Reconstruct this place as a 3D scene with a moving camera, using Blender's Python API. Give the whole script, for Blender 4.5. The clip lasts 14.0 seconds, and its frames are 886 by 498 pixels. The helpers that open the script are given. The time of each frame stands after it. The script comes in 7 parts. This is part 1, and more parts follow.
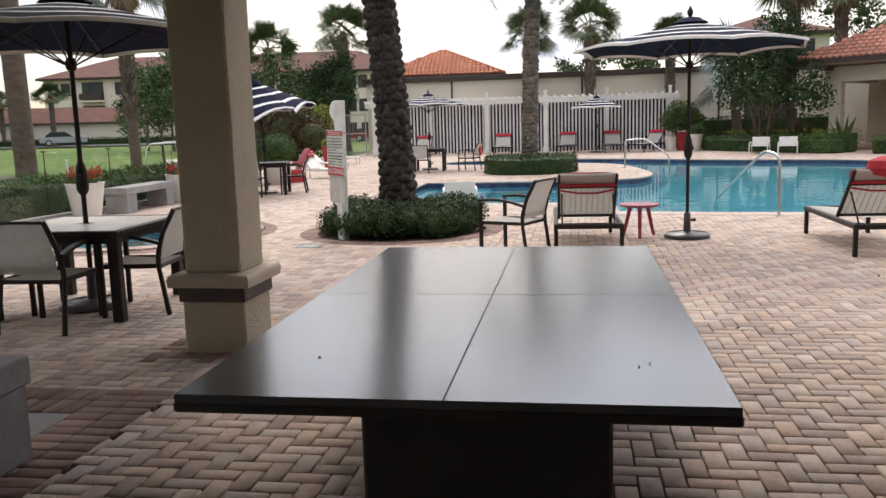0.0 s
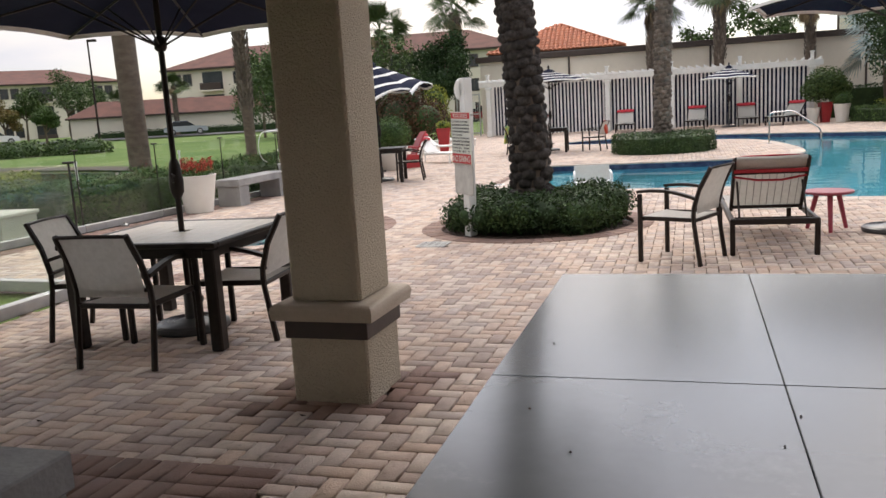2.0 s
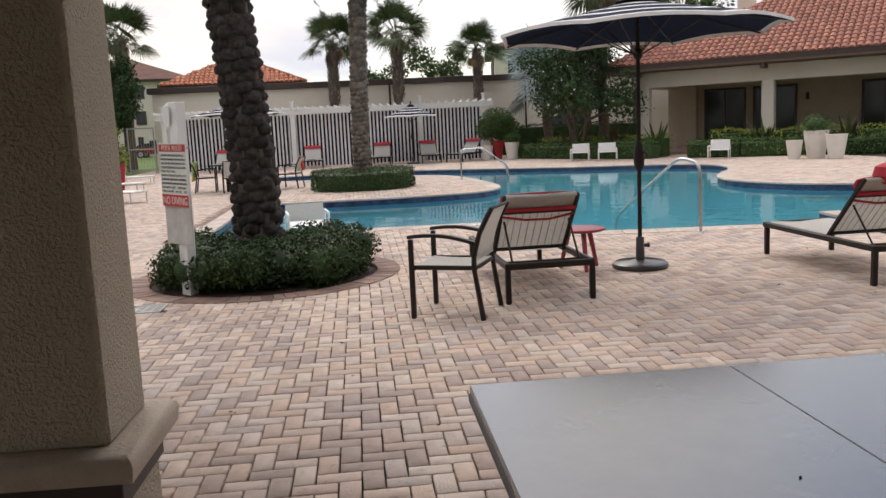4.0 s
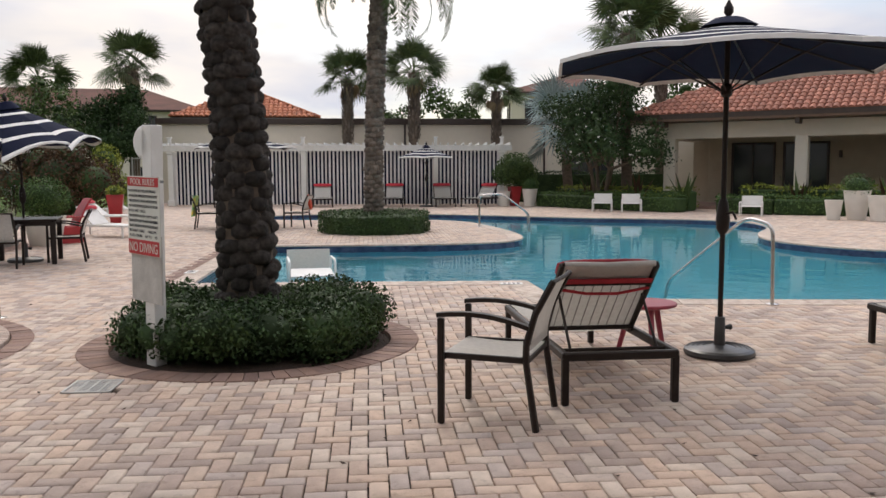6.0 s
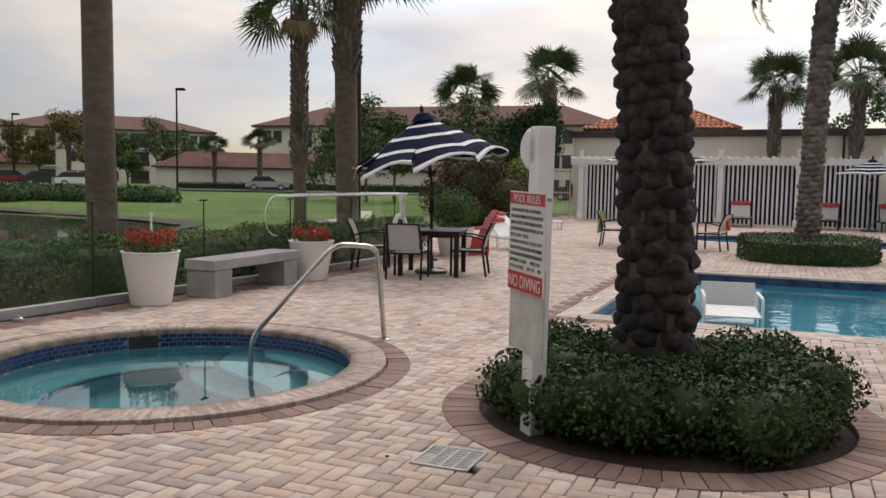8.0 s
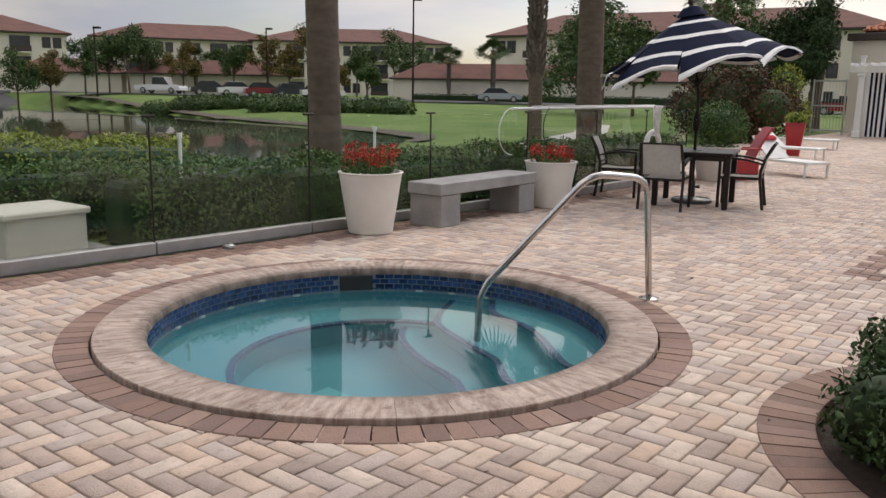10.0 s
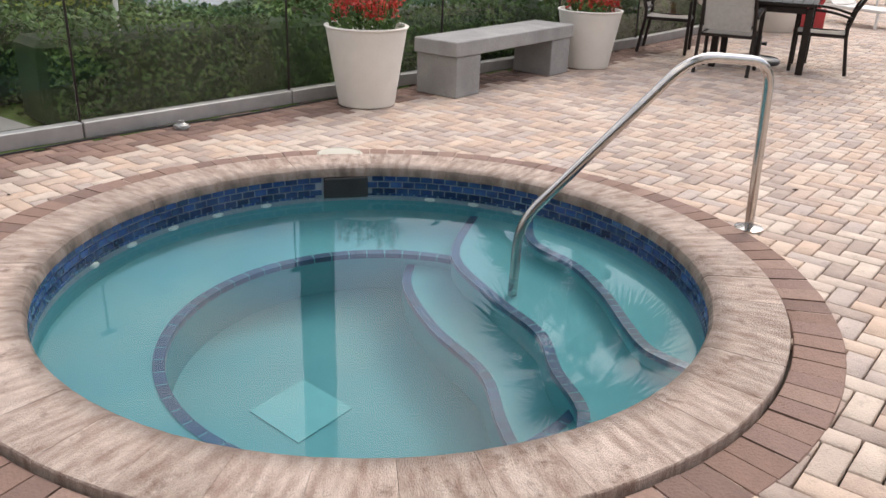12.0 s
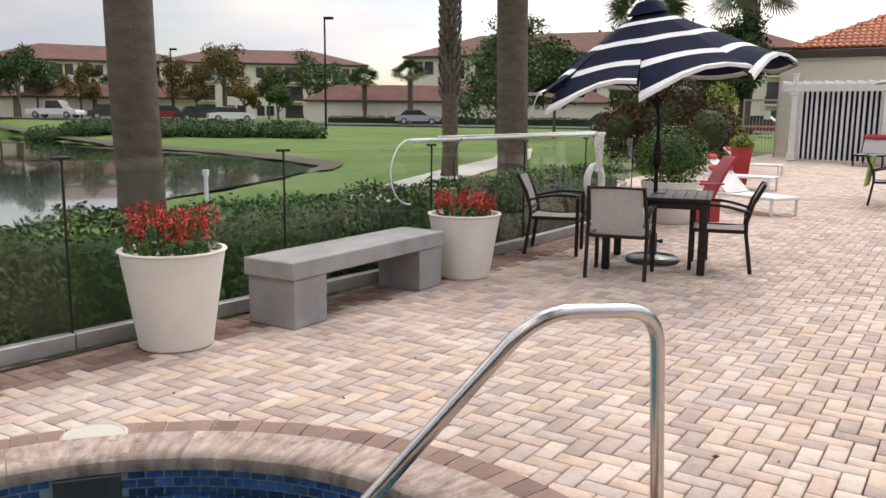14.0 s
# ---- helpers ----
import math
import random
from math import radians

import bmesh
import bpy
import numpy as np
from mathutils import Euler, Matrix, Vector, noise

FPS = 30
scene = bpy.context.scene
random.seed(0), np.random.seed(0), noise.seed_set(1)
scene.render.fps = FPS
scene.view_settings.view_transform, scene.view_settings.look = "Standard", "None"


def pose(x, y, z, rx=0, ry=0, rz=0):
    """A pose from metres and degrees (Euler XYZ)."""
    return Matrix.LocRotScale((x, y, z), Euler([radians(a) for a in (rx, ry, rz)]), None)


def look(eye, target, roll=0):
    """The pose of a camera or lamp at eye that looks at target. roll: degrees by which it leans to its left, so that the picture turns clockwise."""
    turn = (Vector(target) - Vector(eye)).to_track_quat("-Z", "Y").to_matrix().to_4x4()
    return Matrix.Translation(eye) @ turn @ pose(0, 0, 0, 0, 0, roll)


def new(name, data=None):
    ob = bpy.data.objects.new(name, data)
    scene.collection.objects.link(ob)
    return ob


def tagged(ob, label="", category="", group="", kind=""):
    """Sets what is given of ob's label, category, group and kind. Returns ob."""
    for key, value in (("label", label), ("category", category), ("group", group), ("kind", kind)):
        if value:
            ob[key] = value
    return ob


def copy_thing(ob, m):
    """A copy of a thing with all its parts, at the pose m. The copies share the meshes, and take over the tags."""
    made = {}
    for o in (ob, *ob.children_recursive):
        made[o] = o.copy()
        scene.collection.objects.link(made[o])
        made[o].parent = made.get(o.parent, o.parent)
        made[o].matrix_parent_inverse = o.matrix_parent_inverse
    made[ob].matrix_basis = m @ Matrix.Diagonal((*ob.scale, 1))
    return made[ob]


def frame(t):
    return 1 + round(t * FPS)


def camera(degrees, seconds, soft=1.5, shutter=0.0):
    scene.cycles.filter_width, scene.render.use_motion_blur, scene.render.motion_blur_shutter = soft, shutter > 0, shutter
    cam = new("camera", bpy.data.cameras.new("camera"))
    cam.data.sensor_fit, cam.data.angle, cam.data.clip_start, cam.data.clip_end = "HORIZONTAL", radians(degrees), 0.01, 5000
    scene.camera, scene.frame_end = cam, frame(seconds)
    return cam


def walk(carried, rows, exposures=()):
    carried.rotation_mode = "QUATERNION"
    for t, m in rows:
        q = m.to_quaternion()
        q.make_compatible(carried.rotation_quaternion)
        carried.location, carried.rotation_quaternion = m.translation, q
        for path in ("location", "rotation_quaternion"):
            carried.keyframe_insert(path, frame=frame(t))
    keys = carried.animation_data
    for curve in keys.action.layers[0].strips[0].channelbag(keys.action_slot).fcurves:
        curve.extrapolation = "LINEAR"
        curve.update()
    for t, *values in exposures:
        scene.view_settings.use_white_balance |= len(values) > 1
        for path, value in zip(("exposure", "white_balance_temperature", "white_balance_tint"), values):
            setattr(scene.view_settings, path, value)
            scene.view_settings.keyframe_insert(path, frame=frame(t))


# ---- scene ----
cam = camera(56.6, 14.0)
PATH = [
    (0, (0.347, -2.062, 1.48), (0.031, -0.11, 1.182), -1.7),
    (0.5, (0.322, -1.734, 1.474), (-0.195, 0.168, 1.137), -0.3),
    (1, (0.234, -1.399, 1.472), (-0.385, 0.474, 1.148), 0.3),
    (1.5, (0.047, -1.05, 1.477), (-0.602, 0.812, 1.144), -0.6),
    (2, (-0.223, -0.77, 1.496), (-0.801, 1.115, 1.162), -3.5),
    (2.5, (-0.477, -0.48, 1.486), (-0.864, 1.457, 1.174), -6.2),
    (3, (-0.726, -0.206, 1.485), (-0.799, 1.77, 1.182), -5.4),
    (3.5, (-0.936, 0.162, 1.467), (-0.79, 2.136, 1.175), -3.5),
    (3.7, (-0.995, 0.3, 1.47), (-0.822, 2.27, 1.176), -3.2),
    (5.8, (-1.098, 1.999, 1.485), (-0.9, 3.98, 1.294), -0.3),
    (6, (-1.083, 2.152, 1.481), (-0.904, 4.135, 1.294), -0.2),
    (6.5, (-1.061, 2.608, 1.485), (-0.935, 4.596, 1.307), 0.4),
    (7, (-1.124, 3.04, 1.498), (-1.075, 5.032, 1.32), -0.4),
    (7.5, (-1.215, 3.476, 1.485), (-1.529, 5.446, 1.334), -0.6),
    (8, (-1.363, 3.885, 1.497), (-2.131, 5.725, 1.338), 0.9),
    (8.5, (-1.566, 4.255, 1.48), (-2.584, 5.966, 1.294), 1.9),
    (9, (-1.793, 4.663, 1.459), (-2.93, 6.284, 1.174), 3.0),
    (9.2, (-1.905, 4.802, 1.457), (-3.072, 6.39, 1.117), 2.1),
    (11.3, (-3.225, 6.165, 1.503), (-4.497, 7.646, 1.07), 1.5),
    (11.5, (-3.336, 6.302, 1.505), (-4.601, 7.768, 1.005), 1.6),
    (12, (-3.603, 6.631, 1.501), (-4.747, 8.086, 0.744), 2.0),
    (12.5, (-3.739, 6.939, 1.48), (-4.862, 8.341, 0.602), 3.4),
    (13, (-3.87, 7.288, 1.477), (-5.065, 8.669, 0.66), 3.2),
    (13.5, (-3.972, 7.664, 1.5), (-5.087, 9.224, 0.929), 1.8),
    (14, (-4.018, 8.128, 1.511), (-5.096, 9.782, 1.188), 0.5),
]
walk(cam, [(t, look(e, g, r)) for t, e, g, r in PATH],
     [(0, 0.76), (0.5, 0.96), (1.0, 1.02), (1.5, 0.92), (2.0, 0.76), (2.5, 0.66), (3.0, 0.62), (3.6, 0.52), (6, 0.30), (7.5, 0.24), (8, 0.14), (9, 0.18), (11.3, 0.58), (12.0, 0.70), (12.5, 0.60), (13.0, 0.76), (13.5, 0.88), (14, 0.72)])


# ---- world and sun: bright broken cloud, low sun behind it ----
SUN_EL, SUN_AZ = radians(46), radians(-8)     # azimuth from +y towards +x
world = bpy.data.worlds.new("sky")
scene.world = world
world.use_nodes = True
wn, wl = world.node_tree.nodes, world.node_tree.links
wn.clear()
w_out, w_bg = wn.new("ShaderNodeOutputWorld"), wn.new("ShaderNodeBackground")
w_sky, w_mix, w_tint = wn.new("ShaderNodeTexSky"), wn.new("ShaderNodeMix"), wn.new("ShaderNodeMix")
w_tc, w_map = wn.new("ShaderNodeTexCoord"), wn.new("ShaderNodeMapping")
w_n, w_r, w_n2, w_r2 = (wn.new(k) for k in ("ShaderNodeTexNoise", "ShaderNodeValToRGB", "ShaderNodeTexNoise", "ShaderNodeValToRGB"))
w_sky.sky_type, w_sky.sun_disc = "NISHITA", False
w_sky.sun_elevation, w_sky.sun_rotation = SUN_EL, SUN_AZ
w_sky.dust_density, w_sky.air_density = 2.0, 1.0
SKY = 0.12
w_mix.data_type = w_tint.data_type = "RGBA"
w_map.inputs["Scale"].default_value = (1.0, 1.0, 3.4)
w_n.inputs["Scale"].default_value, w_n.inputs["Detail"].default_value, w_n.inputs["Roughness"].default_value = 1.9, 6, 0.55
w_r.color_ramp.elements[0].position, w_r.color_ramp.elements[1].position = 0.38, 0.56
w_n2.inputs["Scale"].default_value, w_n2.inputs["Detail"].default_value = 2.6, 5
w_r2.color_ramp.elements[0].position, w_r2.color_ramp.elements[1].position = 0.35, 0.62
w_r2.color_ramp.elements[0].color = (5.5, 5.6, 6.3, 1)      # grey-violet undersides
w_r2.color_ramp.elements[1].color = (9.1, 8.2, 7.3, 1)      # cream-white cloud
w_bg.inputs["Strength"].default_value = SKY
wl.new(w_tc.outputs["Generated"], w_map.inputs["Vector"])
wl.new(w_map.outputs["Vector"], w_n.inputs["Vector"])
wl.new(w_map.outputs["Vector"], w_n2.inputs["Vector"])
wl.new(w_n.outputs["Fac"], w_r.inputs["Fac"])
wl.new(w_n2.outputs["Fac"], w_r2.inputs["Fac"])
wl.new(w_r.outputs["Color"], w_mix.inputs[0])
wl.new(w_sky.outputs["Color"], w_mix.inputs[6])
wl.new(w_r2.outputs["Color"], w_mix.inputs[7])
# the cloud is brighter towards the hidden sun
w_dot, w_glow, w_mul = wn.new("ShaderNodeVectorMath"), wn.new("ShaderNodeMapRange"), wn.new("ShaderNodeMix")
w_dot.operation = "DOT_PRODUCT"
w_dot.inputs[1].default_value = (math.sin(SUN_AZ + 0.30) * 0.9, math.cos(SUN_AZ + 0.30) * 0.9, 0.43)
w_glow.inputs[1].default_value, w_glow.inputs[2].default_value, w_glow.inputs[3].default_value, w_glow.inputs[4].default_value = 0.30, 0.97, 0.62, 1.12
w_mul.data_type, w_mul.blend_type = "RGBA", "MULTIPLY"
w_mul.inputs[0].default_value = 1.0
wl.new(w_tc.outputs["Generated"], w_dot.inputs[0])
wl.new(w_dot.outputs["Value"], w_glow.inputs[0])
wl.new(w_mix.outputs[2], w_mul.inputs[6])
# and the overcast is brighter overhead than near the horizon
w_sep, w_zen, w_both = wn.new("ShaderNodeSeparateXYZ"), wn.new("ShaderNodeMapRange"), wn.new("ShaderNodeMath")
w_zen.inputs[1].default_value, w_zen.inputs[2].default_value, w_zen.inputs[3].default_value, w_zen.inputs[4].default_value = 0.15, 0.85, 0.82, 2.25
w_both.operation = "MULTIPLY"
wl.new(w_tc.outputs["Generated"], w_sep.inputs[0])
wl.new(w_sep.outputs["Z"], w_zen.inputs[0])
wl.new(w_glow.outputs[0], w_both.inputs[0])
wl.new(w_zen.outputs[0], w_both.inputs[1])
wl.new(w_both.outputs[0], w_mul.inputs[7])
wl.new(w_mul.outputs[2], w_bg.inputs["Color"])
wl.new(w_bg.outputs[0], w_out.inputs[0])
sun = new("sun", bpy.data.lights.new("sun", "SUN"))
sun.data.energy, sun.data.angle, sun.data.color = 0.7, radians(14), (1.0, 0.9, 0.78)
sun.matrix_world = look((0, 0, 0), (-math.sin(SUN_AZ) * math.cos(SUN_EL), -math.cos(SUN_AZ) * math.cos(SUN_EL), -math.sin(SUN_EL)))


# ---- materials ----
def material(name, c1, c2=None, scale=6.0, rough=0.7, bump=0.0, metal=0.0, detail=5.0, fine=0.0, per_object=0.0, per_island=0.0,
             spec=0.5, stretch=(1, 1, 1), fine_scale=12.0, coat=0.0, stain=None):
    """A base colour that wanders between c1 and c2, with grain, relief, and a spread of lightness from piece to piece."""
    m = bpy.data.materials.new(name)
    m.use_nodes = True
    n, l = m.node_tree.nodes, m.node_tree.links
    b = n["Principled BSDF"]
    b.inputs["Roughness"].default_value, b.inputs["Metallic"].default_value = rough, metal
    b.inputs["Specular IOR Level"].default_value, b.inputs["Coat Weight"].default_value = spec, coat
    c2 = c2 or c1
    tc, mp, no, mix = n.new("ShaderNodeTexCoord"), n.new("ShaderNodeMapping"), n.new("ShaderNodeTexNoise"), n.new("ShaderNodeMix")
    mix.data_type = "RGBA"
    mp.inputs["Scale"].default_value = stretch
    no.inputs["Scale"].default_value, no.inputs["Detail"].default_value = scale, detail
    mix.inputs[6].default_value, mix.inputs[7].default_value = (*c1, 1), (*c2, 1)
    ramp = n.new("ShaderNodeMapRange")
    ramp.inputs[1].default_value, ramp.inputs[2].default_value = 0.32, 0.68
    place = tc.outputs["Object"]
    if per_object:
        shift, move = n.new("ShaderNodeMath"), n.new("ShaderNodeVectorMath")
        shift.operation, shift.inputs[1].default_value = "MULTIPLY", 40.0
        l.new(n.new("ShaderNodeObjectInfo").outputs["Random"], shift.inputs[0])
        l.new(place, move.inputs[0])
        l.new(shift.outputs[0], move.inputs[1])
        place = move.outputs[0]
    l.new(place, mp.inputs["Vector"])
    l.new(mp.outputs["Vector"], no.inputs["Vector"])
    l.new(no.outputs["Fac"], ramp.inputs[0])
    l.new(ramp.outputs[0], mix.inputs[0])
    colour = mix.outputs[2]
    grain = n.new("ShaderNodeTexNoise")
    grain.inputs["Scale"].default_value, grain.inputs["Detail"].default_value = scale * fine_scale, 4
    l.new(mp.outputs["Vector"], grain.inputs["Vector"])

    def vary(value, amount, colour):
        hsv, mr = n.new("ShaderNodeHueSaturation"), n.new("ShaderNodeMapRange")
        mr.inputs[3].default_value, mr.inputs[4].default_value = 1 - amount, 1 + amount
        l.new(value, mr.inputs[0])
        l.new(mr.outputs[0], hsv.inputs["Value"])
        l.new(colour, hsv.inputs["Color"])
        return hsv.outputs[0]
    if fine:
        colour = vary(grain.outputs["Fac"], fine, colour)
    if per_object:
        colour = vary(n.new("ShaderNodeObjectInfo").outputs["Random"], per_object, colour)
    if per_island:
        colour = vary(n.new("ShaderNodeNewGeometry").outputs["Random Per Island"], per_island, colour)
    if stain:
        st, sr, sm = n.new("ShaderNodeTexNoise"), n.new("ShaderNodeMapRange"), n.new("ShaderNodeMix")
        sm.data_type = "RGBA"
        st.inputs["Scale"].default_value, st.inputs["Detail"].default_value, st.inputs["Roughness"].default_value = stain[1], 7, 0.7
        sr.inputs[1].default_value, sr.inputs[2].default_value, sr.inputs[4].default_value = stain[2], stain[2] + 0.12, 0.8
        sm.inputs[7].default_value = (*stain[0], 1)
        l.new(place, st.inputs["Vector"])
        l.new(st.outputs["Fac"], sr.inputs[0])
        l.new(sr.outputs[0], sm.inputs[0])
        l.new(colour, sm.inputs[6])
        colour = sm.outputs[2]
    l.new(colour, b.inputs["Base Color"])
    if bump:
        bp = n.new("ShaderNodeBump")
        bp.inputs["Strength"].default_value, bp.inputs["Distance"].default_value = min(1.0, bump), 0.02
        l.new(grain.outputs["Fac"], bp.inputs["Height"])
        l.new(bp.outputs[0], b.inputs["Normal"])
    return m


def clear(name, colour, rough, ior, wave=0.0, wave_scale=2.0):
    m = material(name, colour, rough=rough)
    n, l = m.node_tree.nodes, m.node_tree.links
    b = n["Principled BSDF"]
    b.inputs["Transmission Weight"].default_value, b.inputs["IOR"].default_value = 1.0, ior
    if wave:
        tc, no, bp = n.new("ShaderNodeTexCoord"), n.new("ShaderNodeTexNoise"), n.new("ShaderNodeBump")
        no.inputs["Scale"].default_value, no.inputs["Detail"].default_value = wave_scale, 3
        bp.inputs["Strength"].default_value, bp.inputs["Distance"].default_value = wave, 0.02
        l.new(tc.outputs["Object"], no.inputs["Vector"])
        l.new(no.outputs["Fac"], bp.inputs["Height"])
        l.new(bp.outputs[0], b.inputs["Normal"])
    return m


def paver_material(name, tones, spread=0.16):
    """Tumbled pavers: each piece takes one of several clay tones, with mottling and pitted relief."""
    m = material(name, (0.5, 0.4, 0.3), scale=9, rough=0.85, bump=0.35, fine=0.13)
    n, l = m.node_tree.nodes, m.node_tree.links
    mix = next(k for k in n if k.bl_idname == "ShaderNodeMix")
    add, half = n.new("ShaderNodeMath"), n.new("ShaderNodeValToRGB")
    half.color_ramp.interpolation = "CONSTANT"
    for i, tone in enumerate(tones):
        e = half.color_ramp.elements[i] if i < 2 else half.color_ramp.elements.new(i / len(tones))
        e.position, e.color = i / len(tones), (*tone, 1)
    oi, ge, fr = n.new("ShaderNodeObjectInfo"), n.new("ShaderNodeNewGeometry"), n.new("ShaderNodeMath")
    add.operation, fr.operation = "ADD", "FRACT"
    l.new(oi.outputs["Random"], add.inputs[0])
    l.new(ge.outputs["Random Per Island"], add.inputs[1])
    l.new(add.outputs[0], fr.inputs[0])
    l.new(fr.outputs[0], half.inputs[0])
    dark = n.new("ShaderNodeHueSaturation")
    dark.inputs["Value"].default_value = 1 - spread
    l.new(half.outputs[0], dark.inputs["Color"])
    l.new(half.outputs[0], mix.inputs[7])
    l.new(dark.outputs[0], mix.inputs[6])
    # trodden-in dirt in patches, and fine dark pitting
    b = n["Principled BSDF"]
    colour = b.inputs["Base Color"].links[0].from_socket
    for size, lo, hi, depth in ((0.9, 0.46, 0.72, 0.26), (16.0, 0.55, 0.70, 0.34)):
        no, mr, mu = n.new("ShaderNodeTexNoise"), n.new("ShaderNodeMapRange"), n.new("ShaderNodeMix")
        no.inputs["Scale"].default_value, no.inputs["Detail"].default_value, no.inputs["Roughness"].default_value = size, 7, 0.65
        mr.inputs[1].default_value, mr.inputs[2].default_value, mr.inputs[3].default_value, mr.inputs[4].default_value = lo, hi, 0.0, depth
        mu.data_type = "RGBA"
        mu.inputs[7].default_value = (0.14, 0.10, 0.08, 1)
        l.new(ge.outputs["Position"], no.inputs["Vector"])
        l.new(no.outputs["Fac"], mr.inputs[0])
        l.new(mr.outputs[0], mu.inputs[0])
        l.new(colour, mu.inputs[6])
        colour = mu.outputs[2]
    l.new(colour, b.inputs["Base Color"])
    return m


M_PAVER = paver_material("paver_tan", [(0.56, 0.43, 0.35), (0.62, 0.51, 0.43), (0.49, 0.38, 0.32), (0.66, 0.55, 0.46), (0.53, 0.44, 0.39), (0.61, 0.46, 0.36), (0.44, 0.35, 0.30), (0.64, 0.50, 0.40)])
M_BRICK = paver_material("paver_brown", [(0.25, 0.155, 0.12), (0.29, 0.185, 0.145), (0.21, 0.135, 0.11), (0.33, 0.22, 0.175), (0.27, 0.175, 0.145)])
M_COPING = material("coping_travertine", (0.60, 0.52, 0.45), (0.42, 0.33, 0.27), scale=11, rough=0.8, bump=0.6, fine=0.22, per_object=0.13, per_island=0.10, stretch=(1, 1, 1), stain=((0.30, 0.21, 0.165), 13, 0.58))
M_SPACOPING = material("spa_coping_weathered", (0.67, 0.555, 0.48), (0.37, 0.26, 0.205), scale=7, rough=0.8, bump=0.8, fine=0.30, per_object=0.10, stretch=(1, 3.6, 1), stain=((0.20, 0.12, 0.085), 9, 0.56))


def add_rim_grime(m, r0, r1, colour):
    """Dark algae grime along the rounded inner rim of the stones, broken up by noise."""
    n, l = m.node_tree.nodes, m.node_tree.links
    b = n["Principled BSDF"]
    old = b.inputs["Base Color"].links[0].from_socket
    tc, sep, flat, ln, mr, no, mu, mix = (n.new(k) for k in ("ShaderNodeTexCoord", "ShaderNodeSeparateXYZ", "ShaderNodeCombineXYZ", "ShaderNodeVectorMath", "ShaderNodeMapRange", "ShaderNodeTexNoise", "ShaderNodeMath", "ShaderNodeMix"))
    ln.operation, mu.operation, mix.data_type = "LENGTH", "MULTIPLY", "RGBA"
    mr.inputs[1].default_value, mr.inputs[2].default_value, mr.inputs[3].default_value, mr.inputs[4].default_value = r0, r1, 1.35, 0.0
    no.inputs["Scale"].default_value, no.inputs["Detail"].default_value = 9, 5
    mix.inputs[7].default_value = (*colour, 1)
    l.new(tc.outputs["Object"], sep.inputs[0])
    l.new(sep.outputs["X"], flat.inputs["X"])
    l.new(sep.outputs["Y"], flat.inputs["Y"])
    l.new(flat.outputs[0], ln.inputs[0])
    l.new(ln.outputs["Value"], mr.inputs[0])
    l.new(tc.outputs["Object"], no.inputs["Vector"])
    l.new(mr.outputs[0], mu.inputs[0])
    l.new(no.outputs["Fac"], mu.inputs[1])
    l.new(mu.outputs[0], mix.inputs[0])
    l.new(old, mix.inputs[6])
    l.new(mix.outputs[2], b.inputs["Base Color"])


add_rim_grime(M_SPACOPING, 1.455, 1.56, (0.10, 0.08, 0.065))
M_SAND = material("joint_sand", (0.070, 0.054, 0.043), (0.045, 0.035, 0.028), scale=9, rough=0.95, bump=0.3)
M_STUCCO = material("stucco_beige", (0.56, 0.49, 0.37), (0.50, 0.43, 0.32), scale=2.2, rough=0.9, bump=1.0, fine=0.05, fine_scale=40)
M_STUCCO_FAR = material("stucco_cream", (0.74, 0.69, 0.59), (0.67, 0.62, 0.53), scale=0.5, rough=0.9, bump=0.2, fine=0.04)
# invented dark brown for unseen porch undersides, to make the space below darker
M_PORCHSHADE = material("porch_shade_brown", (0.15, 0.095, 0.06), (0.11, 0.07, 0.045), scale=2, rough=0.6, bump=0.1, fine=0.12, stretch=(1, 12, 1))
M_TRIM = material("stone_trim", (0.50, 0.42, 0.33), (0.42, 0.35, 0.27), scale=5, rough=0.8, bump=0.3, fine=0.06)
M_DARKTRIM = material("trim_dark_brown", (0.045, 0.03, 0.025), (0.06, 0.042, 0.034), scale=8, rough=0.5, bump=0.1)
M_TABLE = material("table_steel_grey", (0.070, 0.078, 0.084), (0.115, 0.122, 0.126), scale=1.6, rough=0.22, bump=0.015, fine=0.06, spec=0.75, fine_scale=18, coat=0.36, stain=((0.16, 0.165, 0.165), 2.6, 0.60))
M_TABLE.node_tree.nodes["Principled BSDF"].inputs["Coat Roughness"].default_value = 0.16
M_TABLE_DARK = material("table_pedestal_dark", (0.035, 0.035, 0.036), (0.05, 0.05, 0.05), scale=4, rough=0.45, bump=0.05)
M_GROUT = material("tile_grout_pale", (0.30, 0.34, 0.38), (0.22, 0.26, 0.31), scale=8, rough=0.7)
M_CONCRETE = material("concrete_grey", (0.34, 0.335, 0.325), (0.25, 0.245, 0.24), scale=3.5, rough=0.8, bump=0.25, fine=0.1, stain=((0.20, 0.195, 0.19), 4, 0.62))
M_FRAME = material("frame_dark_bronze", (0.022, 0.017, 0.015), (0.032, 0.025, 0.021), scale=20, rough=0.42, bump=0.05, spec=0.18)


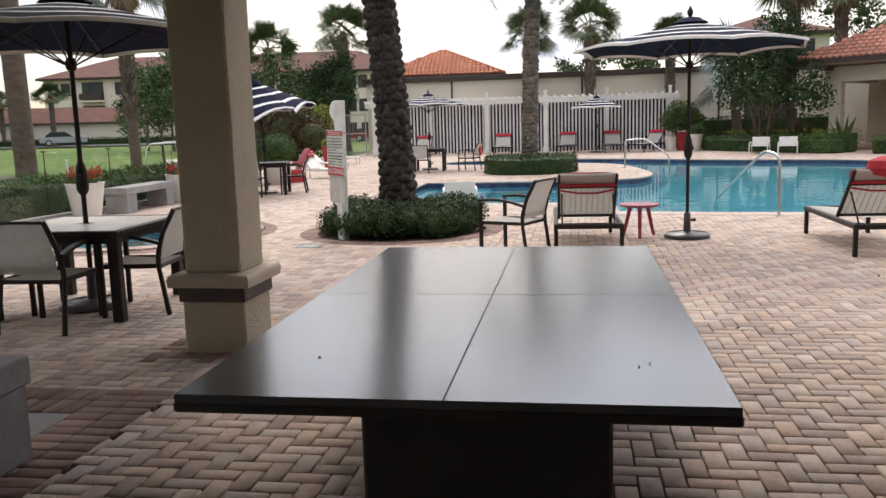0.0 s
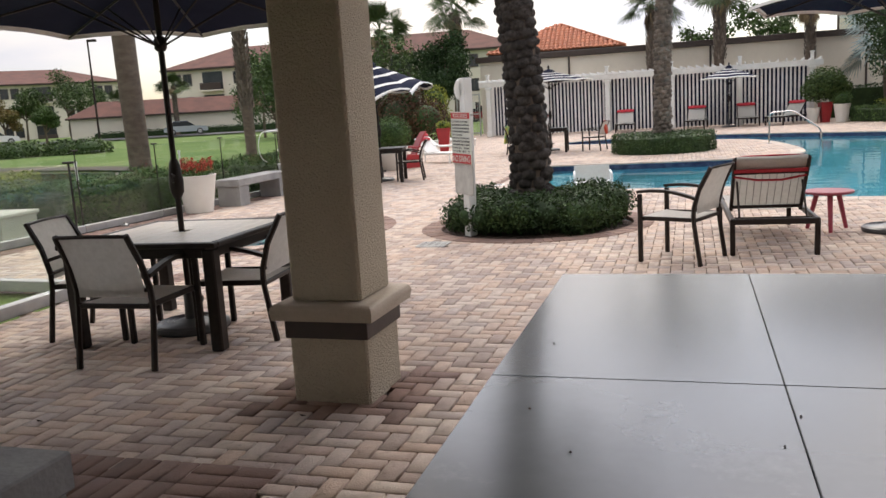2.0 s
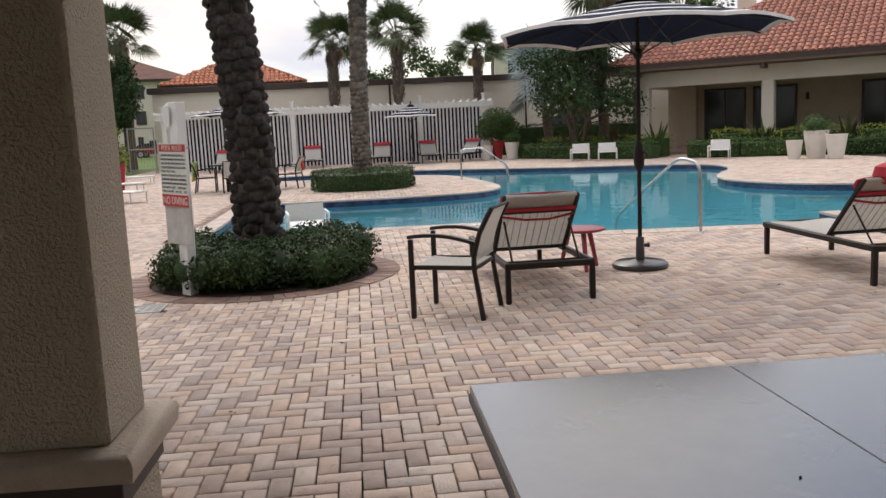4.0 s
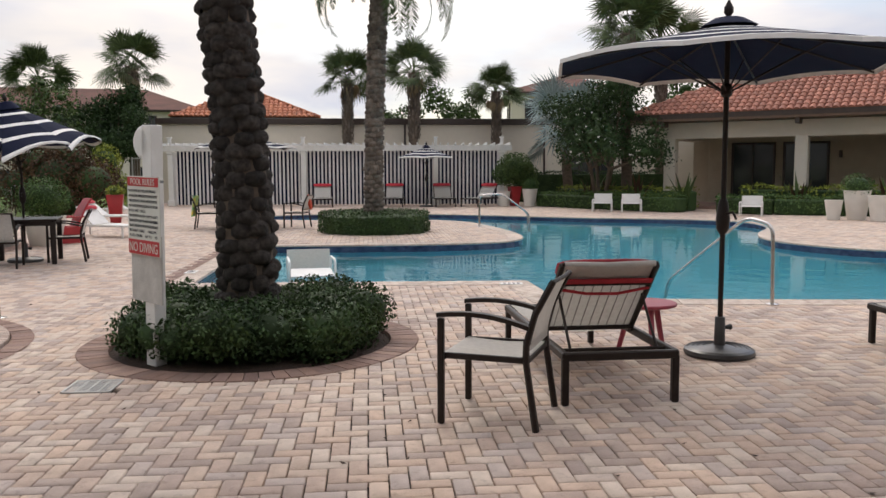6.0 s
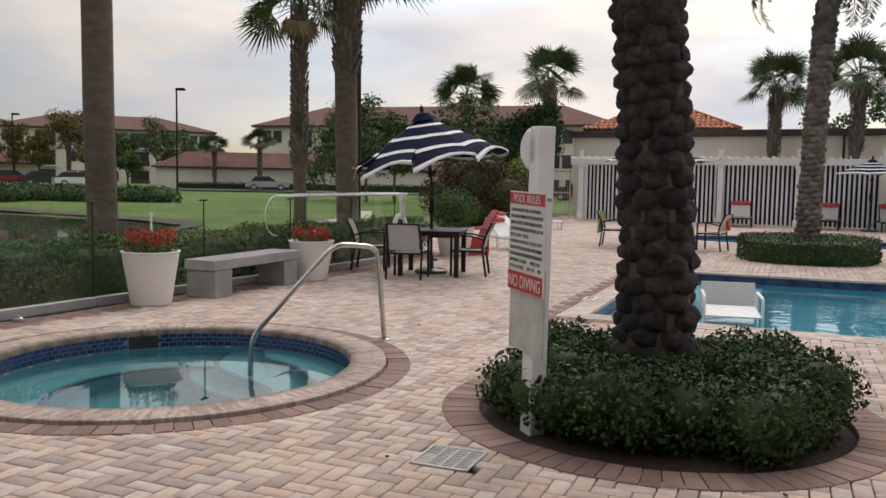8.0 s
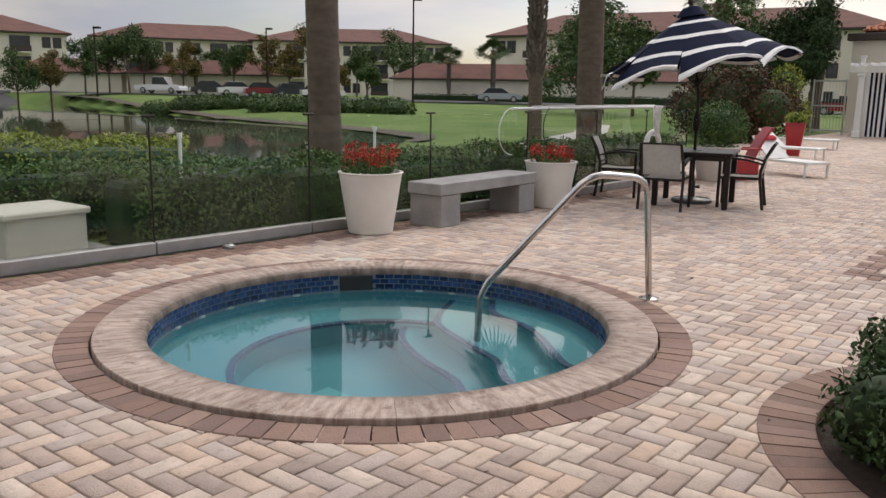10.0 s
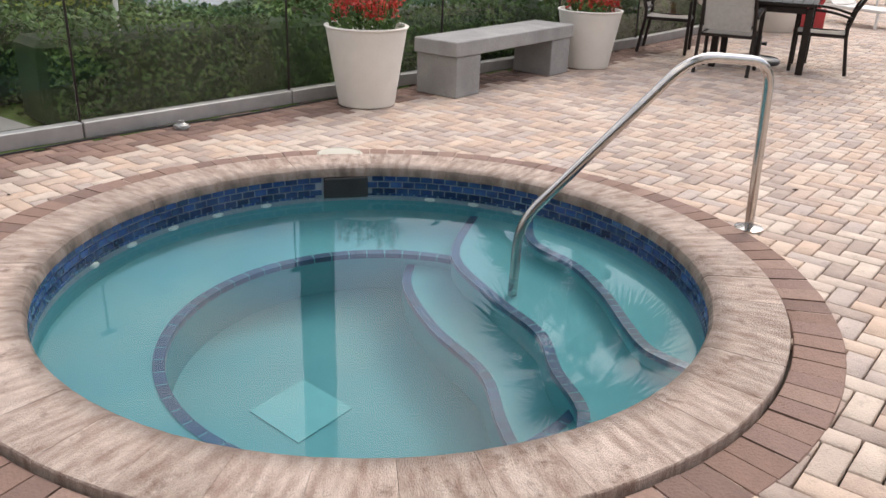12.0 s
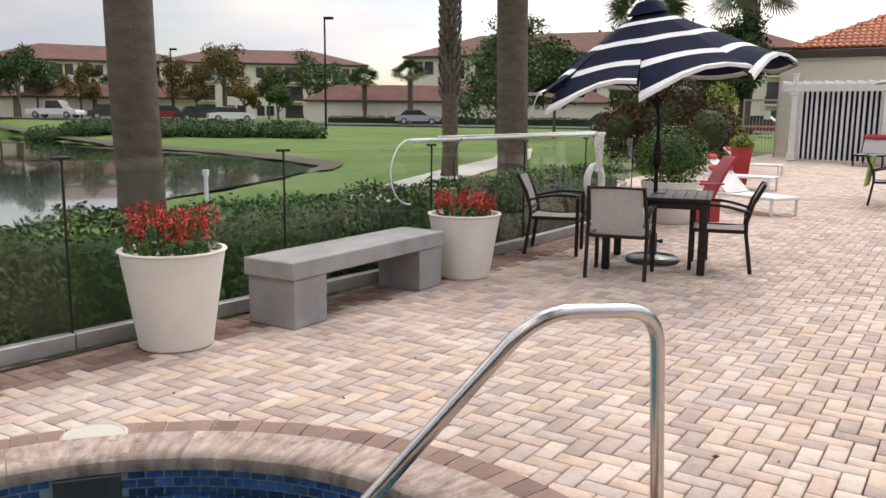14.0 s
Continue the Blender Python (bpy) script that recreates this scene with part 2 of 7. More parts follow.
def woven(m, glow, holes):
    """Open cloth: part of the light passes through the threads, part through the holes of the weave."""
    n, l = m.node_tree.nodes, m.node_tree.links
    b = n["Principled BSDF"]
    out = next(k for k in n if k.bl_idname == "ShaderNodeOutputMaterial")
    tr, tp, m1, m2 = (n.new(k) for k in ("ShaderNodeBsdfTranslucent", "ShaderNodeBsdfTransparent", "ShaderNodeMixShader", "ShaderNodeMixShader"))
    m1.inputs[0].default_value, m2.inputs[0].default_value = glow, holes
    l.new(b.inputs["Base Color"].links[0].from_socket, tr.inputs["Color"])
    l.new(b.outputs[0], m1.inputs[1])
    l.new(tr.outputs[0], m1.inputs[2])
    l.new(m1.outputs[0], m2.inputs[1])
    l.new(tp.outputs[0], m2.inputs[2])
    l.new(m2.outputs[0], out.inputs[0])
    return m


M_SLING = woven(material("sling_mesh_grey_beige", (0.74, 0.72, 0.68), (0.66, 0.64, 0.60), scale=30, rough=0.85, bump=0.3, fine=0.1), 0.42, 0.10)
M_SLINGRIB = woven(material("sling_stripe_grey", (0.30, 0.28, 0.26), rough=0.85), 0.3, 0.0)
M_SLATTOP = material("tabletop_bleached_slats", (0.68, 0.61, 0.51), (0.58, 0.51, 0.42), scale=4, rough=0.34, bump=0.1, fine=0.1, stretch=(1, 6, 1))
M_NAVY = material("canvas_navy", (0.008, 0.011, 0.030), (0.012, 0.016, 0.038), scale=6, rough=0.9, bump=0.15, fine=0.1, spec=0.1)
M_WHITECLOTH = material("canvas_white", (0.80, 0.79, 0.77), (0.72, 0.71, 0.69), scale=5, rough=0.9, bump=0.1)
M_RED = material("red_cloth", (0.46, 0.03, 0.045), (0.36, 0.022, 0.035), scale=12, rough=0.85, bump=0.2, fine=0.1)
M_REDPLASTIC = material("red_plastic", (0.40, 0.025, 0.03), (0.33, 0.02, 0.025), scale=6, rough=0.4)
M_PINKTABLE = material("stool_painted_red", (0.36, 0.055, 0.085), (0.29, 0.04, 0.065), scale=9, rough=0.5, fine=0.06)
M_WHITE = material("white_paint", (0.78, 0.78, 0.76), (0.70, 0.70, 0.67), scale=5, rough=0.55, bump=0.05, fine=0.04)
M_POT = material("pot_matte_white", (0.76, 0.73, 0.67), (0.70, 0.67, 0.61), scale=4, rough=0.6, bump=0.05, fine=0.03)
M_STEEL = material("rail_stainless", (0.60, 0.58, 0.55), (0.50, 0.48, 0.46), scale=12, rough=0.22, metal=1.0, fine=0.05)
M_ALU = material("rail_aluminium", (0.46, 0.46, 0.45), (0.38, 0.38, 0.37), scale=8, rough=0.5, metal=0.6, fine=0.06)
M_BLACK = material("black_rubber", (0.02, 0.02, 0.021), (0.03, 0.03, 0.03), scale=10, rough=0.55)
M_BASE = material("umbrella_base_resin", (0.045, 0.045, 0.046), (0.07, 0.07, 0.07), scale=9, rough=0.35)
M_PLASTER = material("pool_plaster_aqua", (0.13, 0.46, 0.57), (0.10, 0.40, 0.52), scale=0.8, rough=0.7, fine=0.04)
M_SPAPLASTER = material("spa_plaster_pale", (0.085, 0.285, 0.325), (0.068, 0.25, 0.29), scale=1.5, rough=0.7, fine=0.05)
M_SPAEDGE = material("spa_edge_tile_dark", (0.014, 0.050, 0.115), (0.022, 0.07, 0.14), scale=12, rough=0.3, per_island=0.2)
M_TILE = material("waterline_tile_blue", (0.010, 0.026, 0.115), (0.030, 0.075, 0.19), scale=14, rough=0.15, per_object=0.4, per_island=0.5, fine=0.1)
M_POOLTILE = material("pool_tile_slate_blue", (0.022, 0.032, 0.085), (0.075, 0.095, 0.17), scale=7, rough=0.2, fine=0.35, fine_scale=4)
M_WATER = clear("pool_water", (0.62, 0.93, 0.97), 0.0, 1.33, 0.35, 2.2)
M_SPAWATER = clear("spa_water", (0.80, 0.96, 0.97), 0.0, 1.33, 0.02, 3.0)
M_POND = material("pond_water", (0.040, 0.048, 0.036), (0.050, 0.056, 0.040), scale=0.25, rough=0.04, bump=0.45, fine_scale=10, spec=1.0, coat=1.0, stretch=(1, 2.2, 1))
M_MUD = material("bank_soil", (0.085, 0.065, 0.045), (0.05, 0.042, 0.03), scale=1.5, rough=0.95, bump=0.6, fine=0.3)
M_GLASS = clear("fence_glass", (0.95, 0.98, 0.96), 0.0, 1.30)
M_GRASS = material("lawn_grass", (0.070, 0.130, 0.026), (0.125, 0.175, 0.045), scale=0.22, rough=0.95, bump=0.9, fine=0.38, fine_scale=40, spec=0.2, detail=8, stain=((0.13, 0.125, 0.045), 0.45, 0.58))
M_PATH = material("path_concrete", (0.47, 0.45, 0.41), (0.40, 0.38, 0.35), scale=1.2, rough=0.9, bump=0.2, fine=0.08)
M_ASPHALT = material("asphalt", (0.055, 0.055, 0.056), (0.07, 0.07, 0.07), scale=2, rough=0.9, bump=0.4, fine=0.15)
M_LEAF = material("leaf_hedge", (0.045, 0.092, 0.026), (0.092, 0.150, 0.042), scale=3, rough=0.65, spec=0.2, per_island=0.45, fine=0.1)
M_LEAF_BED = material("leaf_bed_shrub", (0.024, 0.050, 0.017), (0.054, 0.094, 0.027), scale=3, rough=0.6, spec=0.25, per_island=0.5, fine=0.1)
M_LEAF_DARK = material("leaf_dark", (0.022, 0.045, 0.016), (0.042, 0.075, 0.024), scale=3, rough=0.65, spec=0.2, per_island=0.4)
M_LEAF_LIGHT = material("leaf_yellow_green", (0.27, 0.30, 0.045), (0.15, 0.20, 0.035), scale=3, rough=0.65, spec=0.2, per_island=0.4)
M_LEAF_TREE = material("leaf_tree", (0.045, 0.080, 0.025), (0.075, 0.115, 0.035), scale=0.6, rough=0.65, spec=0.2, per_island=0.4)
M_LEAF_OLIVE = material("leaf_autumn_olive", (0.12, 0.12, 0.035), (0.16, 0.10, 0.03), scale=0.6, rough=0.65, spec=0.2, per_island=0.4)
M_LEAF_RED = material("leaf_maroon", (0.055, 0.030, 0.020), (0.085, 0.050, 0.022), scale=1.5, rough=0.65, spec=0.2, per_island=0.4)
M_FROND = material("palm_frond", (0.055, 0.085, 0.034), (0.095, 0.13, 0.05), scale=2, rough=0.6, spec=0.2, per_island=0.35)
M_FROND_BLUE = material("palm_frond_silver", (0.22, 0.29, 0.29), (0.30, 0.37, 0.36), scale=2, rough=0.7, spec=0.2, per_island=0.25)
M_FROND_DRY = material("palm_frond_dry", (0.30, 0.23, 0.13), (0.22, 0.16, 0.09), scale=2, rough=0.8, per_island=0.3)
M_PETAL = material("flower_petal_red", (0.50, 0.045, 0.02), (0.40, 0.02, 0.02), scale=8, rough=0.6, per_island=0.35)
M_BLOSSOM = material("blossom_white", (0.7, 0.68, 0.66), rough=0.7)
M_TRUNK = material("palm_trunk_grey_brown", (0.16, 0.125, 0.095), (0.10, 0.075, 0.058), scale=5, rough=0.95, bump=0.9, fine=0.25, stretch=(1, 1, 2))
M_BOOT = material("palm_boot_stubs", (0.078, 0.066, 0.057), (0.020, 0.016, 0.014), scale=22, rough=0.95, bump=1.0, fine=0.35, per_island=0.4)
M_BOOT_GREY = material("palm_boot_grey", (0.21, 0.175, 0.145), (0.12, 0.098, 0.080), scale=10, rough=0.95, bump=0.9, fine=0.3, per_island=0.35)
M_DRAIN = material("spa_drain_pale", (0.125, 0.38, 0.42), (0.11, 0.35, 0.39), scale=8, rough=0.5)
M_BARK = material("bark", (0.14, 0.105, 0.075), (0.09, 0.07, 0.05), scale=4, rough=0.95, bump=0.9, fine=0.2)
M_MULCH = material("mulch_dark", (0.050, 0.032, 0.024), (0.085, 0.055, 0.040), scale=25, rough=0.98, bump=1.0, fine=0.4)
M_TILE_ROOF = material("roof_tile_terracotta", (0.36, 0.15, 0.10), (0.28, 0.115, 0.08), scale=1.5, rough=0.85, bump=0.2, per_island=0.22, fine=0.1)
M_TILE_ORANGE = material("roof_tile_orange", (0.46, 0.17, 0.085), (0.37, 0.125, 0.065), scale=1.5, rough=0.85, bump=0.2, per_island=0.2, fine=0.1)
M_TILE_BROWN = material("roof_tile_brown", (0.135, 0.056, 0.040), (0.09, 0.038, 0.029), scale=0.7, rough=0.9, bump=0.2, per_island=0.2, fine=0.1)
M_WINDOW = material("window_dark_glass", (0.03, 0.035, 0.04), (0.05, 0.055, 0.06), scale=0.7, rough=0.08)
M_CARWHITE = material("car_paint_white", (0.72, 0.72, 0.72), rough=0.25, coat=0.6)
M_CARSILVER = material("car_paint_silver_blue", (0.42, 0.46, 0.52), rough=0.25, metal=0.4, coat=0.6)
M_CARRED = material("car_paint_red", (0.22, 0.02, 0.03), rough=0.25, coat=0.6)
M_CARDARK = material("car_paint_dark", (0.03, 0.033, 0.04), rough=0.25, coat=0.6)
M_SIGN = material("sign_white_panel", (0.66, 0.68, 0.62), (0.60, 0.62, 0.56), scale=4, rough=0.45, fine=0.03)
M_SIGNRED = material("sign_red", (0.50, 0.035, 0.04), (0.42, 0.03, 0.035), scale=6, rough=0.45)
M_INK = material("sign_ink", (0.06, 0.06, 0.065), rough=0.6)
M_WEATHERED = material("weathered_white_board", (0.58, 0.57, 0.53), (0.42, 0.41, 0.38), scale=7, rough=0.8, bump=0.3, fine=0.15, stain=((0.22, 0.21, 0.19), 9, 0.6))
M_TOWEL = material("towel_striped_green", (0.10, 0.42, 0.20), (0.65, 0.50, 0.08), scale=9, rough=0.9)
M_ORANGE = material("float_orange", (0.55, 0.07, 0.03), rough=0.6)
M_BOX = material("utility_box_beige", (0.55, 0.53, 0.45), (0.49, 0.47, 0.40), scale=3, rough=0.6, fine=0.04)
M_DEPTH = material("depth_marker", (0.66, 0.65, 0.63), rough=0.4)


# ---- mesh building ----
class Shape:
    """Collects vertices and faces for one mesh."""
    def __init__(self):
        self.v, self.f = [], []

    def add(self, verts, faces, m=None):
        k = len(self.v)
        self.v += [tuple(m @ Vector(p)) for p in verts] if m is not None else [tuple(p) for p in verts]
        self.f += [tuple(i + k for i in q) for q in faces]
        return self

    def box(self, c, s, m=None, b=0.004):
        """A box with chamfered edges: centre, size, pose, chamfer."""
        h = [x / 2 for x in s]
        b = min(b, *(x * 0.45 for x in h))
        vs, at = [], {}
        for sx in (-1, 1):
            for sy in (-1, 1):
                for sz in (-1, 1):
                    for a in range(3):
                        p = [sx * h[0], sy * h[1], sz * h[2]]
                        for o in range(3):
                            if o != a:
                                p[o] -= (sx, sy, sz)[o] * b
                        at[sx, sy, sz, a] = len(vs)
                        vs.append([p[i] + c[i] for i in range(3)])
        fs = []
        for a in range(3):
            o1, o2 = (a + 1) % 3, (a + 2) % 3
            for s1 in (-1, 1):
                q = []
                for u, w in ((-1, -1), (1, -1), (1, 1), (-1, 1)):
                    k = [0, 0, 0]
                    k[a], k[o1], k[o2] = s1, u, w
                    q.append(at[(*k, a)])
                fs.append(q if s1 > 0 else q[::-1])
        for a in range(3):
            o1, o2 = (a + 1) % 3, (a + 2) % 3
            for u in (-1, 1):
                for w in (-1, 1):
                    ks = []
                    for e in (-1, 1):
                        k = [0, 0, 0]
                        k[a], k[o1], k[o2] = e, u, w
                        ks.append(tuple(k))
                    q = [at[(*ks[0], o1)], at[(*ks[1], o1)], at[(*ks[1], o2)], at[(*ks[0], o2)]]
                    fs.append(q if u * w < 0 else q[::-1])
        for sx in (-1, 1):
            for sy in (-1, 1):
                for sz in (-1, 1):
                    q = [at[sx, sy, sz, a] for a in range(3)]
                    fs.append(q if sx * sy * sz > 0 else q[::-1])
        return self.add(vs, fs, m)

    def tube(self, pts, r, n=10, m=None, cap=True):
        """A round tube along points; r is one radius or one for each point."""
        pts = [Vector(p) for p in pts]
        rs = r if isinstance(r, (list, tuple)) else [r] * len(pts)
        vs, fs, side = [], [], None
        for i, p in enumerate(pts):
            d = (pts[min(i + 1, len(pts) - 1)] - pts[max(i - 1, 0)]).normalized()
            side = (side - d * side.dot(d)).normalized() if side and (side - d * side.dot(d)).length > 1e-4 else d.orthogonal().normalized()
            up = d.cross(side)
            vs += [p + (side * math.cos(2 * math.pi * j / n) + up * math.sin(2 * math.pi * j / n)) * rs[i] for j in range(n)]
        for i in range(len(pts) - 1):
            fs += [(i * n + j, i * n + (j + 1) % n, (i + 1) * n + (j + 1) % n, (i + 1) * n + j) for j in range(n)]
        if cap:
            fs += [tuple(range(n))[::-1], tuple((len(pts) - 1) * n + j for j in range(n))]
        return self.add(vs, fs, m)

    def lathe(self, prof, n=24, m=None, cap=True):
        """A turned body round z: (radius, height) pairs from the bottom up."""
        vs = [(r * math.cos(2 * math.pi * j / n), r * math.sin(2 * math.pi * j / n), z) for r, z in prof for j in range(n)]
        fs = [(i * n + j, i * n + (j + 1) % n, (i + 1) * n + (j + 1) % n, (i + 1) * n + j) for i in range(len(prof) - 1) for j in range(n)]
        if cap and prof[0][0] > 1e-4:
            fs.append(tuple(range(n))[::-1])
        if cap and prof[-1][0] > 1e-4:
            fs.append(tuple((len(prof) - 1) * n + j for j in range(n)))
        return self.add(vs, fs, m)

    def plate(self, outline, z0, z1, m=None):
        """A flat slab: outline anticlockwise, from z0 up to z1."""
        k = len(outline)
        vs = [(x, y, z0) for x, y in outline] + [(x, y, z1) for x, y in outline]
        fs = [tuple(range(k))[::-1], tuple(range(k, 2 * k))] + [(i, (i + 1) % k, k + (i + 1) % k, k + i) for i in range(k)]
        return self.add(vs, fs, m)

    def mesh(self, name, mat, smooth=35):
        me = bpy.data.meshes.new(name)
        me.from_pydata(self.v, [], self.f)
        me.materials.append(mat)
        if smooth:
            me.polygons.foreach_set("use_smooth", [True] * len(me.polygons))
            me.set_sharp_from_angle(angle=radians(smooth))
        me.update()
        return me


def part(name, shape, mat, parent=None, label="", at=None, smooth=35):
    """Links a shape (or a ready mesh) as one object under a thing or a part."""
    ob = new(name, shape if isinstance(shape, bpy.types.Mesh) else shape.mesh(name, mat, smooth))
    if parent:
        ob.parent = parent
    if at is not None:
        ob.matrix_basis = at
    return tagged(ob, label) if label else ob


def thing(name, label, category, at=None, group="", kind=""):
    ob = new(name)
    ob.empty_display_size = 0.1
    if at is not None:
        ob.matrix_basis = at
    return tagged(ob, label, category, group, kind)


def fixed(name, shape, mat, label="", at=None, smooth=35, category=""):
    """A piece of the setting."""
    return tagged(part(name, shape, mat, None, "", at, smooth), label, category or name.rstrip("_0123456789").replace("_", " "), "", "structure")


def whole(name, shape, mat, label, category, at=None, group="", smooth=35, kind=""):
    """A thing that is one mesh."""
    return tagged(part(name, shape, mat, None, "", at, smooth), label, category, group, kind)


def round_corners(pts, times=2, keep=()):
    """Chaikin corner cutting on a closed outline; indices in keep stay sharp."""
    pts = [(p[0], p[1], i in keep) for i, p in enumerate(pts)]
    for _ in range(times):
        out = []
        for i, p in enumerate(pts):
            a, c = pts[i - 1], pts[(i + 1) % len(pts)]
            if p[2]:
                out.append(p)
            else:
                out += [(p[0] * 0.75 + a[0] * 0.25, p[1] * 0.75 + a[1] * 0.25, False), (p[0] * 0.75 + c[0] * 0.25, p[1] * 0.75 + c[1] * 0.25, False)]
        pts = out
    return [(x, y) for x, y, _ in pts]


def offset(pts, d):
    """A closed anticlockwise outline moved outwards by d."""
    out = []
    for i, p in enumerate(pts):
        a, c = Vector(pts[i - 1]), Vector(pts[(i + 1) % len(pts)])
        p = Vector(p)
        n1, n2 = (p - a).normalized(), (c - p).normalized()
        n1, n2 = Vector((n1.y, -n1.x)), Vector((n2.y, -n2.x))
        b = n1 + n2
        b = b / max(0.5, b.dot(n1)) if b.length > 1e-6 else n1
        out.append(tuple(p + b * d))
    return out


def inside(x, y, poly):
    hit = False
    for i in range(len(poly)):
        (x0, y0), (x1, y1) = poly[i - 1], poly[i]
        if (y0 > y) != (y1 > y) and x < (x1 - x0) * (y - y0) / (y1 - y0) + x0:
            hit = not hit
    return hit


def distance(x, y, poly):
    best = 1e9
    for i in range(len(poly)):
        (x0, y0), (x1, y1) = poly[i - 1], poly[i]
        dx, dy = x1 - x0, y1 - y0
        t = max(0, min(1, ((x - x0) * dx + (y - y0) * dy) / max(1e-9, dx * dx + dy * dy)))
        best = min(best, math.hypot(x - x0 - t * dx, y - y0 - t * dy))
    return best


def sheet(outline, holes, z):
    """A flat sheet with holes."""
    bm = bmesh.new()
    for loop in (outline, *holes):
        vs = [bm.verts.new((x, y, z)) for x, y in loop]
        for i in range(len(vs)):
            bm.edges.new((vs[i - 1], vs[i]))
    bmesh.ops.triangle_fill(bm, use_beauty=True, use_dissolve=False, edges=bm.edges[:], normal=(0, 0, 1))
    bm.normal_update()
    for f in bm.faces:
        if f.normal.z < 0:
            f.normal_flip()
    s = Shape()
    bm.verts.index_update()
    s.add([v.co[:] for v in bm.verts], [[v.index for v in f.verts] for f in bm.faces])
    bm.free()
    return s


def circle(cx, cy, r, n=64):
    return [(cx + r * math.cos(2 * math.pi * i / n), cy + r * math.sin(2 * math.pi * i / n)) for i in range(n)]


def leaf_cloud(points, normals, size, rng, tilt=0.9, aspect=0.55):
    """Many small bent leaves, one at each point."""
    k = len(points)
    points, normals = np.asarray(points, float), np.asarray(normals, float)
    nrm = normals + rng.normal(0, tilt, (k, 3))
    nrm /= np.linalg.norm(nrm, axis=1)[:, None] + 1e-9
    ax = np.cross(nrm, rng.normal(0, 1, (k, 3)))
    ax /= np.linalg.norm(ax, axis=1)[:, None] + 1e-9
    ay = np.cross(nrm, ax)
    s = (size * rng.uniform(0.6, 1.3, k))[:, None]
    v = np.stack([points - ax * s / 2, points + ay * s * aspect / 2 - nrm * s * 0.06, points + ax * s / 2, points - ay * s * aspect / 2 - nrm * s * 0.06], 1).reshape(-1, 3)
    sh = Shape()
    sh.v = [tuple(p) for p in v.tolist()]
    sh.f = [(4 * i, 4 * i + 1, 4 * i + 2, 4 * i + 3) for i in range(k)]
    return sh


# ---- plan ----
SPA, SPA_IN, SPA_OUT, SPA_BAND = (-5.965, 9.165), 1.46, 1.76, 1.96
BED, BED_IN, BED_OUT = (-2.1, 9.44), 1.20, 1.45
POOL_SHARP = [(-3.45, 13.3), (1.03, 13.05), (1.06, 11.5), (2.6, 11.22), (4.6, 10.95), (5.6, 10.85), (5.7, 12.0), (9.0, 11.6), (16.0, 11.3),
              (18.5, 13.8), (14.0, 15.4), (10.2, 15.6), (8.4, 16.4), (7.6, 17.7), (7.4, 19.2), (8.1, 20.9), (9.3, 22.6), (9.9, 24.6), (9.3, 26.1),
              (7.8, 27.0), (6.4, 27.5), (5.0, 28.3), (3.0, 29.8), (1.0, 31.0), (-2.0, 31.6), (-4.5, 30.9), (-4.8, 28.6), (-3.0, 27.6), (-0.5, 27.6),
              (0.9, 27.4), (1.8, 26.4), (2.2, 24.5), (2.45, 22.0), (2.4, 20.2), (1.8, 19.2), (0.2, 18.85), (-1.9, 18.9), (-3.45, 19.0)]
POOL = round_corners(POOL_SHARP, 2, keep=(0, 1, 2, 5, 6, 37))
DECK = [(-5.7, -12), (26, -12), (26, 44.4), (-11.9, 44.4), (-11.2, 24), (-8.6, 19.5), (-8.42, 16.2), (-8.55, 13.8), (-8.8, 11), (-9.2, 5.6), (-5.7, 5.6)]
POND = round_corners([(-16.8, 12.5), (-17.6, 16.2), (-18.9, 18.6), (-20.4, 22.8), (-22.6, 28.2), (-24.4, 31.0), (-28, 32.8), (-34, 34.9), (-46, 37.2), (-60, 41.5), (-80, 48.5), (-104, 54), (-118, 20), (-80, -30), (-30, -30), (-16.5, -8), (-16.2, 4)], 3)[::-1]
WATER_Z = -0.13
PAD = (-3.13, -2.33, -1.17, 1.83)     # slab under the porch bench


def ground_z(x, y):
    """The lawn: level by the deck, dipping into the pond, rising to the car park."""
    d = math.hypot(x + 8, y - 14)
    z = -0.05
    if x < 0 and y > -20:
        z += 0.75 * max(0.0, min(1.0, (d - 38) / 50)) * max(0.0, min(1.0, (-x - 5) / 70))
    k = distance(x, y, POND) if x < -8 and y < 60 and x > -125 else 99
    if k < 40 and inside(x, y, POND):
        return min(z, -0.05) - 0.42 - min(0.8, k * 0.35)
    return z - 0.42 * max(0.0, 1 - k / 4.5) ** 1.3


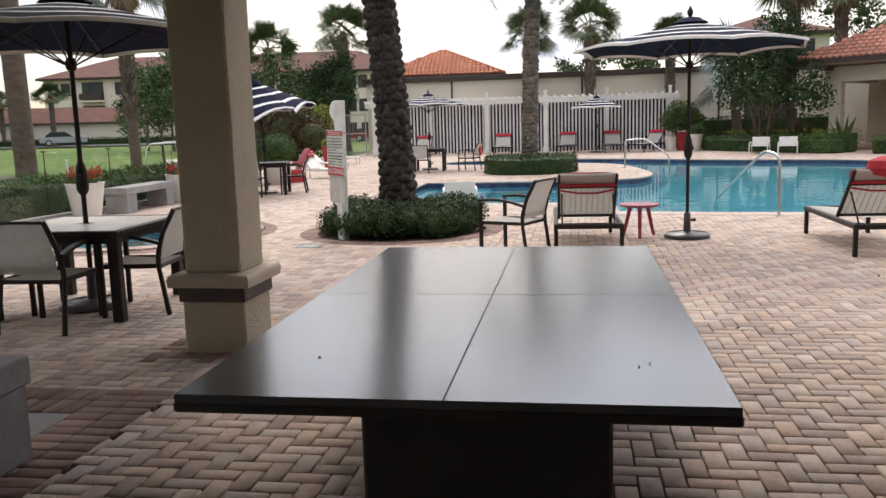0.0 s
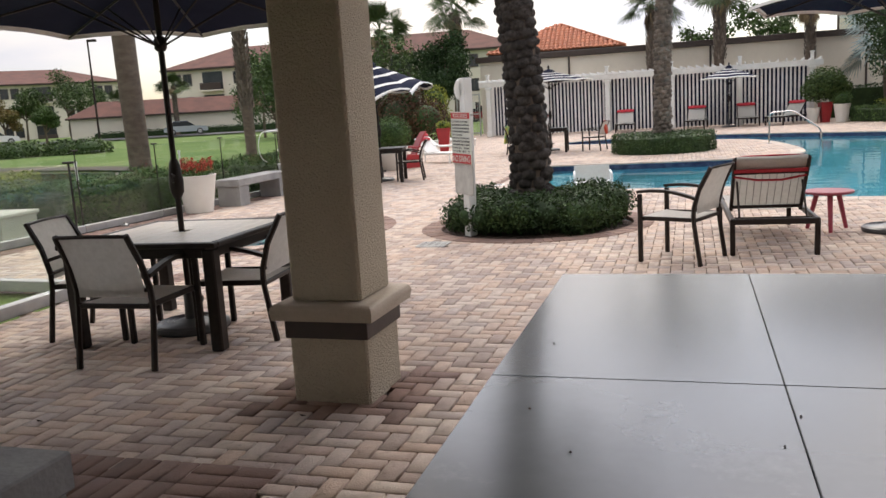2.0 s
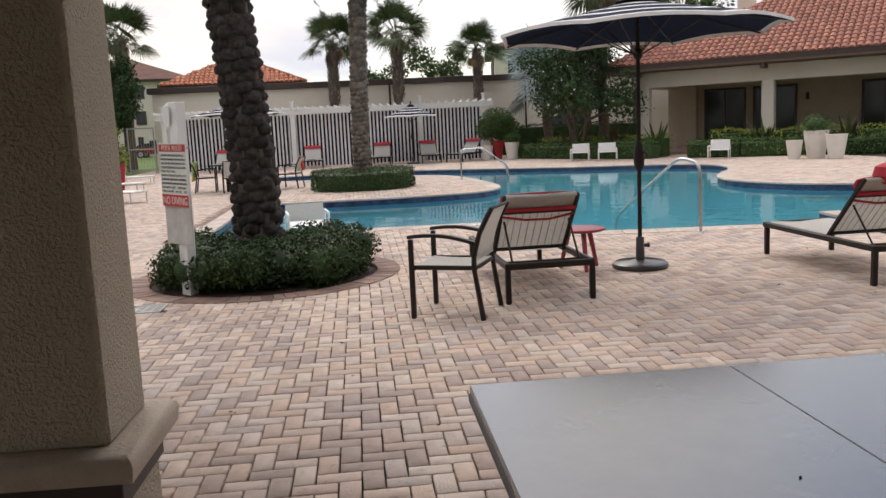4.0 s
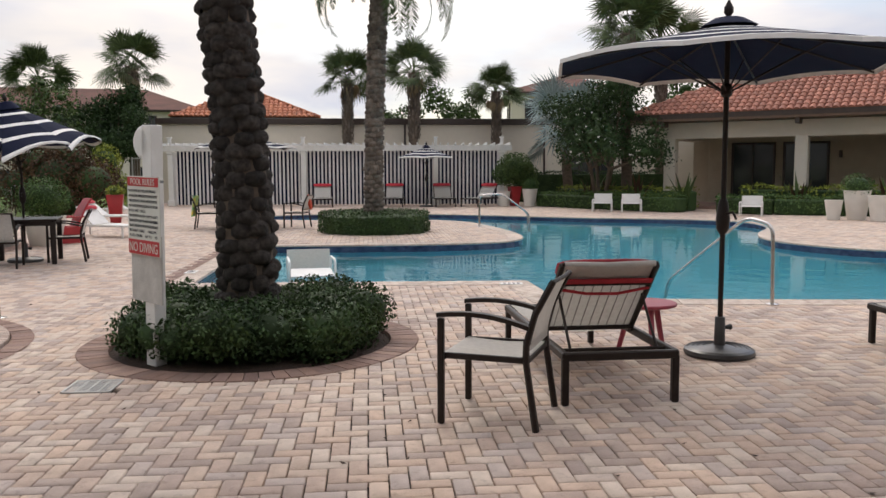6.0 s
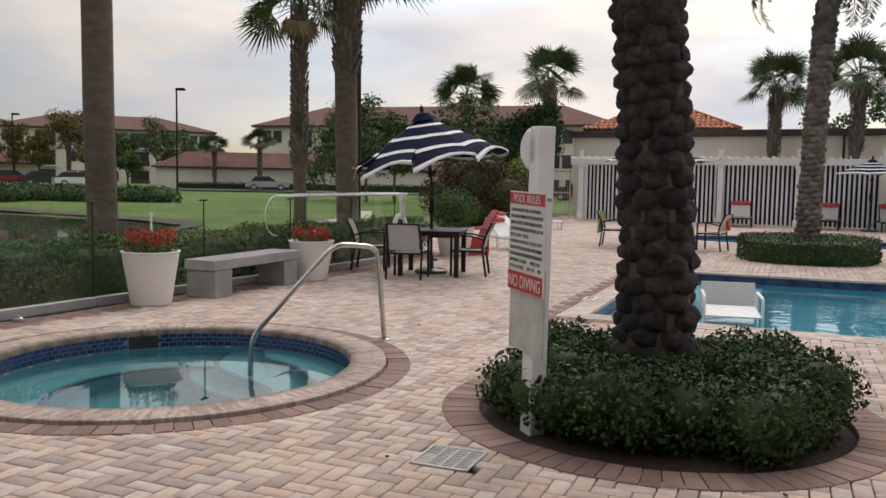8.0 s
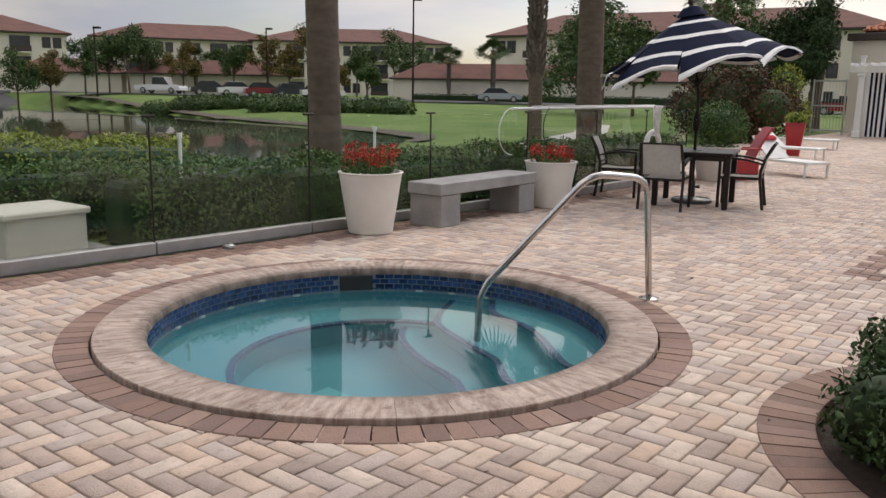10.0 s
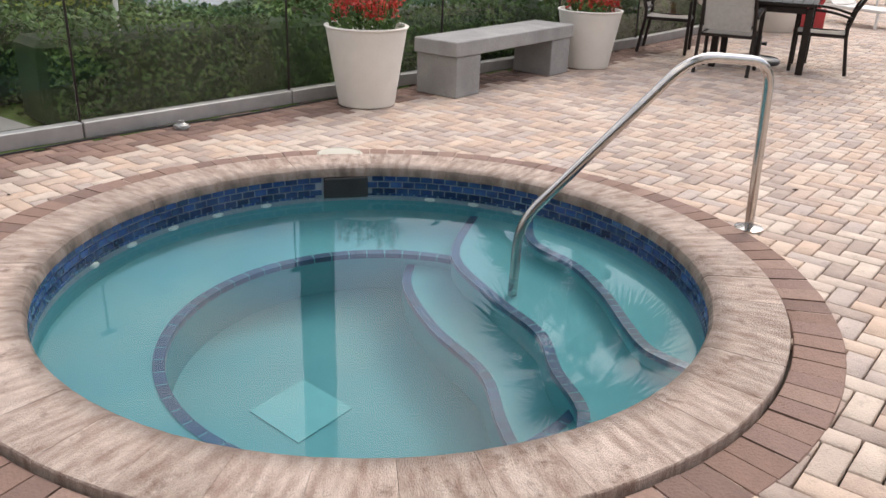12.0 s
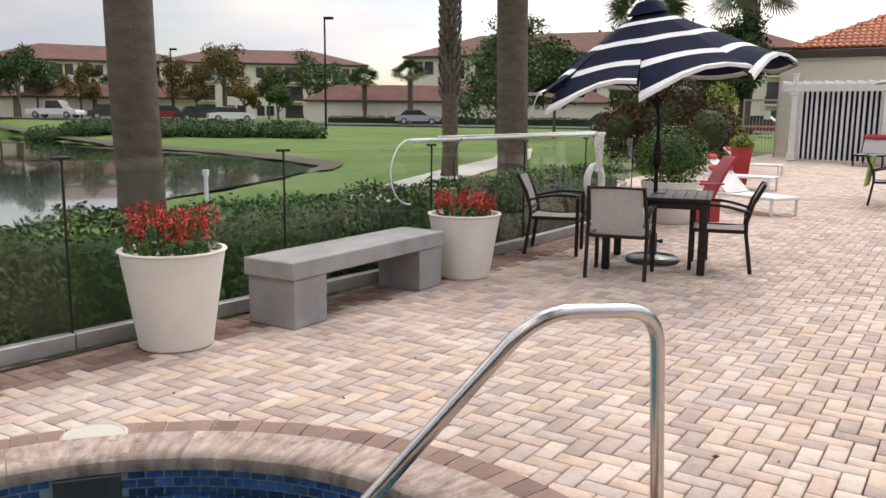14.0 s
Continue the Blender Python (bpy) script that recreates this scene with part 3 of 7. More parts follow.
# ---- ground, pond, deck bed ----
def build_ground():
    fine = list(np.arange(-60, 30.1, 1.5))
    xs = [-1500, -700, -350, -200, -150, -130, -115, -100, -92, -85, -78, -71, -65] + fine + [38, 50, 80, 150, 400, 1500]
    ys = [-1500, -500, -200, -80, -45, -30] + list(np.arange(-20, 62, 1.5)) + [66, 70, 75, 80, 86, 92, 100, 115, 140, 200, 400, 800, 1500]
    inner = offset(DECK, -0.25)
    vs = [(x, y, ground_z(x, y)) for y in ys for x in xs]
    w, fs = len(xs), []
    for j in range(len(ys) - 1):
        for i in range(w - 1):
            if all(inside(xs[i + a], ys[j + b], inner) for a in (0, 1) for b in (0, 1)):
                continue
            fs.append((j * w + i, j * w + i + 1, (j + 1) * w + i + 1, (j + 1) * w + i))
    fixed("ground", Shape().add(vs, fs), M_GRASS, "green mown lawn sloping down to a pond", smooth=80)
    fixed("water_1", sheet(offset(POND, 0.15), [], -0.46), M_POND, "dark still pond water reflecting the sky", category="water")
    fixed("floor", sheet(DECK, [circle(*SPA, SPA_OUT - 0.02), offset(POOL, 0.3)[:], circle(*BED, BED_IN)], -0.035), M_SAND, "sand bed between the pool deck pavers")


build_ground()


# ---- the pool: shell, water, coping, waterline tiles ----
def build_pool():
    s, k = Shape(), len(POOL)
    deep = offset(POOL, -0.01)
    s.add([(x, y, -0.02) for x, y in POOL] + [(x, y, -1.25) for x, y in deep], [(i, (i + 1) % k, k + (i + 1) % k, k + i) for i in range(k)])
    bottom = sheet(deep, [], -1.25)
    s.add(bottom.v, bottom.f)
    fixed("pool_basin", s, M_PLASTER, "aqua plastered swimming pool shell", smooth=0)
    w = fixed("water_2", sheet(POOL, [], WATER_Z), M_WATER, "clear blue swimming pool water with small ripples", category="water")
    w.visible_shadow = False
    band = Shape()
    inner = offset(POOL, -0.006)
    band.add([(x, y, -0.03) for x, y in inner] + [(x, y, -0.30) for x, y in inner], [(i, (i + 1) % k, k + (i + 1) % k, k + i) for i in range(k)])
    fixed("trim_1", band, M_POOLTILE, "band of blue waterline tiles inside the pool", smooth=0, category="tile band")
    outer = offset(POOL, 0.31)
    cop = thing("coping", "pale travertine coping stones round the pool", "coping", kind="structure")
    for i in range(k):
        a, b, c, d = Vector(POOL[i]), Vector(POOL[(i + 1) % k]), Vector(outer[(i + 1) % k]), Vector(outer[i])
        n = max(1, round((b - a).length / 0.36))
        for j in range(n):
            f0, f1 = j / n, (j + 1) / n
            p0, p1, q1, q0 = a.lerp(b, f0), a.lerp(b, f1), d.lerp(c, f1), d.lerp(c, f0)
            g = 0.006 / max(0.1, (p1 - p0).length)
            p0, p1, q0, q1 = p0.lerp(p1, g), p1.lerp(p0, g), q0.lerp(q1, g), q1.lerp(q0, g)
            o = (p0 - q0).normalized() * 0.025
            v = [(*(p0 + o), -0.02), (*(p1 + o), -0.02), (*q1, -0.06), (*q0, -0.06), (*(p0 + o * 0.7), 0.012), (*(p1 + o * 0.7), 0.012), (*q1, 0.004), (*q0, 0.004)]
            part("coping_stone", Shape().add(v, [(0, 3, 2, 1), (4, 5, 6, 7), (0, 1, 5, 4), (1, 2, 6, 5), (2, 3, 7, 6), (3, 0, 4, 7)]), M_COPING, cop, smooth=0)


build_pool()


# ---- the spa tub ----
def ring_piece(cx, cy, r0, r1, a0, a1, z0, z1, round_in=0.0, n=3):
    s = Shape()
    prof = [(r0, z0), (r0, z1 - round_in), (r0 + round_in * 0.35, z1 - round_in * 0.3), (r0 + round_in, z1), (r1 - 0.004, z1), (r1, z1 - 0.006), (r1, z0)]
    vs = [(cx + r * math.cos(a0 + (a1 - a0) * i / n), cy + r * math.sin(a0 + (a1 - a0) * i / n), z) for i in range(n + 1) for r, z in prof]
    p = len(prof)
    fs = [(i * p + j, (i + 1) * p + j, (i + 1) * p + j + 1, i * p + j + 1) for i in range(n) for j in range(p - 1)]
    fs += [tuple(range(p)), tuple(n * p + j for j in range(p))[::-1]]
    return s.add(vs, [f[::-1] for f in fs])


def polar(r, a, z):
    return (SPA[0] + r * math.cos(a), SPA[1] + r * math.sin(a), z)


SKIM_A = math.atan2(10.0 - SPA[1], -7.0 - SPA[0])      # the skimmer's mouth
STEP_A = math.atan2(10.0 - SPA[1], -5.2 - SPA[0])      # the steps, below the handrail


def smooth_line(pts, n=5):
    """A curve through the points."""
    out, p = [], [pts[0]] + list(pts) + [pts[-1]]
    for a, b, c, d in zip(p, p[1:], p[2:], p[3:]):
        for i in range(n):
            t = i / n
            out.append(tuple(0.5 * (2 * q + (r - o) * t + (2 * o - 5 * q + 4 * r - s) * t * t + (3 * q - o - 3 * r + s) * t ** 3) for o, q, r, s in zip(a, b, c, d)))
    return out + [tuple(pts[-1])]


def build_spa():
    R = SPA_IN + 0.02
    bx, by, br = SPA[0] + 0.105, SPA[1] - 0.095, 0.945
    wall = Shape().lathe([(R, -0.50), (R, -0.02)], 72, Matrix.Translation((*SPA, 0)), False)
    shell = Shape().add(wall.v, [f[::-1] for f in wall.f])
    seat = sheet(circle(*SPA, R), [circle(bx, by, br, 60)], -0.48)
    shell.add(seat.v, seat.f)
    well = Shape().lathe([(0.0, -0.95), (br, -0.95), (br, -0.48)], 60, Matrix.Translation((bx, by, 0)), False)
    shell.add(well.v, [f[::-1] for f in well.f])
    fixed("spa_basin", shell, M_SPAPLASTER, "pale aqua plastered round spa with a bench and steps")
    edge = Shape()
    for i in range(60):
        a0, a1 = 2 * math.pi * i / 60, 2 * math.pi * (i + 0.93) / 60
        edge.add([(bx + r * math.cos(a), by + r * math.sin(a), z) for a in (a0, a1) for r, z in ((br - 0.006, -0.54), (br - 0.006, -0.476), (br + 0.045, -0.474))], [(0, 3, 4, 1), (1, 4, 5, 2)])
    tagged(fixed("trim_2", edge, M_SPAEDGE, "dark tile edging along the spa bench", smooth=0, category="tile edging"))
    # three curving steps below the rail
    for k, (line, z) in enumerate((([(-0.55, 1.0), (-0.30, 0.56), (0.12, 0.28), (0.54, 0.12), (0.80, -0.11), (1.10, -0.36), (1.30, -0.66)], -0.62),
                                   ([(-0.45, 1.36), (-0.16, 0.80), (0.31, 0.53), (0.66, 0.38), (0.88, 0.16), (1.12, -0.03), (1.25, -0.30), (1.42, -0.40)], -0.36),
                                   ([(-0.12, 1.46), (0.12, 1.14), (0.47, 1.01), (0.75, 0.81), (0.97, 0.60), (1.16, 0.45), (1.39, 0.42)], -0.21))):
        cv = [(SPA[0] + x, SPA[1] + y - 0.05) for x, y in smooth_line(line)]
        a1, a0 = math.atan2(line[-1][1], line[-1][0]), math.atan2(line[0][1], line[0][0])
        arc = [(SPA[0] + (R - 0.003) * math.cos(a1 + (a0 - a1) * i / 20), SPA[1] + (R - 0.003) * math.sin(a1 + (a0 - a1) * i / 20)) for i in range(21)]
        fixed(f"step_{k + 1}", Shape().plate(cv + arc, -0.94, z), M_SPAPLASTER, "underwater plaster step in the spa", smooth=40)
        nose = Shape()
        for p, q in zip(cv, cv[1:]):
            p, q = Vector((*p, 0)), Vector((*q, 0))
            d = (q - p).normalized()
            nrm = Vector((d.y, -d.x, 0)) * 0.004
            inn = Vector((-d.y, d.x, 0)) * 0.045
            q = q - d * 0.004
            nose.add([p + nrm + Vector((0, 0, z - 0.05)), q + nrm + Vector((0, 0, z - 0.05)), q + nrm + Vector((0, 0, z + 0.004)), p + nrm + Vector((0, 0, z + 0.004)), q + inn + Vector((0, 0, z + 0.004)), p + inn + Vector((0, 0, z + 0.004))], [(0, 1, 2, 3), (3, 2, 4, 5)])
        fixed(f"trim_{k + 3}", nose, M_SPAEDGE, "dark tile nosing on the spa step", smooth=0, category="tile edging")
    w = fixed("water_3", sheet(circle(*SPA, SPA_IN + 0.013, 72), [], WATER_Z - 0.012), M_SPAWATER, "still clear spa water", category="water")
    w.visible_shadow = False
    # two rows of waterline tiles, broken at the skimmer
    rows = fixed("tile_band", Shape().lathe([(SPA_IN + 0.012, -0.28), (SPA_IN + 0.012, -0.02)], 72, Matrix.Translation((*SPA, 0)), False), M_GROUT, "grout behind the blue spa tiles", category="tile band")
    tiles = {}
    for row in range(4):
        n = 120
        me_shape = Shape()
        span = 2 * math.pi / n
        prof = [(SPA_IN + 0.009, 0.003), (SPA_IN + 0.003, 0.005), (SPA_IN + 0.003, 0.036), (SPA_IN + 0.009, 0.038)]
        vs = [(r * math.cos(a), r * math.sin(a), z) for a in (0.0, span * 0.90) for r, z in prof]
        me_shape.add(vs, [(0, 1, 5, 4), (1, 2, 6, 5), (2, 3, 7, 6)])
        me = me_shape.mesh("tile", M_TILE, 0)
        rest = Shape()
        for i in range(n):
            a = span * (i + 0.5 * (row % 2))
            off = (a - SKIM_A + math.pi) % (2 * math.pi) - math.pi
            if abs(off + span / 2) < 0.105:
                continue
            z = -0.026 - 0.042 * (row + 1)
            if row < 2:
                ob = new("tile", me)
                ob.parent = rows
                ob.matrix_basis = pose(*SPA, z, 0, 0, math.degrees(a))
            else:
                rest.add(vs, [(0, 1, 5, 4), (1, 2, 6, 5), (2, 3, 7, 6)], pose(*SPA, z, 0, 0, math.degrees(a)))
        if rest.v:
            part("tile_row", rest, M_TILE, rows, smooth=0)
    # solid black block stands for the shade inside the skimmer opening
    mouth = Shape().box((SPA_IN + 0.10, 0, -0.12), (0.24, 0.27, 0.17), pose(*SPA, 0, 0, 0, math.degrees(SKIM_A)))
    fixed("skimmer_mouth", mouth, M_BLACK, "skimmer opening in the spa wall, a solid black block")
    jet = Shape().lathe([(0.0, 0.02), (0.022, 0.018), (0.034, 0.006), (0.036, 0.0)], 14)
    jet_me = jet.mesh("jet", M_WHITE)
    for da in (-0.75, -0.55, -0.36, 0.34, 0.55, 0.75, 0.95, 1.15):
        a = SKIM_A + da
        ob = tagged(new("spa_jet", jet_me), "small white round jet nozzle in the spa wall", "jet", "spa jets")
        ob.matrix_world = Matrix.Translation(polar(SPA_IN + 0.012, a, -0.24)) @ pose(0, 0, 0, 0, 0, math.degrees(a)) @ pose(0, 0, 0, 0, -90, 0)
    drain = Shape().box((0, 0, 0), (0.32, 0.32, 0.008), None, 0.002)
    whole("drain_plate", drain, M_DRAIN, "square pale drain plate on the spa floor", "drain", pose(-6.0, 8.70, -0.945))
    lid = Shape().lathe([(0.15, 0.0), (0.15, 0.008), (0.135, 0.013), (0.13, 0.009), (0.0, 0.011)], 28)
    whole("skimmer_lid", lid, M_BOX, "round off-white skimmer lid set in the pavers", "lid", pose(SPA[0] + 1.83 * math.cos(SKIM_A), SPA[1] + 1.83 * math.sin(SKIM_A), 0.004))


build_spa()


# ---- the porch: column, roof, back wall, closing the place behind the camera ----
def build_porch():
    c = thing("column", "square beige stucco porch column with a stone collar and dark band", "column", pose(-2.05, 3.265, 0, 0, 0, -1.5), kind="structure")
    part("base", Shape().box((0, 0, 0.17), (0.445, 0.445, 0.38), None, 0.012), M_STUCCO, c)
    part("band", Shape().box((0, 0, 0.400), (0.475, 0.475, 0.10), None, 0.004), M_DARKTRIM, c, "dark brown painted band")
    col = Shape()
    for z, w in ((0.448, 0.49), (0.455, 0.57), (0.505, 0.585), (0.527, 0.57), (0.540, 0.535), (0.546, 0.45)):
        h = w / 2
        col.v += [(-h, -h, z), (h, -h, z), (h, h, z), (-h, h, z)]
    col.f = [(4 * i + j, 4 * i + (j + 1) % 4, 4 * i + 4 + (j + 1) % 4, 4 * i + 4 + j) for i in range(5) for j in range(4)] + [(3, 2, 1, 0), (20, 21, 22, 23)]
    part("collar", col, M_TRIM, c, "rounded tan stone collar")
    part("shaft", Shape().box((0, 0, 1.69), (0.40, 0.40, 2.30), None, 0.015), M_STUCCO, c)
    for x, y in ((4.2, 3.30), (-5.25, -4.0)):
        copy_thing(c, pose(x, y, 0))
    # beam, ceiling and roof run on left out of view, to shade the paving
    fixed("beam", Shape().box((2.3, 3.30, 3.02), (16.5, 0.50, 0.40)).box((-5.4, -2.45, 3.02), (0.50, 11.0, 0.40)), M_STUCCO, "beige stucco beam of the porch roof")
    # unseen ceiling; its brown cuts the light bounced onto the porch floor
    fixed("ceiling", Shape().box((2.4, -2.2, 3.26), (16.8, 12.0, 0.08)), M_PORCHSHADE, "unseen porch ceiling, dark brown to dim the light below")
    roof = Shape()
    roof.add([(-6.7, 4.2, 3.3), (11.2, 4.2, 3.3), (11.2, -8.8, 3.3), (-6.7, -8.8, 3.3), (0.0, -2.3, 5.6), (7.0, -2.3, 5.6)], [(1, 0, 4, 5), (2, 1, 5), (3, 2, 5, 4), (0, 3, 4), (0, 1, 2, 3)])
    fixed("roof_1", roof, M_TILE_ROOF, "terracotta tiled porch roof", smooth=0)
    # unseen walls close the porch; the south one's darker beige lowers the bounce
    fixed("wall_south", Shape().box((2.4, -8.1, 1.6), (16.6, 0.25, 3.3)), M_STUCCO, "unseen beige wall closing the porch at the back")
    fixed("wall_east", Shape().box((10.6, -2.2, 1.6), (0.25, 11.6, 3.3)), M_STUCCO, "beige stucco wall at the end of the porch")


build_porch()


# ---- glass fence ----
FENCE = [(-5.68, -11.0), (-5.68, 5.5), (-9.22, 5.78), (-8.93, 9.38), (-8.80, 11.12), (-8.64, 12.9), (-8.47, 14.74), (-8.38, 16.5), (-8.36, 19.9)]


def build_fence():
    fence = thing("glass_fence", "frameless glass pool fence with dark clamps on an aluminium kerb", "fence")
    for (x0, y0), (x1, y1) in zip(FENCE, FENCE[1:]):
        a, b = Vector((x0, y0, 0)), Vector((x1, y1, 0))
        n = max(1, round((b - a).length / 1.75))
        turn = math.degrees(math.atan2(y1 - y0, x1 - x0))
        ln = (b - a).length
        part("kerb", Shape().box((ln / 2, 0, 0.055), (ln - 0.01, 0.09, 0.11), None, 0.006), M_ALU, fence, "grey aluminium base channel", pose(x0, y0, 0, 0, 0, turn))
        for i in range(n):
            g = part("glass_panel", Shape().box((ln / n / 2, 0, 0.66), (ln / n - 0.014, 0.010, 1.08), None, 0.002), M_GLASS, fence, "", pose(a.lerp(b, i / n).x, a.lerp(b, i / n).y, 0, 0, 0, turn))
            g.visible_shadow = False
        for i in range(n + 1):
            p = a.lerp(b, i / n)
            if i == n and (x1, y1) != FENCE[-1]:
                continue
            part("post", Shape().box((0, 0, 0.64), (0.015, 0.020, 1.16), None, 0.003).box((0, 0, 1.222), (0.12, 0.04, 0.022), None, 0.005), M_FRAME, fence, "", pose(p.x, p.y, 0, 0, 0, turn))


build_fence()


# ---- cabana with striped curtains ----
def build_cabana():
    L, R = Vector((-9.75, 39.6)), Vector((4.82, 38.5))
    ln, turn = (R - L).length, math.degrees(math.atan2(R.y - L.y, R.x - L.x))
    t = thing("cabana", "white timber cabana pergola with navy and white striped curtains", "cabana", pose(L.x, L.y, 0, 0, 0, turn) @ Matrix.Diagonal((1, 1, 1.11, 1)))
    bays = 5
    for i in range(bays + 1):
        x = ln * i / bays
        for y in (0.0, 2.6):
            part("post", Shape().box((0, 0, 1.12), (0.22, 0.22, 2.24), None, 0.015).box((0, 0, 0.12), (0.30, 0.30, 0.24), None, 0.02).box((0, 0, 2.1), (0.30, 0.30, 0.10), None, 0.02), M_WHITE, t, "", pose(x, y, 0))
        part("finial", Shape().box((0, 0, 2.53), (0.14, 0.14, 0.34), None, 0.02).box((0, 0, 2.70), (0.20, 0.20, 0.05), None, 0.015), M_WHITE, t, "", pose(x, -0.1, 0))
    for y in (-0.12, 0.12, 2.5, 2.72):
        part("beam", Shape().box((ln / 2, y, 2.28), (ln + 0.9, 0.06, 0.22), None, 0.01), M_WHITE, t)
    for i in range(46):
        x = -0.35 + (ln + 0.7) * i / 45
        part("rafter", Shape().box((x, 1.3, 2.44), (0.05, 3.5, 0.10), None, 0.01), M_WHITE, t)
    for k, (side, x0, x1, y0, y1) in enumerate((("back", 0.1, ln - 0.1, 0.30, 0.30), ("left", 0.02, 0.02, 0.35, 2.5), ("right", ln - 0.02, ln - 0.02, 0.35, 2.5))):
        span = math.hypot(x1 - x0, y1 - y0)
        white, stripes = Shape(), []
        n, line = int(span / 0.085), []
        for i in range(n):
            f0, f1 = i / n, (i + 1) / n
            sub = 3
            pts = []
            for j in range(sub + 1):
                f = f0 + (f1 - f0) * j / sub
                wob = 0.035 * math.sin(f * span * 9.0) + 0.015 * math.sin(f * span * 23)
                pts.append((x0 + (x1 - x0) * f + (wob if x0 == x1 else 0), y0 + (y1 - y0) * f + (wob if y0 == y1 else 0)))
            if i % 2:
                dx, dy = (0.0, -0.006) if y0 == y1 else ((-0.006 if x0 > 1 else 0.006), 0.0)
                stripes.append(Shape().add([(x + dx, y + dy, z) for x, y in pts for z in (0.04, 2.2)], [(2 * j, 2 * j + 2, 2 * j + 3, 2 * j + 1) for j in range(sub)]))
            line += pts if not line else pts[1:]
        white.add([(x, y, z) for x, y in line for z in (0.04, 2.2)], [(2 * j, 2 * j + 2, 2 * j + 3, 2 * j + 1) for j in range(len(line) - 1)])
        cu = part("curtain", white, M_WHITECLOTH, t, "white and navy vertically striped curtain", smooth=60)
        for st in stripes:
            part("stripe", st, M_NAVY, cu, smooth=60)
    return t


build_cabana()


# ---- walls and houses beyond the pool ----
def tiled_slope(s, corner, along, up, n_cols, rows, step=0.02, r=0.1, trim=None):
    """Barrel tiles over a slope: corner, unit vectors along the eave and up the slope, with the widths trimmed by trim(row) -> (start, end)."""
    corner, along, up = Vector(corner), Vector(along), Vector(up)
    nrm = along.cross(up).normalized()
    for j in range(rows):
        lo, hi = trim(j) if trim else (0, n_cols)
        for i in range(math.ceil(lo), math.floor(hi)):
            base = corner + along * (i + 0.5) * 2.1 * r + up * j * 0.38
            v = []
            for e, sc, lift in ((-0.03, 1.0, step), (0.40, 0.86, 0.0)):
                for q in range(5):
                    a = math.pi * q / 4
                    v.append(base + up * e + along * (-math.cos(a) * r * sc) + nrm * (math.sin(a) * r * sc * 0.75 + lift))
            s.add(v, [(q, q + 1, q + 6, q + 5) for q in range(4)] + [(4, 3, 2, 1, 0)])


def hip_roof(s, x0, y0, x1, y1, z, rise, m, over=0.0):
    """A plain hip roof on a rectangle."""
    x0, y0, x1, y1 = x0 - over, y0 - over, x1 + over, y1 + over
    w, d = x1 - x0, y1 - y0
    h = min(w, d) / 2
    if w >= d:
        ridge = [(x0 + h, (y0 + y1) / 2, z + rise), (x1 - h, (y0 + y1) / 2, z + rise)]
        fs = [(0, 1, 5, 4), (1, 2, 5), (2, 3, 4, 5), (3, 0, 4)]
    else:
        ridge = [((x0 + x1) / 2, y0 + h, z + rise), ((x0 + x1) / 2, y1 - h, z + rise)]
        fs = [(0, 1, 4), (1, 2, 5, 4), (2, 3, 5), (3, 0, 4, 5)]
    s.add([(x0, y0, z), (x1, y0, z), (x1, y1, z), (x0, y1, z)] + ridge, fs + [(3, 2, 1, 0)], m)


def hip_tiles(s, x0, y0, x1, y1, z, rise, m, over=0.0, r=0.1, sides=(0, 1, 2, 3)):
    x0, y0, x1, y1 = x0 - over, y0 - over, x1 + over, y1 + over
    w, d = x1 - x0, y1 - y0
    h = min(w, d) / 2
    slope = math.hypot(h, rise)
    c, sn = h / slope, rise / slope
    faces = (((x0, y0), (1, 0), (0, 1), w), ((x1, y0), (0, 1), (-1, 0), d), ((x1, y1), (-1, 0), (0, -1), w), ((x0, y1), (0, -1), (1, 0), d))
    for i in sides:
        (cx, cy), al, inn, ln = faces[i]
        n = int(ln / (2.1 * r))
        rows = int(slope / 0.38)
        out = Shape()
        tiled_slope(out, (cx, cy, z + 0.02), (*al, 0), (inn[0] * c, inn[1] * c, sn), n, rows, 0.02, r, lambda j: (j * 0.38 * c / (2.1 * r), n - j * 0.38 * c / (2.1 * r)))
        s.add(out.v, out.f, m)


def add_window(house, x, y, z, w, h, m, facing, kind="window", panes=2):
    """A window on a wall: dark frame, pane and sill; facing turns it about z."""
    at = m @ pose(x, y, z, 0, 0, facing)
    fr = Shape()
    fr.box((-w / 2, 0, h / 2), (0.09, 0.12, h + 0.09), None, 0.01).box((w / 2, 0, h / 2), (0.09, 0.12, h + 0.09), None, 0.01)
    fr.box((0, 0, 0), (w, 0.12, 0.09), None, 0.01).box((0, 0, h), (w, 0.12, 0.09), None, 0.01)
    for i in range(1, panes):
        fr.box((-w / 2 + w * i / panes, 0, h / 2), (0.05, 0.08, h - 0.09), None, 0.005)
    win = part(kind, fr, M_DARKTRIM, house, "", at)
    part("pane", Shape().box((0, 0.02, h / 2), (w - 0.09, 0.02, h - 0.09), None, 0.001), M_WINDOW, win)
    return win


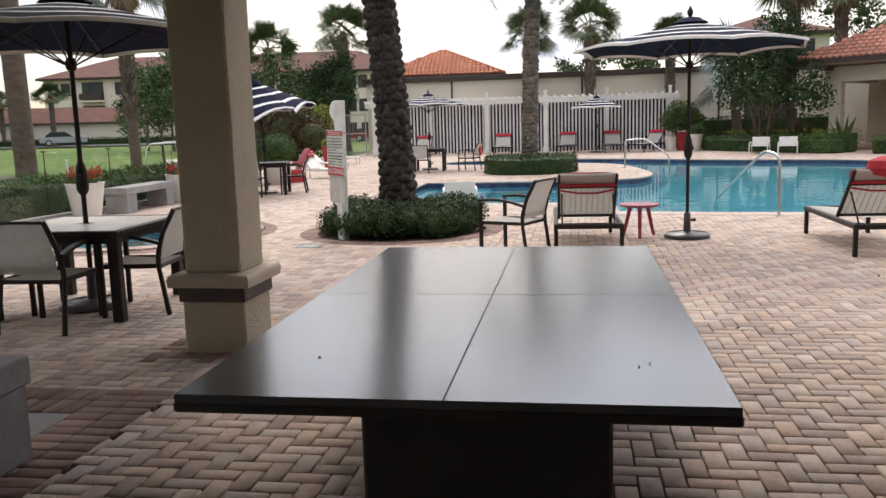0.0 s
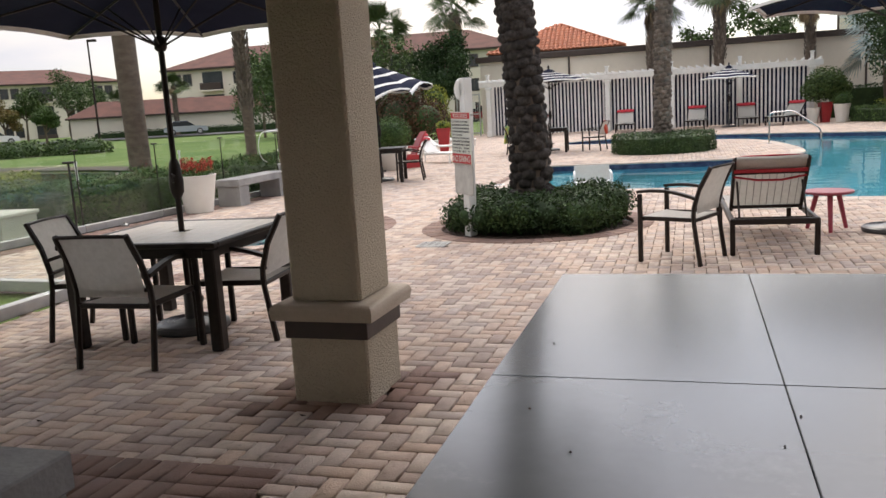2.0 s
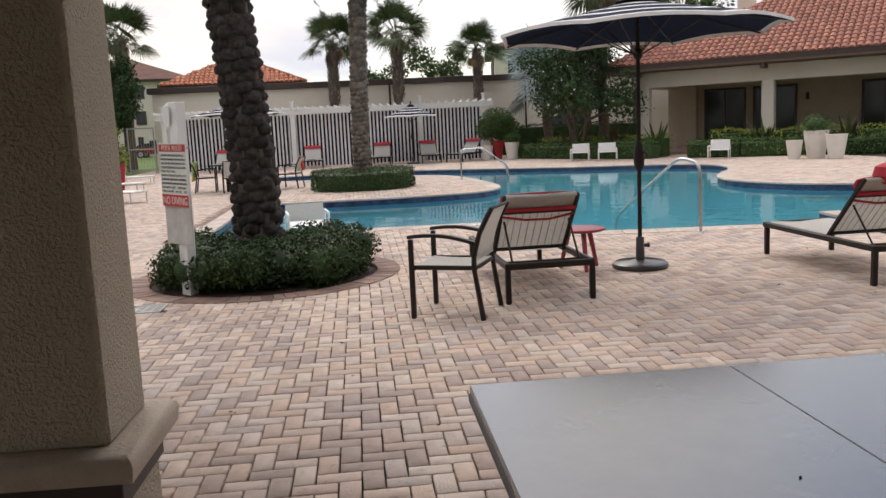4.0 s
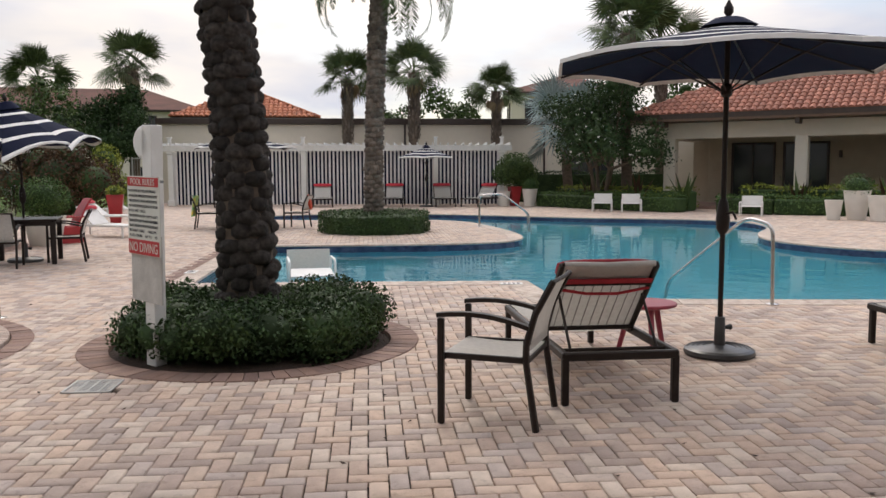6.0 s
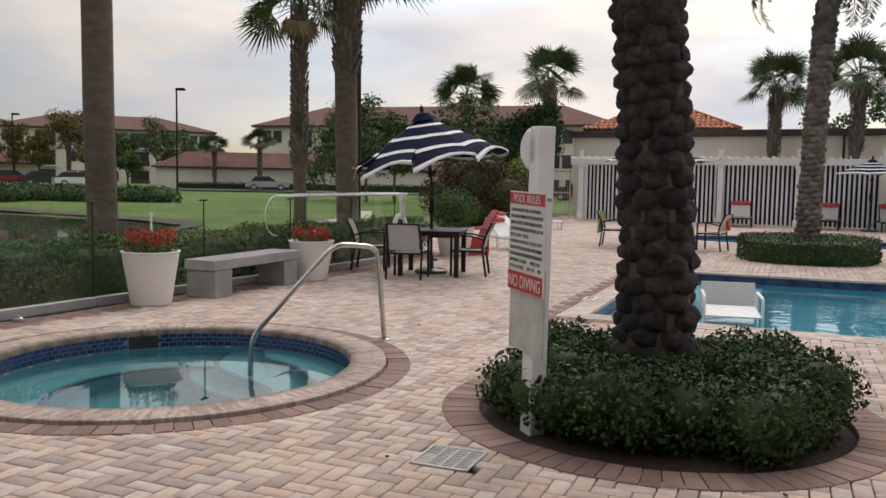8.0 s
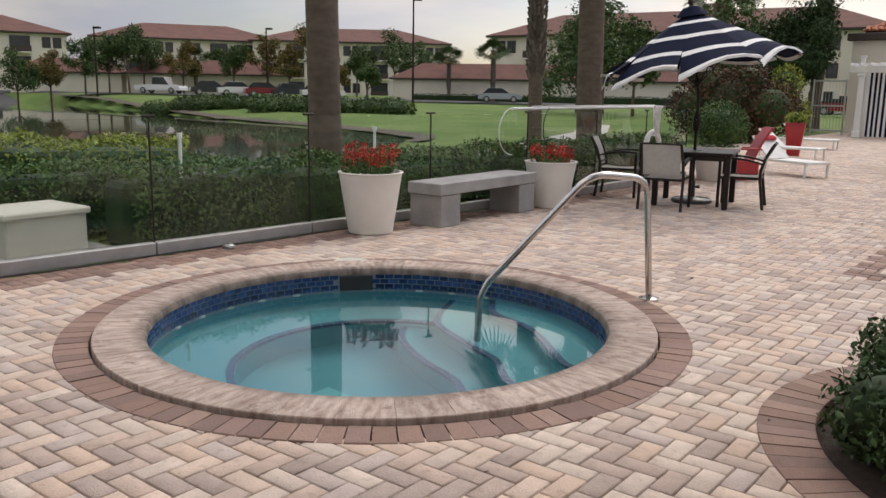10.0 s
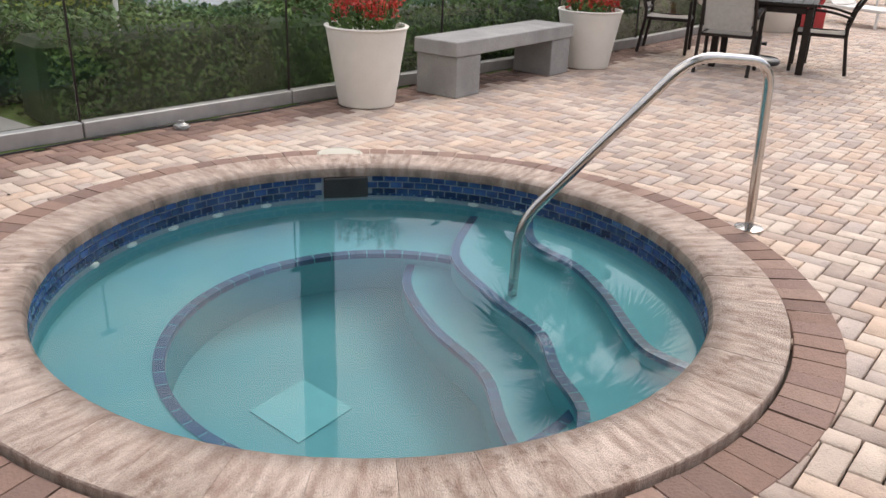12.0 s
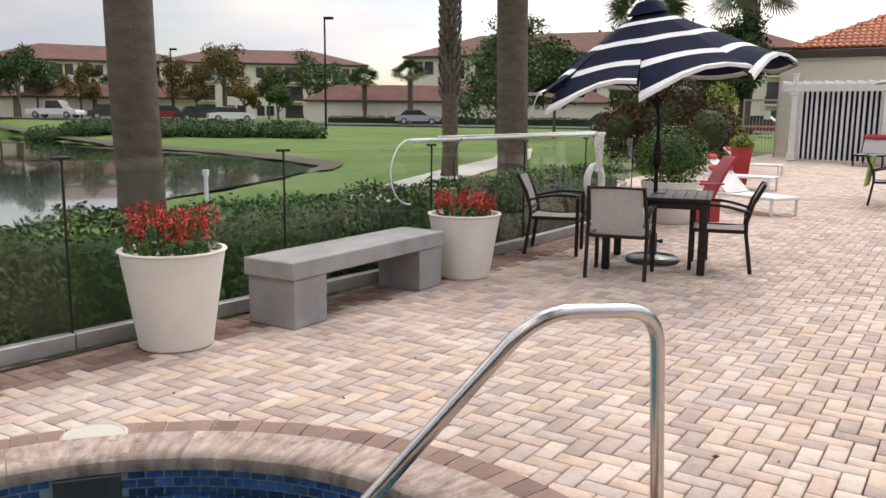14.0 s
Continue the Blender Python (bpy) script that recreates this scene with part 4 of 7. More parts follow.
def build_back_wall():
    w = thing("long_wall", "long cream stucco wall with a dark cap and downpipes", "wall", kind="structure")
    part("wall", Shape().box((2.6, 44.6, 1.95), (27.8, 0.4, 4.0), None, 0.01), M_STUCCO_FAR, w)
    part("cap", Shape().box((2.6, 44.55, 4.02), (28.2, 0.7, 0.30), None, 0.02), M_DARKTRIM, w, "dark brown roof cap")
    for x in (-6.4, 0.8, 8.0):
        part("downpipe", Shape().tube([(x, 44.34, 0.05), (x, 44.34, 3.86)], 0.05, 8), M_DARKTRIM, w)
    for x in (9.85, 11.0):
        add_window(w, x, 44.38, 1.1, 1.0, 1.1, Matrix(), 0)
    # the hip-roofed pavilion that stands behind its end
    p = thing("pavilion", "small cream pavilion with an orange barrel-tiled hip roof", "house")
    m = pose(-7.7, 50.2, 0, 0, 0, 4) @ Matrix.Diagonal((1.08, 1.08, 1.05, 1))
    part("wall", Shape().box((0, 0, 2.0), (6.0, 6.4, 4.0), m, 0.02), M_STUCCO_FAR, p)
    part("fascia", Shape().box((0, 0, 3.98), (7.0, 7.4, 0.30), m, 0.02), M_DARKTRIM, p)
    r = Shape()
    hip_roof(r, -3, -3.2, 3, 3.2, 4.15, 1.65, m, 0.55)
    ro = part("roof", r, M_TILE_ORANGE, p, smooth=0)
    t = Shape()
    hip_tiles(t, -3, -3.2, 3, 3.2, 4.15, 1.65, m, 0.55, 0.11, (0, 1, 3))
    tagged(part("roof_tiles", t, M_TILE_ORANGE, ro, smooth=60), kind="stuff")


build_back_wall()


def build_pool_house():
    h = thing("pool_house", "cream pool house with a porch, columns and terracotta hip roof", "house")
    m = pose(9.75, 34.35, 0, 0, 0, -38)
    # x runs along the front, y into the house
    part("wall", Shape().box((9.5, 8.6, 1.6), (17.6, 7.2, 3.2), m, 0.02), M_STUCCO_FAR, h)
    # porch shade put into colour: a darker stucco skin over the cream wall
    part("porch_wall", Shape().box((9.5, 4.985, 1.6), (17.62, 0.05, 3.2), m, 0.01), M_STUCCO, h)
    # floor colour darkened in place of the shade under the porch
    part("porch_floor", Shape().box((9.0, 2.8, 0.05), (18, 4.8, 0.14), m, 0.02), M_BRICK, h, "porch floor, dark brown for the porch's shade")
    part("pilaster", Shape().box((1.75, 4.80, 1.6), (0.6, 0.34, 3.2), m, 0.02), M_STUCCO, h)
    part("beam", Shape().box((9.5, 0.9, 3.05), (18.0, 0.42, 0.62), m, 0.02).box((0.9, 3.0, 3.05), (0.42, 4.0, 0.62), m, 0.02), M_STUCCO_FAR, h)
    # soffit is out of view; its brown stands in for porch shade
    part("soffit", Shape().box((9.5, 4.0, 3.42), (20.0, 8.8, 0.10), m, 0.01), M_PORCHSHADE, h, "unseen soffit, dark brown for the porch's shade")
    part("fascia", Shape().box((9.5, -0.35, 3.56), (20.2, 0.12, 0.20), m, 0.01).box((-0.6, 6.0, 3.56), (0.12, 12.6, 0.20), m, 0.01), M_DARKTRIM, h)
    for x in (0.95, 5.85, 10.75, 15.65):
        part("column", Shape().box((x, 0.9, 1.4), (0.46, 0.46, 2.8), m, 0.03), M_STUCCO_FAR, h)
        part("corbel", Shape().box((x, -0.05, 3.28), (0.16, 0.6, 0.22), m, 0.02), M_DARKTRIM, h)
    for x in (3.25, 5.35, 9.6, 12.6):
        d = add_window(h, x, 4.90, 0.13, 1.7, 2.5, m, 0, "door", 2)
        for q in range(1, 4):
            part("glazing_bar", Shape().box((0, -0.02, 2.5 * q / 4), (1.55, 0.05, 0.03), m @ pose(x, 4.90, 0.13), 0.004), M_DARKTRIM, d)
    for x in (6.65, 11.1, 14.2):
        part("wall_lamp", Shape().box((x, 4.89, 2.15), (0.12, 0.14, 0.3), m, 0.02), M_DARKTRIM, h)
    r = Shape()
    hip_roof(r, -0.0, 0.2, 19.0, 12.0, 3.62, 3.1, m, 0.6)
    ro = part("roof", r, M_TILE_ROOF, h, smooth=0)
    t = Shape()
    hip_tiles(t, -0.0, 0.2, 19.0, 12.0, 3.62, 3.1, m, 0.6, 0.12, (0, 3))
    tagged(part("roof_tiles", t, M_TILE_ROOF, ro, smooth=60), kind="stuff")
    part("chimney", Shape().box((3.6, 7.5, 5.9), (0.7, 0.7, 1.8), m, 0.03), M_STUCCO_FAR, h)


build_pool_house()


def apartment(name_label, m, w, d, storeys, balcony, z0=0.0, rise=3.2):
    """A Mediterranean apartment block: storeys of windows, balconies before dark panels, tiled hip roof."""
    h = thing("apartment_building", name_label, "apartment building", m)
    hh = storeys * 3.0
    e = Matrix()
    part("wall", Shape().box((0, 0, hh / 2 - 0.2), (w, d, hh + 0.4), None, 0.02), M_STUCCO_FAR, h)
    part("fascia", Shape().box((0, 0, hh), (w + 1.3, d + 1.3, 0.25), None, 0.02), M_DARKTRIM, h)
    r = Shape()
    hip_roof(r, -w / 2, -d / 2, w / 2, d / 2, hh + 0.12, rise, None, 0.7)
    part("roof", r, M_TILE_BROWN, h, smooth=0)
    n = max(2, int(w / 4.2))
    for s in range(storeys):
        for i in range(n):
            x = -w / 2 + w * (i + 0.5) / n
            if balcony and i % 3 == 1:
                b = part("balcony", Shape().box((x, -d / 2 - 0.5, s * 3.0 + 0.1), (3.0, 1.1, 0.18), None, 0.02), M_STUCCO_FAR, h)
                # flat dark panel on the wall stands for a shaded balcony recess
                part("recess", Shape().box((x, -d / 2 - 0.02, s * 3.0 + 1.4), (2.8, 0.06, 2.3), None, 0.01), M_WINDOW, b)
                part("railing", Shape().box((x, -d / 2 - 1.0, s * 3.0 + 1.1), (2.9, 0.05, 0.06), None, 0.01).box((x, -d / 2 - 1.0, s * 3.0 + 0.65), (2.9, 0.02, 0.8), None, 0.005), M_DARKTRIM, b)
            else:
                add_window(h, x - 0.75, -d / 2 - 0.03, s * 3.0 + 0.9, 1.1, 1.5, e, 0)
                add_window(h, x + 0.75, -d / 2 - 0.03, s * 3.0 + 0.9, 1.1, 1.5, e, 0)
    for s in range(storeys):
        for y in (-d / 4, d / 4):
            add_window(h, w / 2 + 0.03, y, s * 3.0 + 0.9, 1.4, 1.5, e, 90)
            add_window(h, -w / 2 - 0.03, y, s * 3.0 + 0.9, 1.4, 1.5, e, -90)
    return h


def build_far_houses():
    apartment("three-storey cream apartment block with a brown tiled roof beyond the pond", pose(-107, 110.5, 0.2, 0, 0, 45), 32, 16, 3, True, rise=2.6)
    apartment("three-storey cream apartment block with a brown tiled hip roof", pose(-128, 91.5, 0.2, 0, 0, 62), 30, 16, 3, True, rise=2.8)
    apartment("cream apartment block with brown roof at the far pond end", pose(-140, 61, 0.2, 0, 0, 70), 26, 16, 3, True, rise=2.8)
    apartment("long cream apartment block with a brown tiled roof behind the trees", pose(-45, 107, -0.3, 0, 0, 8), 47, 14, 3, True, rise=3.0)
    apartment("cream apartment block with a red-brown roof behind the pool house", pose(17, 78, -0.9, 0, 0, -8), 10, 12, 3, True, rise=2.0)
    for x, y, w, turn in ((-53, 86.5, 33, 35), (-91, 69.5, 19, 53), (-104, 58.5, 13, 46)):
        g = thing("garage_row", "low cream garage building with a brown tiled roof", "garage", pose(x, y, ground_z(x, y), 0, 0, turn))
        part("wall", Shape().box((0, 0, 1.2), (w, 6, 2.6), None, 0.02), M_STUCCO_FAR, g)
        r = Shape()
        hip_roof(r, -w / 2, -3, w / 2, 3, 2.45, 1.75, None, 0.5)
        part("roof", r, M_TILE_BROWN, g, smooth=0)
        part("fascia", Shape().box((0, 0, 2.42), (w + 0.9, 6.9, 0.2), None, 0.02), M_DARKTRIM, g)


build_far_houses()


# ---- furniture ----
def table_tennis():
    t = thing("table_tennis_table", "grey outdoor table tennis table without a net on a dark pedestal", "game table", pose(0, 1.37, 0))
    for x in (-1, 1):
        for y in (-1, 1):
            part("top_panel", Shape().box((x * 0.381, y * 0.685, 0.740), (0.7600, 1.3675, 0.038), None, 0.002), M_TABLE, t)
    part("edge_frame", Shape().box((0, 0, 0.722), (1.53, 2.746, 0.03), None, 0.006), M_TABLE_DARK, t)
    part("pedestal", Shape().box((0.077, -0.95, 0.35), (0.755, 0.30, 0.71), None, 0.01), M_TABLE_DARK, t, "dark grey pedestal")
    part("pedestal", Shape().box((0.077, 0.95, 0.35), (0.755, 0.30, 0.71), None, 0.01), M_TABLE_DARK, t, "dark grey pedestal")
    part("cross_beam", Shape().box((0, 0, 0.685), (0.72, 1.9, 0.045), None, 0.005), M_TABLE_DARK, t)
    rng = random.Random(4)
    for i in range(18):
        x, y = rng.uniform(-0.7, 0.7), rng.uniform(-1.25, 1.25)
        seed = Shape().lathe([(0.0, 0.0), (0.006, 0.001), (0.005, 0.005), (0.0, 0.007)], 6)
        whole("dry_seed", seed, M_MULCH, "tiny dark dry seed lying on the table top", "debris", pose(x, y + 1.37, 0.7592, 0, 0, rng.uniform(0, 90)) @ Matrix.Diagonal((rng.uniform(0.35, 0.9), 0.5, 0.7, 1)), "dry seeds on the table")


table_tennis()


def arm_chair():
    """Sling arm chair; faces +y, standing on the origin."""
    c = thing("arm_chair", "dark bronze metal arm chair with a pale sling seat and back", "chair", group="sling arm chairs")
    for x in (-1, 1):
        part("front_leg", Shape().box((x * 0.275, 0.26, 0.315), (0.038, 0.038, 0.63), None, 0.006), M_FRAME, c)
        bl = Shape()
        pts = [(x * 0.275, -0.31, 0.0), (x * 0.275, -0.25, 0.40), (x * 0.27, -0.25, 0.50), (x * 0.262, -0.30, 0.68), (x * 0.25, -0.40, 0.87)]
        for a, b in zip(pts, pts[1:]):
            bl.tube([a, b], [0.021, 0.019], 6)
        part("back_leg", bl, M_FRAME, c, smooth=20)
        arm = Shape()
        n = 8
        for i in range(n + 1):
            f, w = i / n, 0.024
            y, z = 0.28 - 0.55 * f, 0.635 + 0.022 * math.sin(math.pi * f) - 0.05 * f * f
            arm.v += [(x * 0.275 - w, y, z), (x * 0.275 + w, y, z), (x * 0.275 + w, y, z + 0.026), (x * 0.275 - w, y, z + 0.026)]
        arm.f = [(4 * i + j, 4 * i + (j + 1) % 4, 4 * i + 4 + (j + 1) % 4, 4 * i + 4 + j)[::-1] for i in range(n) for j in range(4)] + [(0, 1, 2, 3), (4 * n + 3, 4 * n + 2, 4 * n + 1, 4 * n)]
        part("armrest", arm, M_FRAME, c)
        part("seat_rail", Shape().box((x * 0.252, 0.0, 0.405), (0.022, 0.52, 0.036), None, 0.005), M_FRAME, c)
    part("front_rail", Shape().box((0, 0.25, 0.395), (0.51, 0.03, 0.03), None, 0.005), M_FRAME, c)
    part("back_rail", Shape().box((0, -0.25, 0.40), (0.51, 0.028, 0.03), None, 0.005).box((0, -0.255, 0.505), (0.50, 0.022, 0.026), None, 0.004), M_FRAME, c)
    part("top_rail", Shape().tube([(-0.25, -0.395, 0.862), (0, -0.415, 0.868), (0.25, -0.395, 0.862)], 0.013, 6), M_FRAME, c)
    seat = Shape()
    ny, nx = 8, 6
    for j in range(ny + 1):
        for i in range(nx + 1):
            u, v = -1 + 2 * i / nx, j / ny
            seat.v.append((u * 0.245, 0.25 - 0.5 * v, 0.422 - 0.022 * math.sin(math.pi * v) * (1 - 0.4 * u * u)))
    seat.f = [(j * (nx + 1) + i, j * (nx + 1) + i + 1, (j + 1) * (nx + 1) + i + 1, (j + 1) * (nx + 1) + i) for j in range(ny) for i in range(nx)]
    k = len(seat.v)
    seat.v += [(x, y, z - 0.005) for x, y, z in seat.v]
    seat.f += [tuple(q + k for q in f[::-1]) for f in seat.f]
    part("seat", seat, M_SLING, c, "pale grey-beige woven sling")
    back = Shape()
    for j in range(ny + 1):
        for i in range(nx + 1):
            u, v = -1 + 2 * i / nx, j / ny
            back.v.append((u * 0.238, -0.262 - 0.13 * v ** 1.7 - 0.015 * (1 - u * u) * math.sin(math.pi * v), 0.46 + 0.40 * v))
    back.f = list(seat.f[:ny * nx])
    back.v += [(x, y - 0.005, z) for x, y, z in back.v]
    back.f += [tuple(q + k for q in f[::-1]) for f in back.f]
    part("backrest", back, M_SLING, c, "pale grey-beige woven sling")
    return c


chair = arm_chair()
chair.matrix_basis = pose(-0.32, 7.035, 0, 0, 0, 66)
CHAIRS = [(-3.71, 3.72, 1.5), (-4.42, 4.27, -80), (-3.29, 4.37, 96),
          (-6.86, 15.62, 12), (-7.95, 16.48, -72), (-6.18, 16.55, 104),
          (-5.35, 24.5, -85), (-3.0, 24.5, 75), (-4.5, 23.75, 10)]
for cx, cy, a in CHAIRS:
    copy_thing(chair, pose(cx, cy, 0, 0, 0, a))


def dining_table(at, top_mat, label):
    t = thing("dining_table", label, "table", at)
    for x in (-1, 1):
        for y in (-1, 1):
            part("leg", Shape().box((x * 0.455, y * 0.455, 0.345), (0.075, 0.075, 0.69), None, 0.008), M_FRAME, t)
    part("apron", Shape().box((0, -0.465, 0.665), (0.84, 0.03, 0.07), None, 0.004).box((0, 0.465, 0.665), (0.84, 0.03, 0.07), None, 0.004)
         .box((-0.465, 0, 0.665), (0.03, 0.84, 0.07), None, 0.004).box((0.465, 0, 0.665), (0.03, 0.84, 0.07), None, 0.004), M_FRAME, t)
    part("rim", Shape().box((0, -0.49, 0.72), (1.03, 0.05, 0.035), None, 0.006).box((0, 0.49, 0.72), (1.03, 0.05, 0.035), None, 0.006)
         .box((-0.49, 0, 0.72), (0.05, 0.93, 0.035), None, 0.006).box((0.49, 0, 0.72), (0.05, 0.93, 0.035), None, 0.006), M_FRAME, t)
    n = 9
    for i in range(n):
        x = -0.465 + 0.93 * (i + 0.5) / n
        s = Shape()
        if i == n // 2:
            s.box((x, 0.255, 0.722), (0.93 / n - 0.006, 0.42, 0.028), None, 0.003).box((x, -0.255, 0.722), (0.93 / n - 0.006, 0.42, 0.028), None, 0.003)
        else:
            s.box((x, 0, 0.722), (0.93 / n - 0.006, 0.928, 0.028), None, 0.003)
        part("slat", s, top_mat, t)
    return t


dining_table(pose(-3.80, 4.40, 0, 0, 0, 2) @ Matrix.Diagonal((1.18, 1.18, 1.0, 1)), M_SLATTOP, "square patio table with a bleached slatted top on dark legs")
dining_table(pose(-6.75, 16.36, 0, 0, 0, 14), M_FRAME, "square dark bronze slatted patio dining table")
dining_table(pose(-4.3, 24.6, 0, 0, 0, 5), M_FRAME, "square dark bronze slatted patio dining table")


def umbrella(at, radius, rim, apex, tilt=(0, 0), ribs=8, label="", stripes=((0.20, 0.25), (0.43, 0.49), (0.69, 0.755)), sag=0.10, base=True, droop=0.0):
    """Market umbrella: base, pole with crank, ribs, navy canopy with white rings and a white rim."""
    u = thing("patio_umbrella", label or "navy patio umbrella with white stripes on a dark pole and round base", "umbrella", at, "striped patio umbrellas")
    if base:
        b = part("base", Shape().lathe([(0.27, 0.0), (0.28, 0.02), (0.275, 0.045), (0.25, 0.06), (0.245, 0.052), (0.215, 0.062), (0.21, 0.054), (0.175, 0.066), (0.17, 0.058), (0.13, 0.07), (0.125, 0.062), (0.08, 0.075), (0.045, 0.08), (0.04, 0.30), (0.034, 0.31)], 36), M_BASE, u, "round ribbed dark resin base")
        part("knob", Shape().tube([(0.035, 0, 0.22), (0.10, 0, 0.22)], [0.012, 0.025], 8), M_BLACK, b)
        cr = part("crank_box", Shape().lathe([(0.028, 0.98), (0.05, 1.02), (0.055, 1.10), (0.04, 1.22), (0.026, 1.26)], 12), M_FRAME, u)
    part("crank_handle", Shape().tube([(0, -0.04, 1.14), (0.0, -0.13, 1.16), (0.02, -0.15, 1.10)], 0.01, 6), M_FRAME, cr)
    joint = apex - (1.15 if any(tilt) else 0.25)
    m = Matrix.Translation((0, 0, joint)) @ pose(0, 0, 0, tilt[0], tilt[1], 0) @ Matrix.Translation((0, 0, -joint))

    part("pole", Shape().tube([(0, 0, 0.05), (0, 0, joint), m @ Vector((0, 0, apex - 0.05))], 0.021, 12), M_FRAME, u)

    def surf(f, k, t):
        """A point at fraction f from the apex, on panel k at t across it; the cloth sags between the ribs."""
        a0, a1 = 2 * math.pi * k / ribs, 2 * math.pi * (k + 1) / ribs
        r = radius * f
        p = Vector((math.cos(a0), math.sin(a0))) * (1 - t) * r + Vector((math.cos(a1), math.sin(a1))) * t * r
        z = apex + (rim - apex) * (f ** 1.08) - 0.012 + sag * f * f * -math.sin(math.pi * t) * -0.35 - droop * f ** 6 * math.sin(math.pi * t + 0.4 * k)
        return (p.x, p.y, z)
    edges = [0.0]
    for a, b in stripes:
        edges += [a, b]
    edges += [0.955, 1.0]
    navy, white = Shape(), Shape()
    across = 5
    for i, (f0, f1) in enumerate(zip(edges, edges[1:])):
        s = white if (i % 2 or i == len(edges) - 2) else navy
        for k in range(ribs):
            steps = 2
            for q in range(steps):
                g0, g1 = f0 + (f1 - f0) * q / steps, f0 + (f1 - f0) * (q + 1) / steps
                vs = [surf(g, k, j / across) for g in (g0, g1) for j in range(across + 1)]
                s.add(vs, [(j, across + 1 + j, across + 2 + j, j + 1) for j in range(across)], m)
    val = Shape()
    for k in range(ribs):
        vs = [surf(1.0, k, j / across) for j in range(across + 1)]
        vs += [(x * 1.004, y * 1.004, z - 0.032) for x, y, z in vs]
        val.add(vs, [(j, across + 1 + j, across + 2 + j, j + 1) for j in range(across)], m)
    white.add(val.v, val.f)
    # navy sheet added below the cloth, standing in for shade on its underside
    dark_under = Shape()
    for k in range(ribs):
        for q in range(4):
            vs = [surf(g, k, j / across) for g in (0.05 + 0.233 * q, 0.283 + 0.233 * q) for j in range(across + 1)]
            dark_under.add([(x, y, z - 0.006) for x, y, z in vs], [(j, across + 1 + j, across + 2 + j, j + 1) for j in range(across)], m)
    cn = part("canopy", navy, M_NAVY, u, "navy canvas", smooth=25)
    part("lining", dark_under, M_NAVY, cn, smooth=25)
    part("stripe", white, M_WHITECLOTH, cn, "white canvas stripes and rim", smooth=25)
    part("vent_cap", Shape().lathe([(radius * 0.16, apex + 0.01 + (rim - apex) * 0.12), (radius * 0.08, apex + 0.035), (0.03, apex + 0.05)], ribs, m), M_NAVY, cn)
    part("finial", Shape().lathe([(0.012, apex), (0.016, apex + 0.05), (0.036, apex + 0.08), (0.036, apex + 0.12), (0.014, apex + 0.16), (0.008, apex + 0.175)], 10, m), M_FRAME, u)
    for k in range(ribs):
        a = 2 * math.pi * k / ribs
        tip = (radius * 0.985 * math.cos(a), radius * 0.985 * math.sin(a), rim - 0.03)
        rib = part("rib", Shape().tube([(0.02 * math.cos(a), 0.02 * math.sin(a), apex - 0.05), tip], 0.009, 5, m), M_FRAME, u)
        mid = Vector((0.02 * math.cos(a), 0.02 * math.sin(a), apex - 0.05)).lerp(Vector(tip), 0.5)
        part("strut", Shape().tube([(0.03 * math.cos(a), 0.03 * math.sin(a), rim - 0.22), mid], 0.007, 5, m), M_FRAME, rib)
    part("hub", Shape().lathe([(0.03, rim - 0.26), (0.045, rim - 0.24), (0.045, rim - 0.18), (0.03, rim - 0.16)], 10, m), M_FRAME, u)
    return u


umbrella(pose(1.735, 8.49, 0, 0, 0, 10), 1.41, 2.32, 2.63, label="navy patio umbrella with white stripes standing open by a sun lounger")
umbrella(pose(-3.80, 4.40, 0, 0, 0, 20), 1.40, 2.28, 2.60, label="open navy umbrella with white stripes over the patio table")
umbrella(pose(-6.84, 16.50, 0, 0, 0, 12), 1.33, 1.86, 2.62, (5.0, -8), 8, "navy and white striped umbrella tilted over the dark dining table", droop=0.10)
umbrella(pose(-4.45, 25.4, 0, 0, 0, 0), 1.40, 2.15, 2.48, label="navy umbrella with white stripes over a far dining table")
umbrella(pose(1.38, 37.2, 0, 0, 0, 22) @ Matrix.Diagonal((1.1, 1.1, 1.1, 1)), 1.16, 1.90, 2.32, ribs=6, label="navy umbrella with white rings beside the striped cabana")


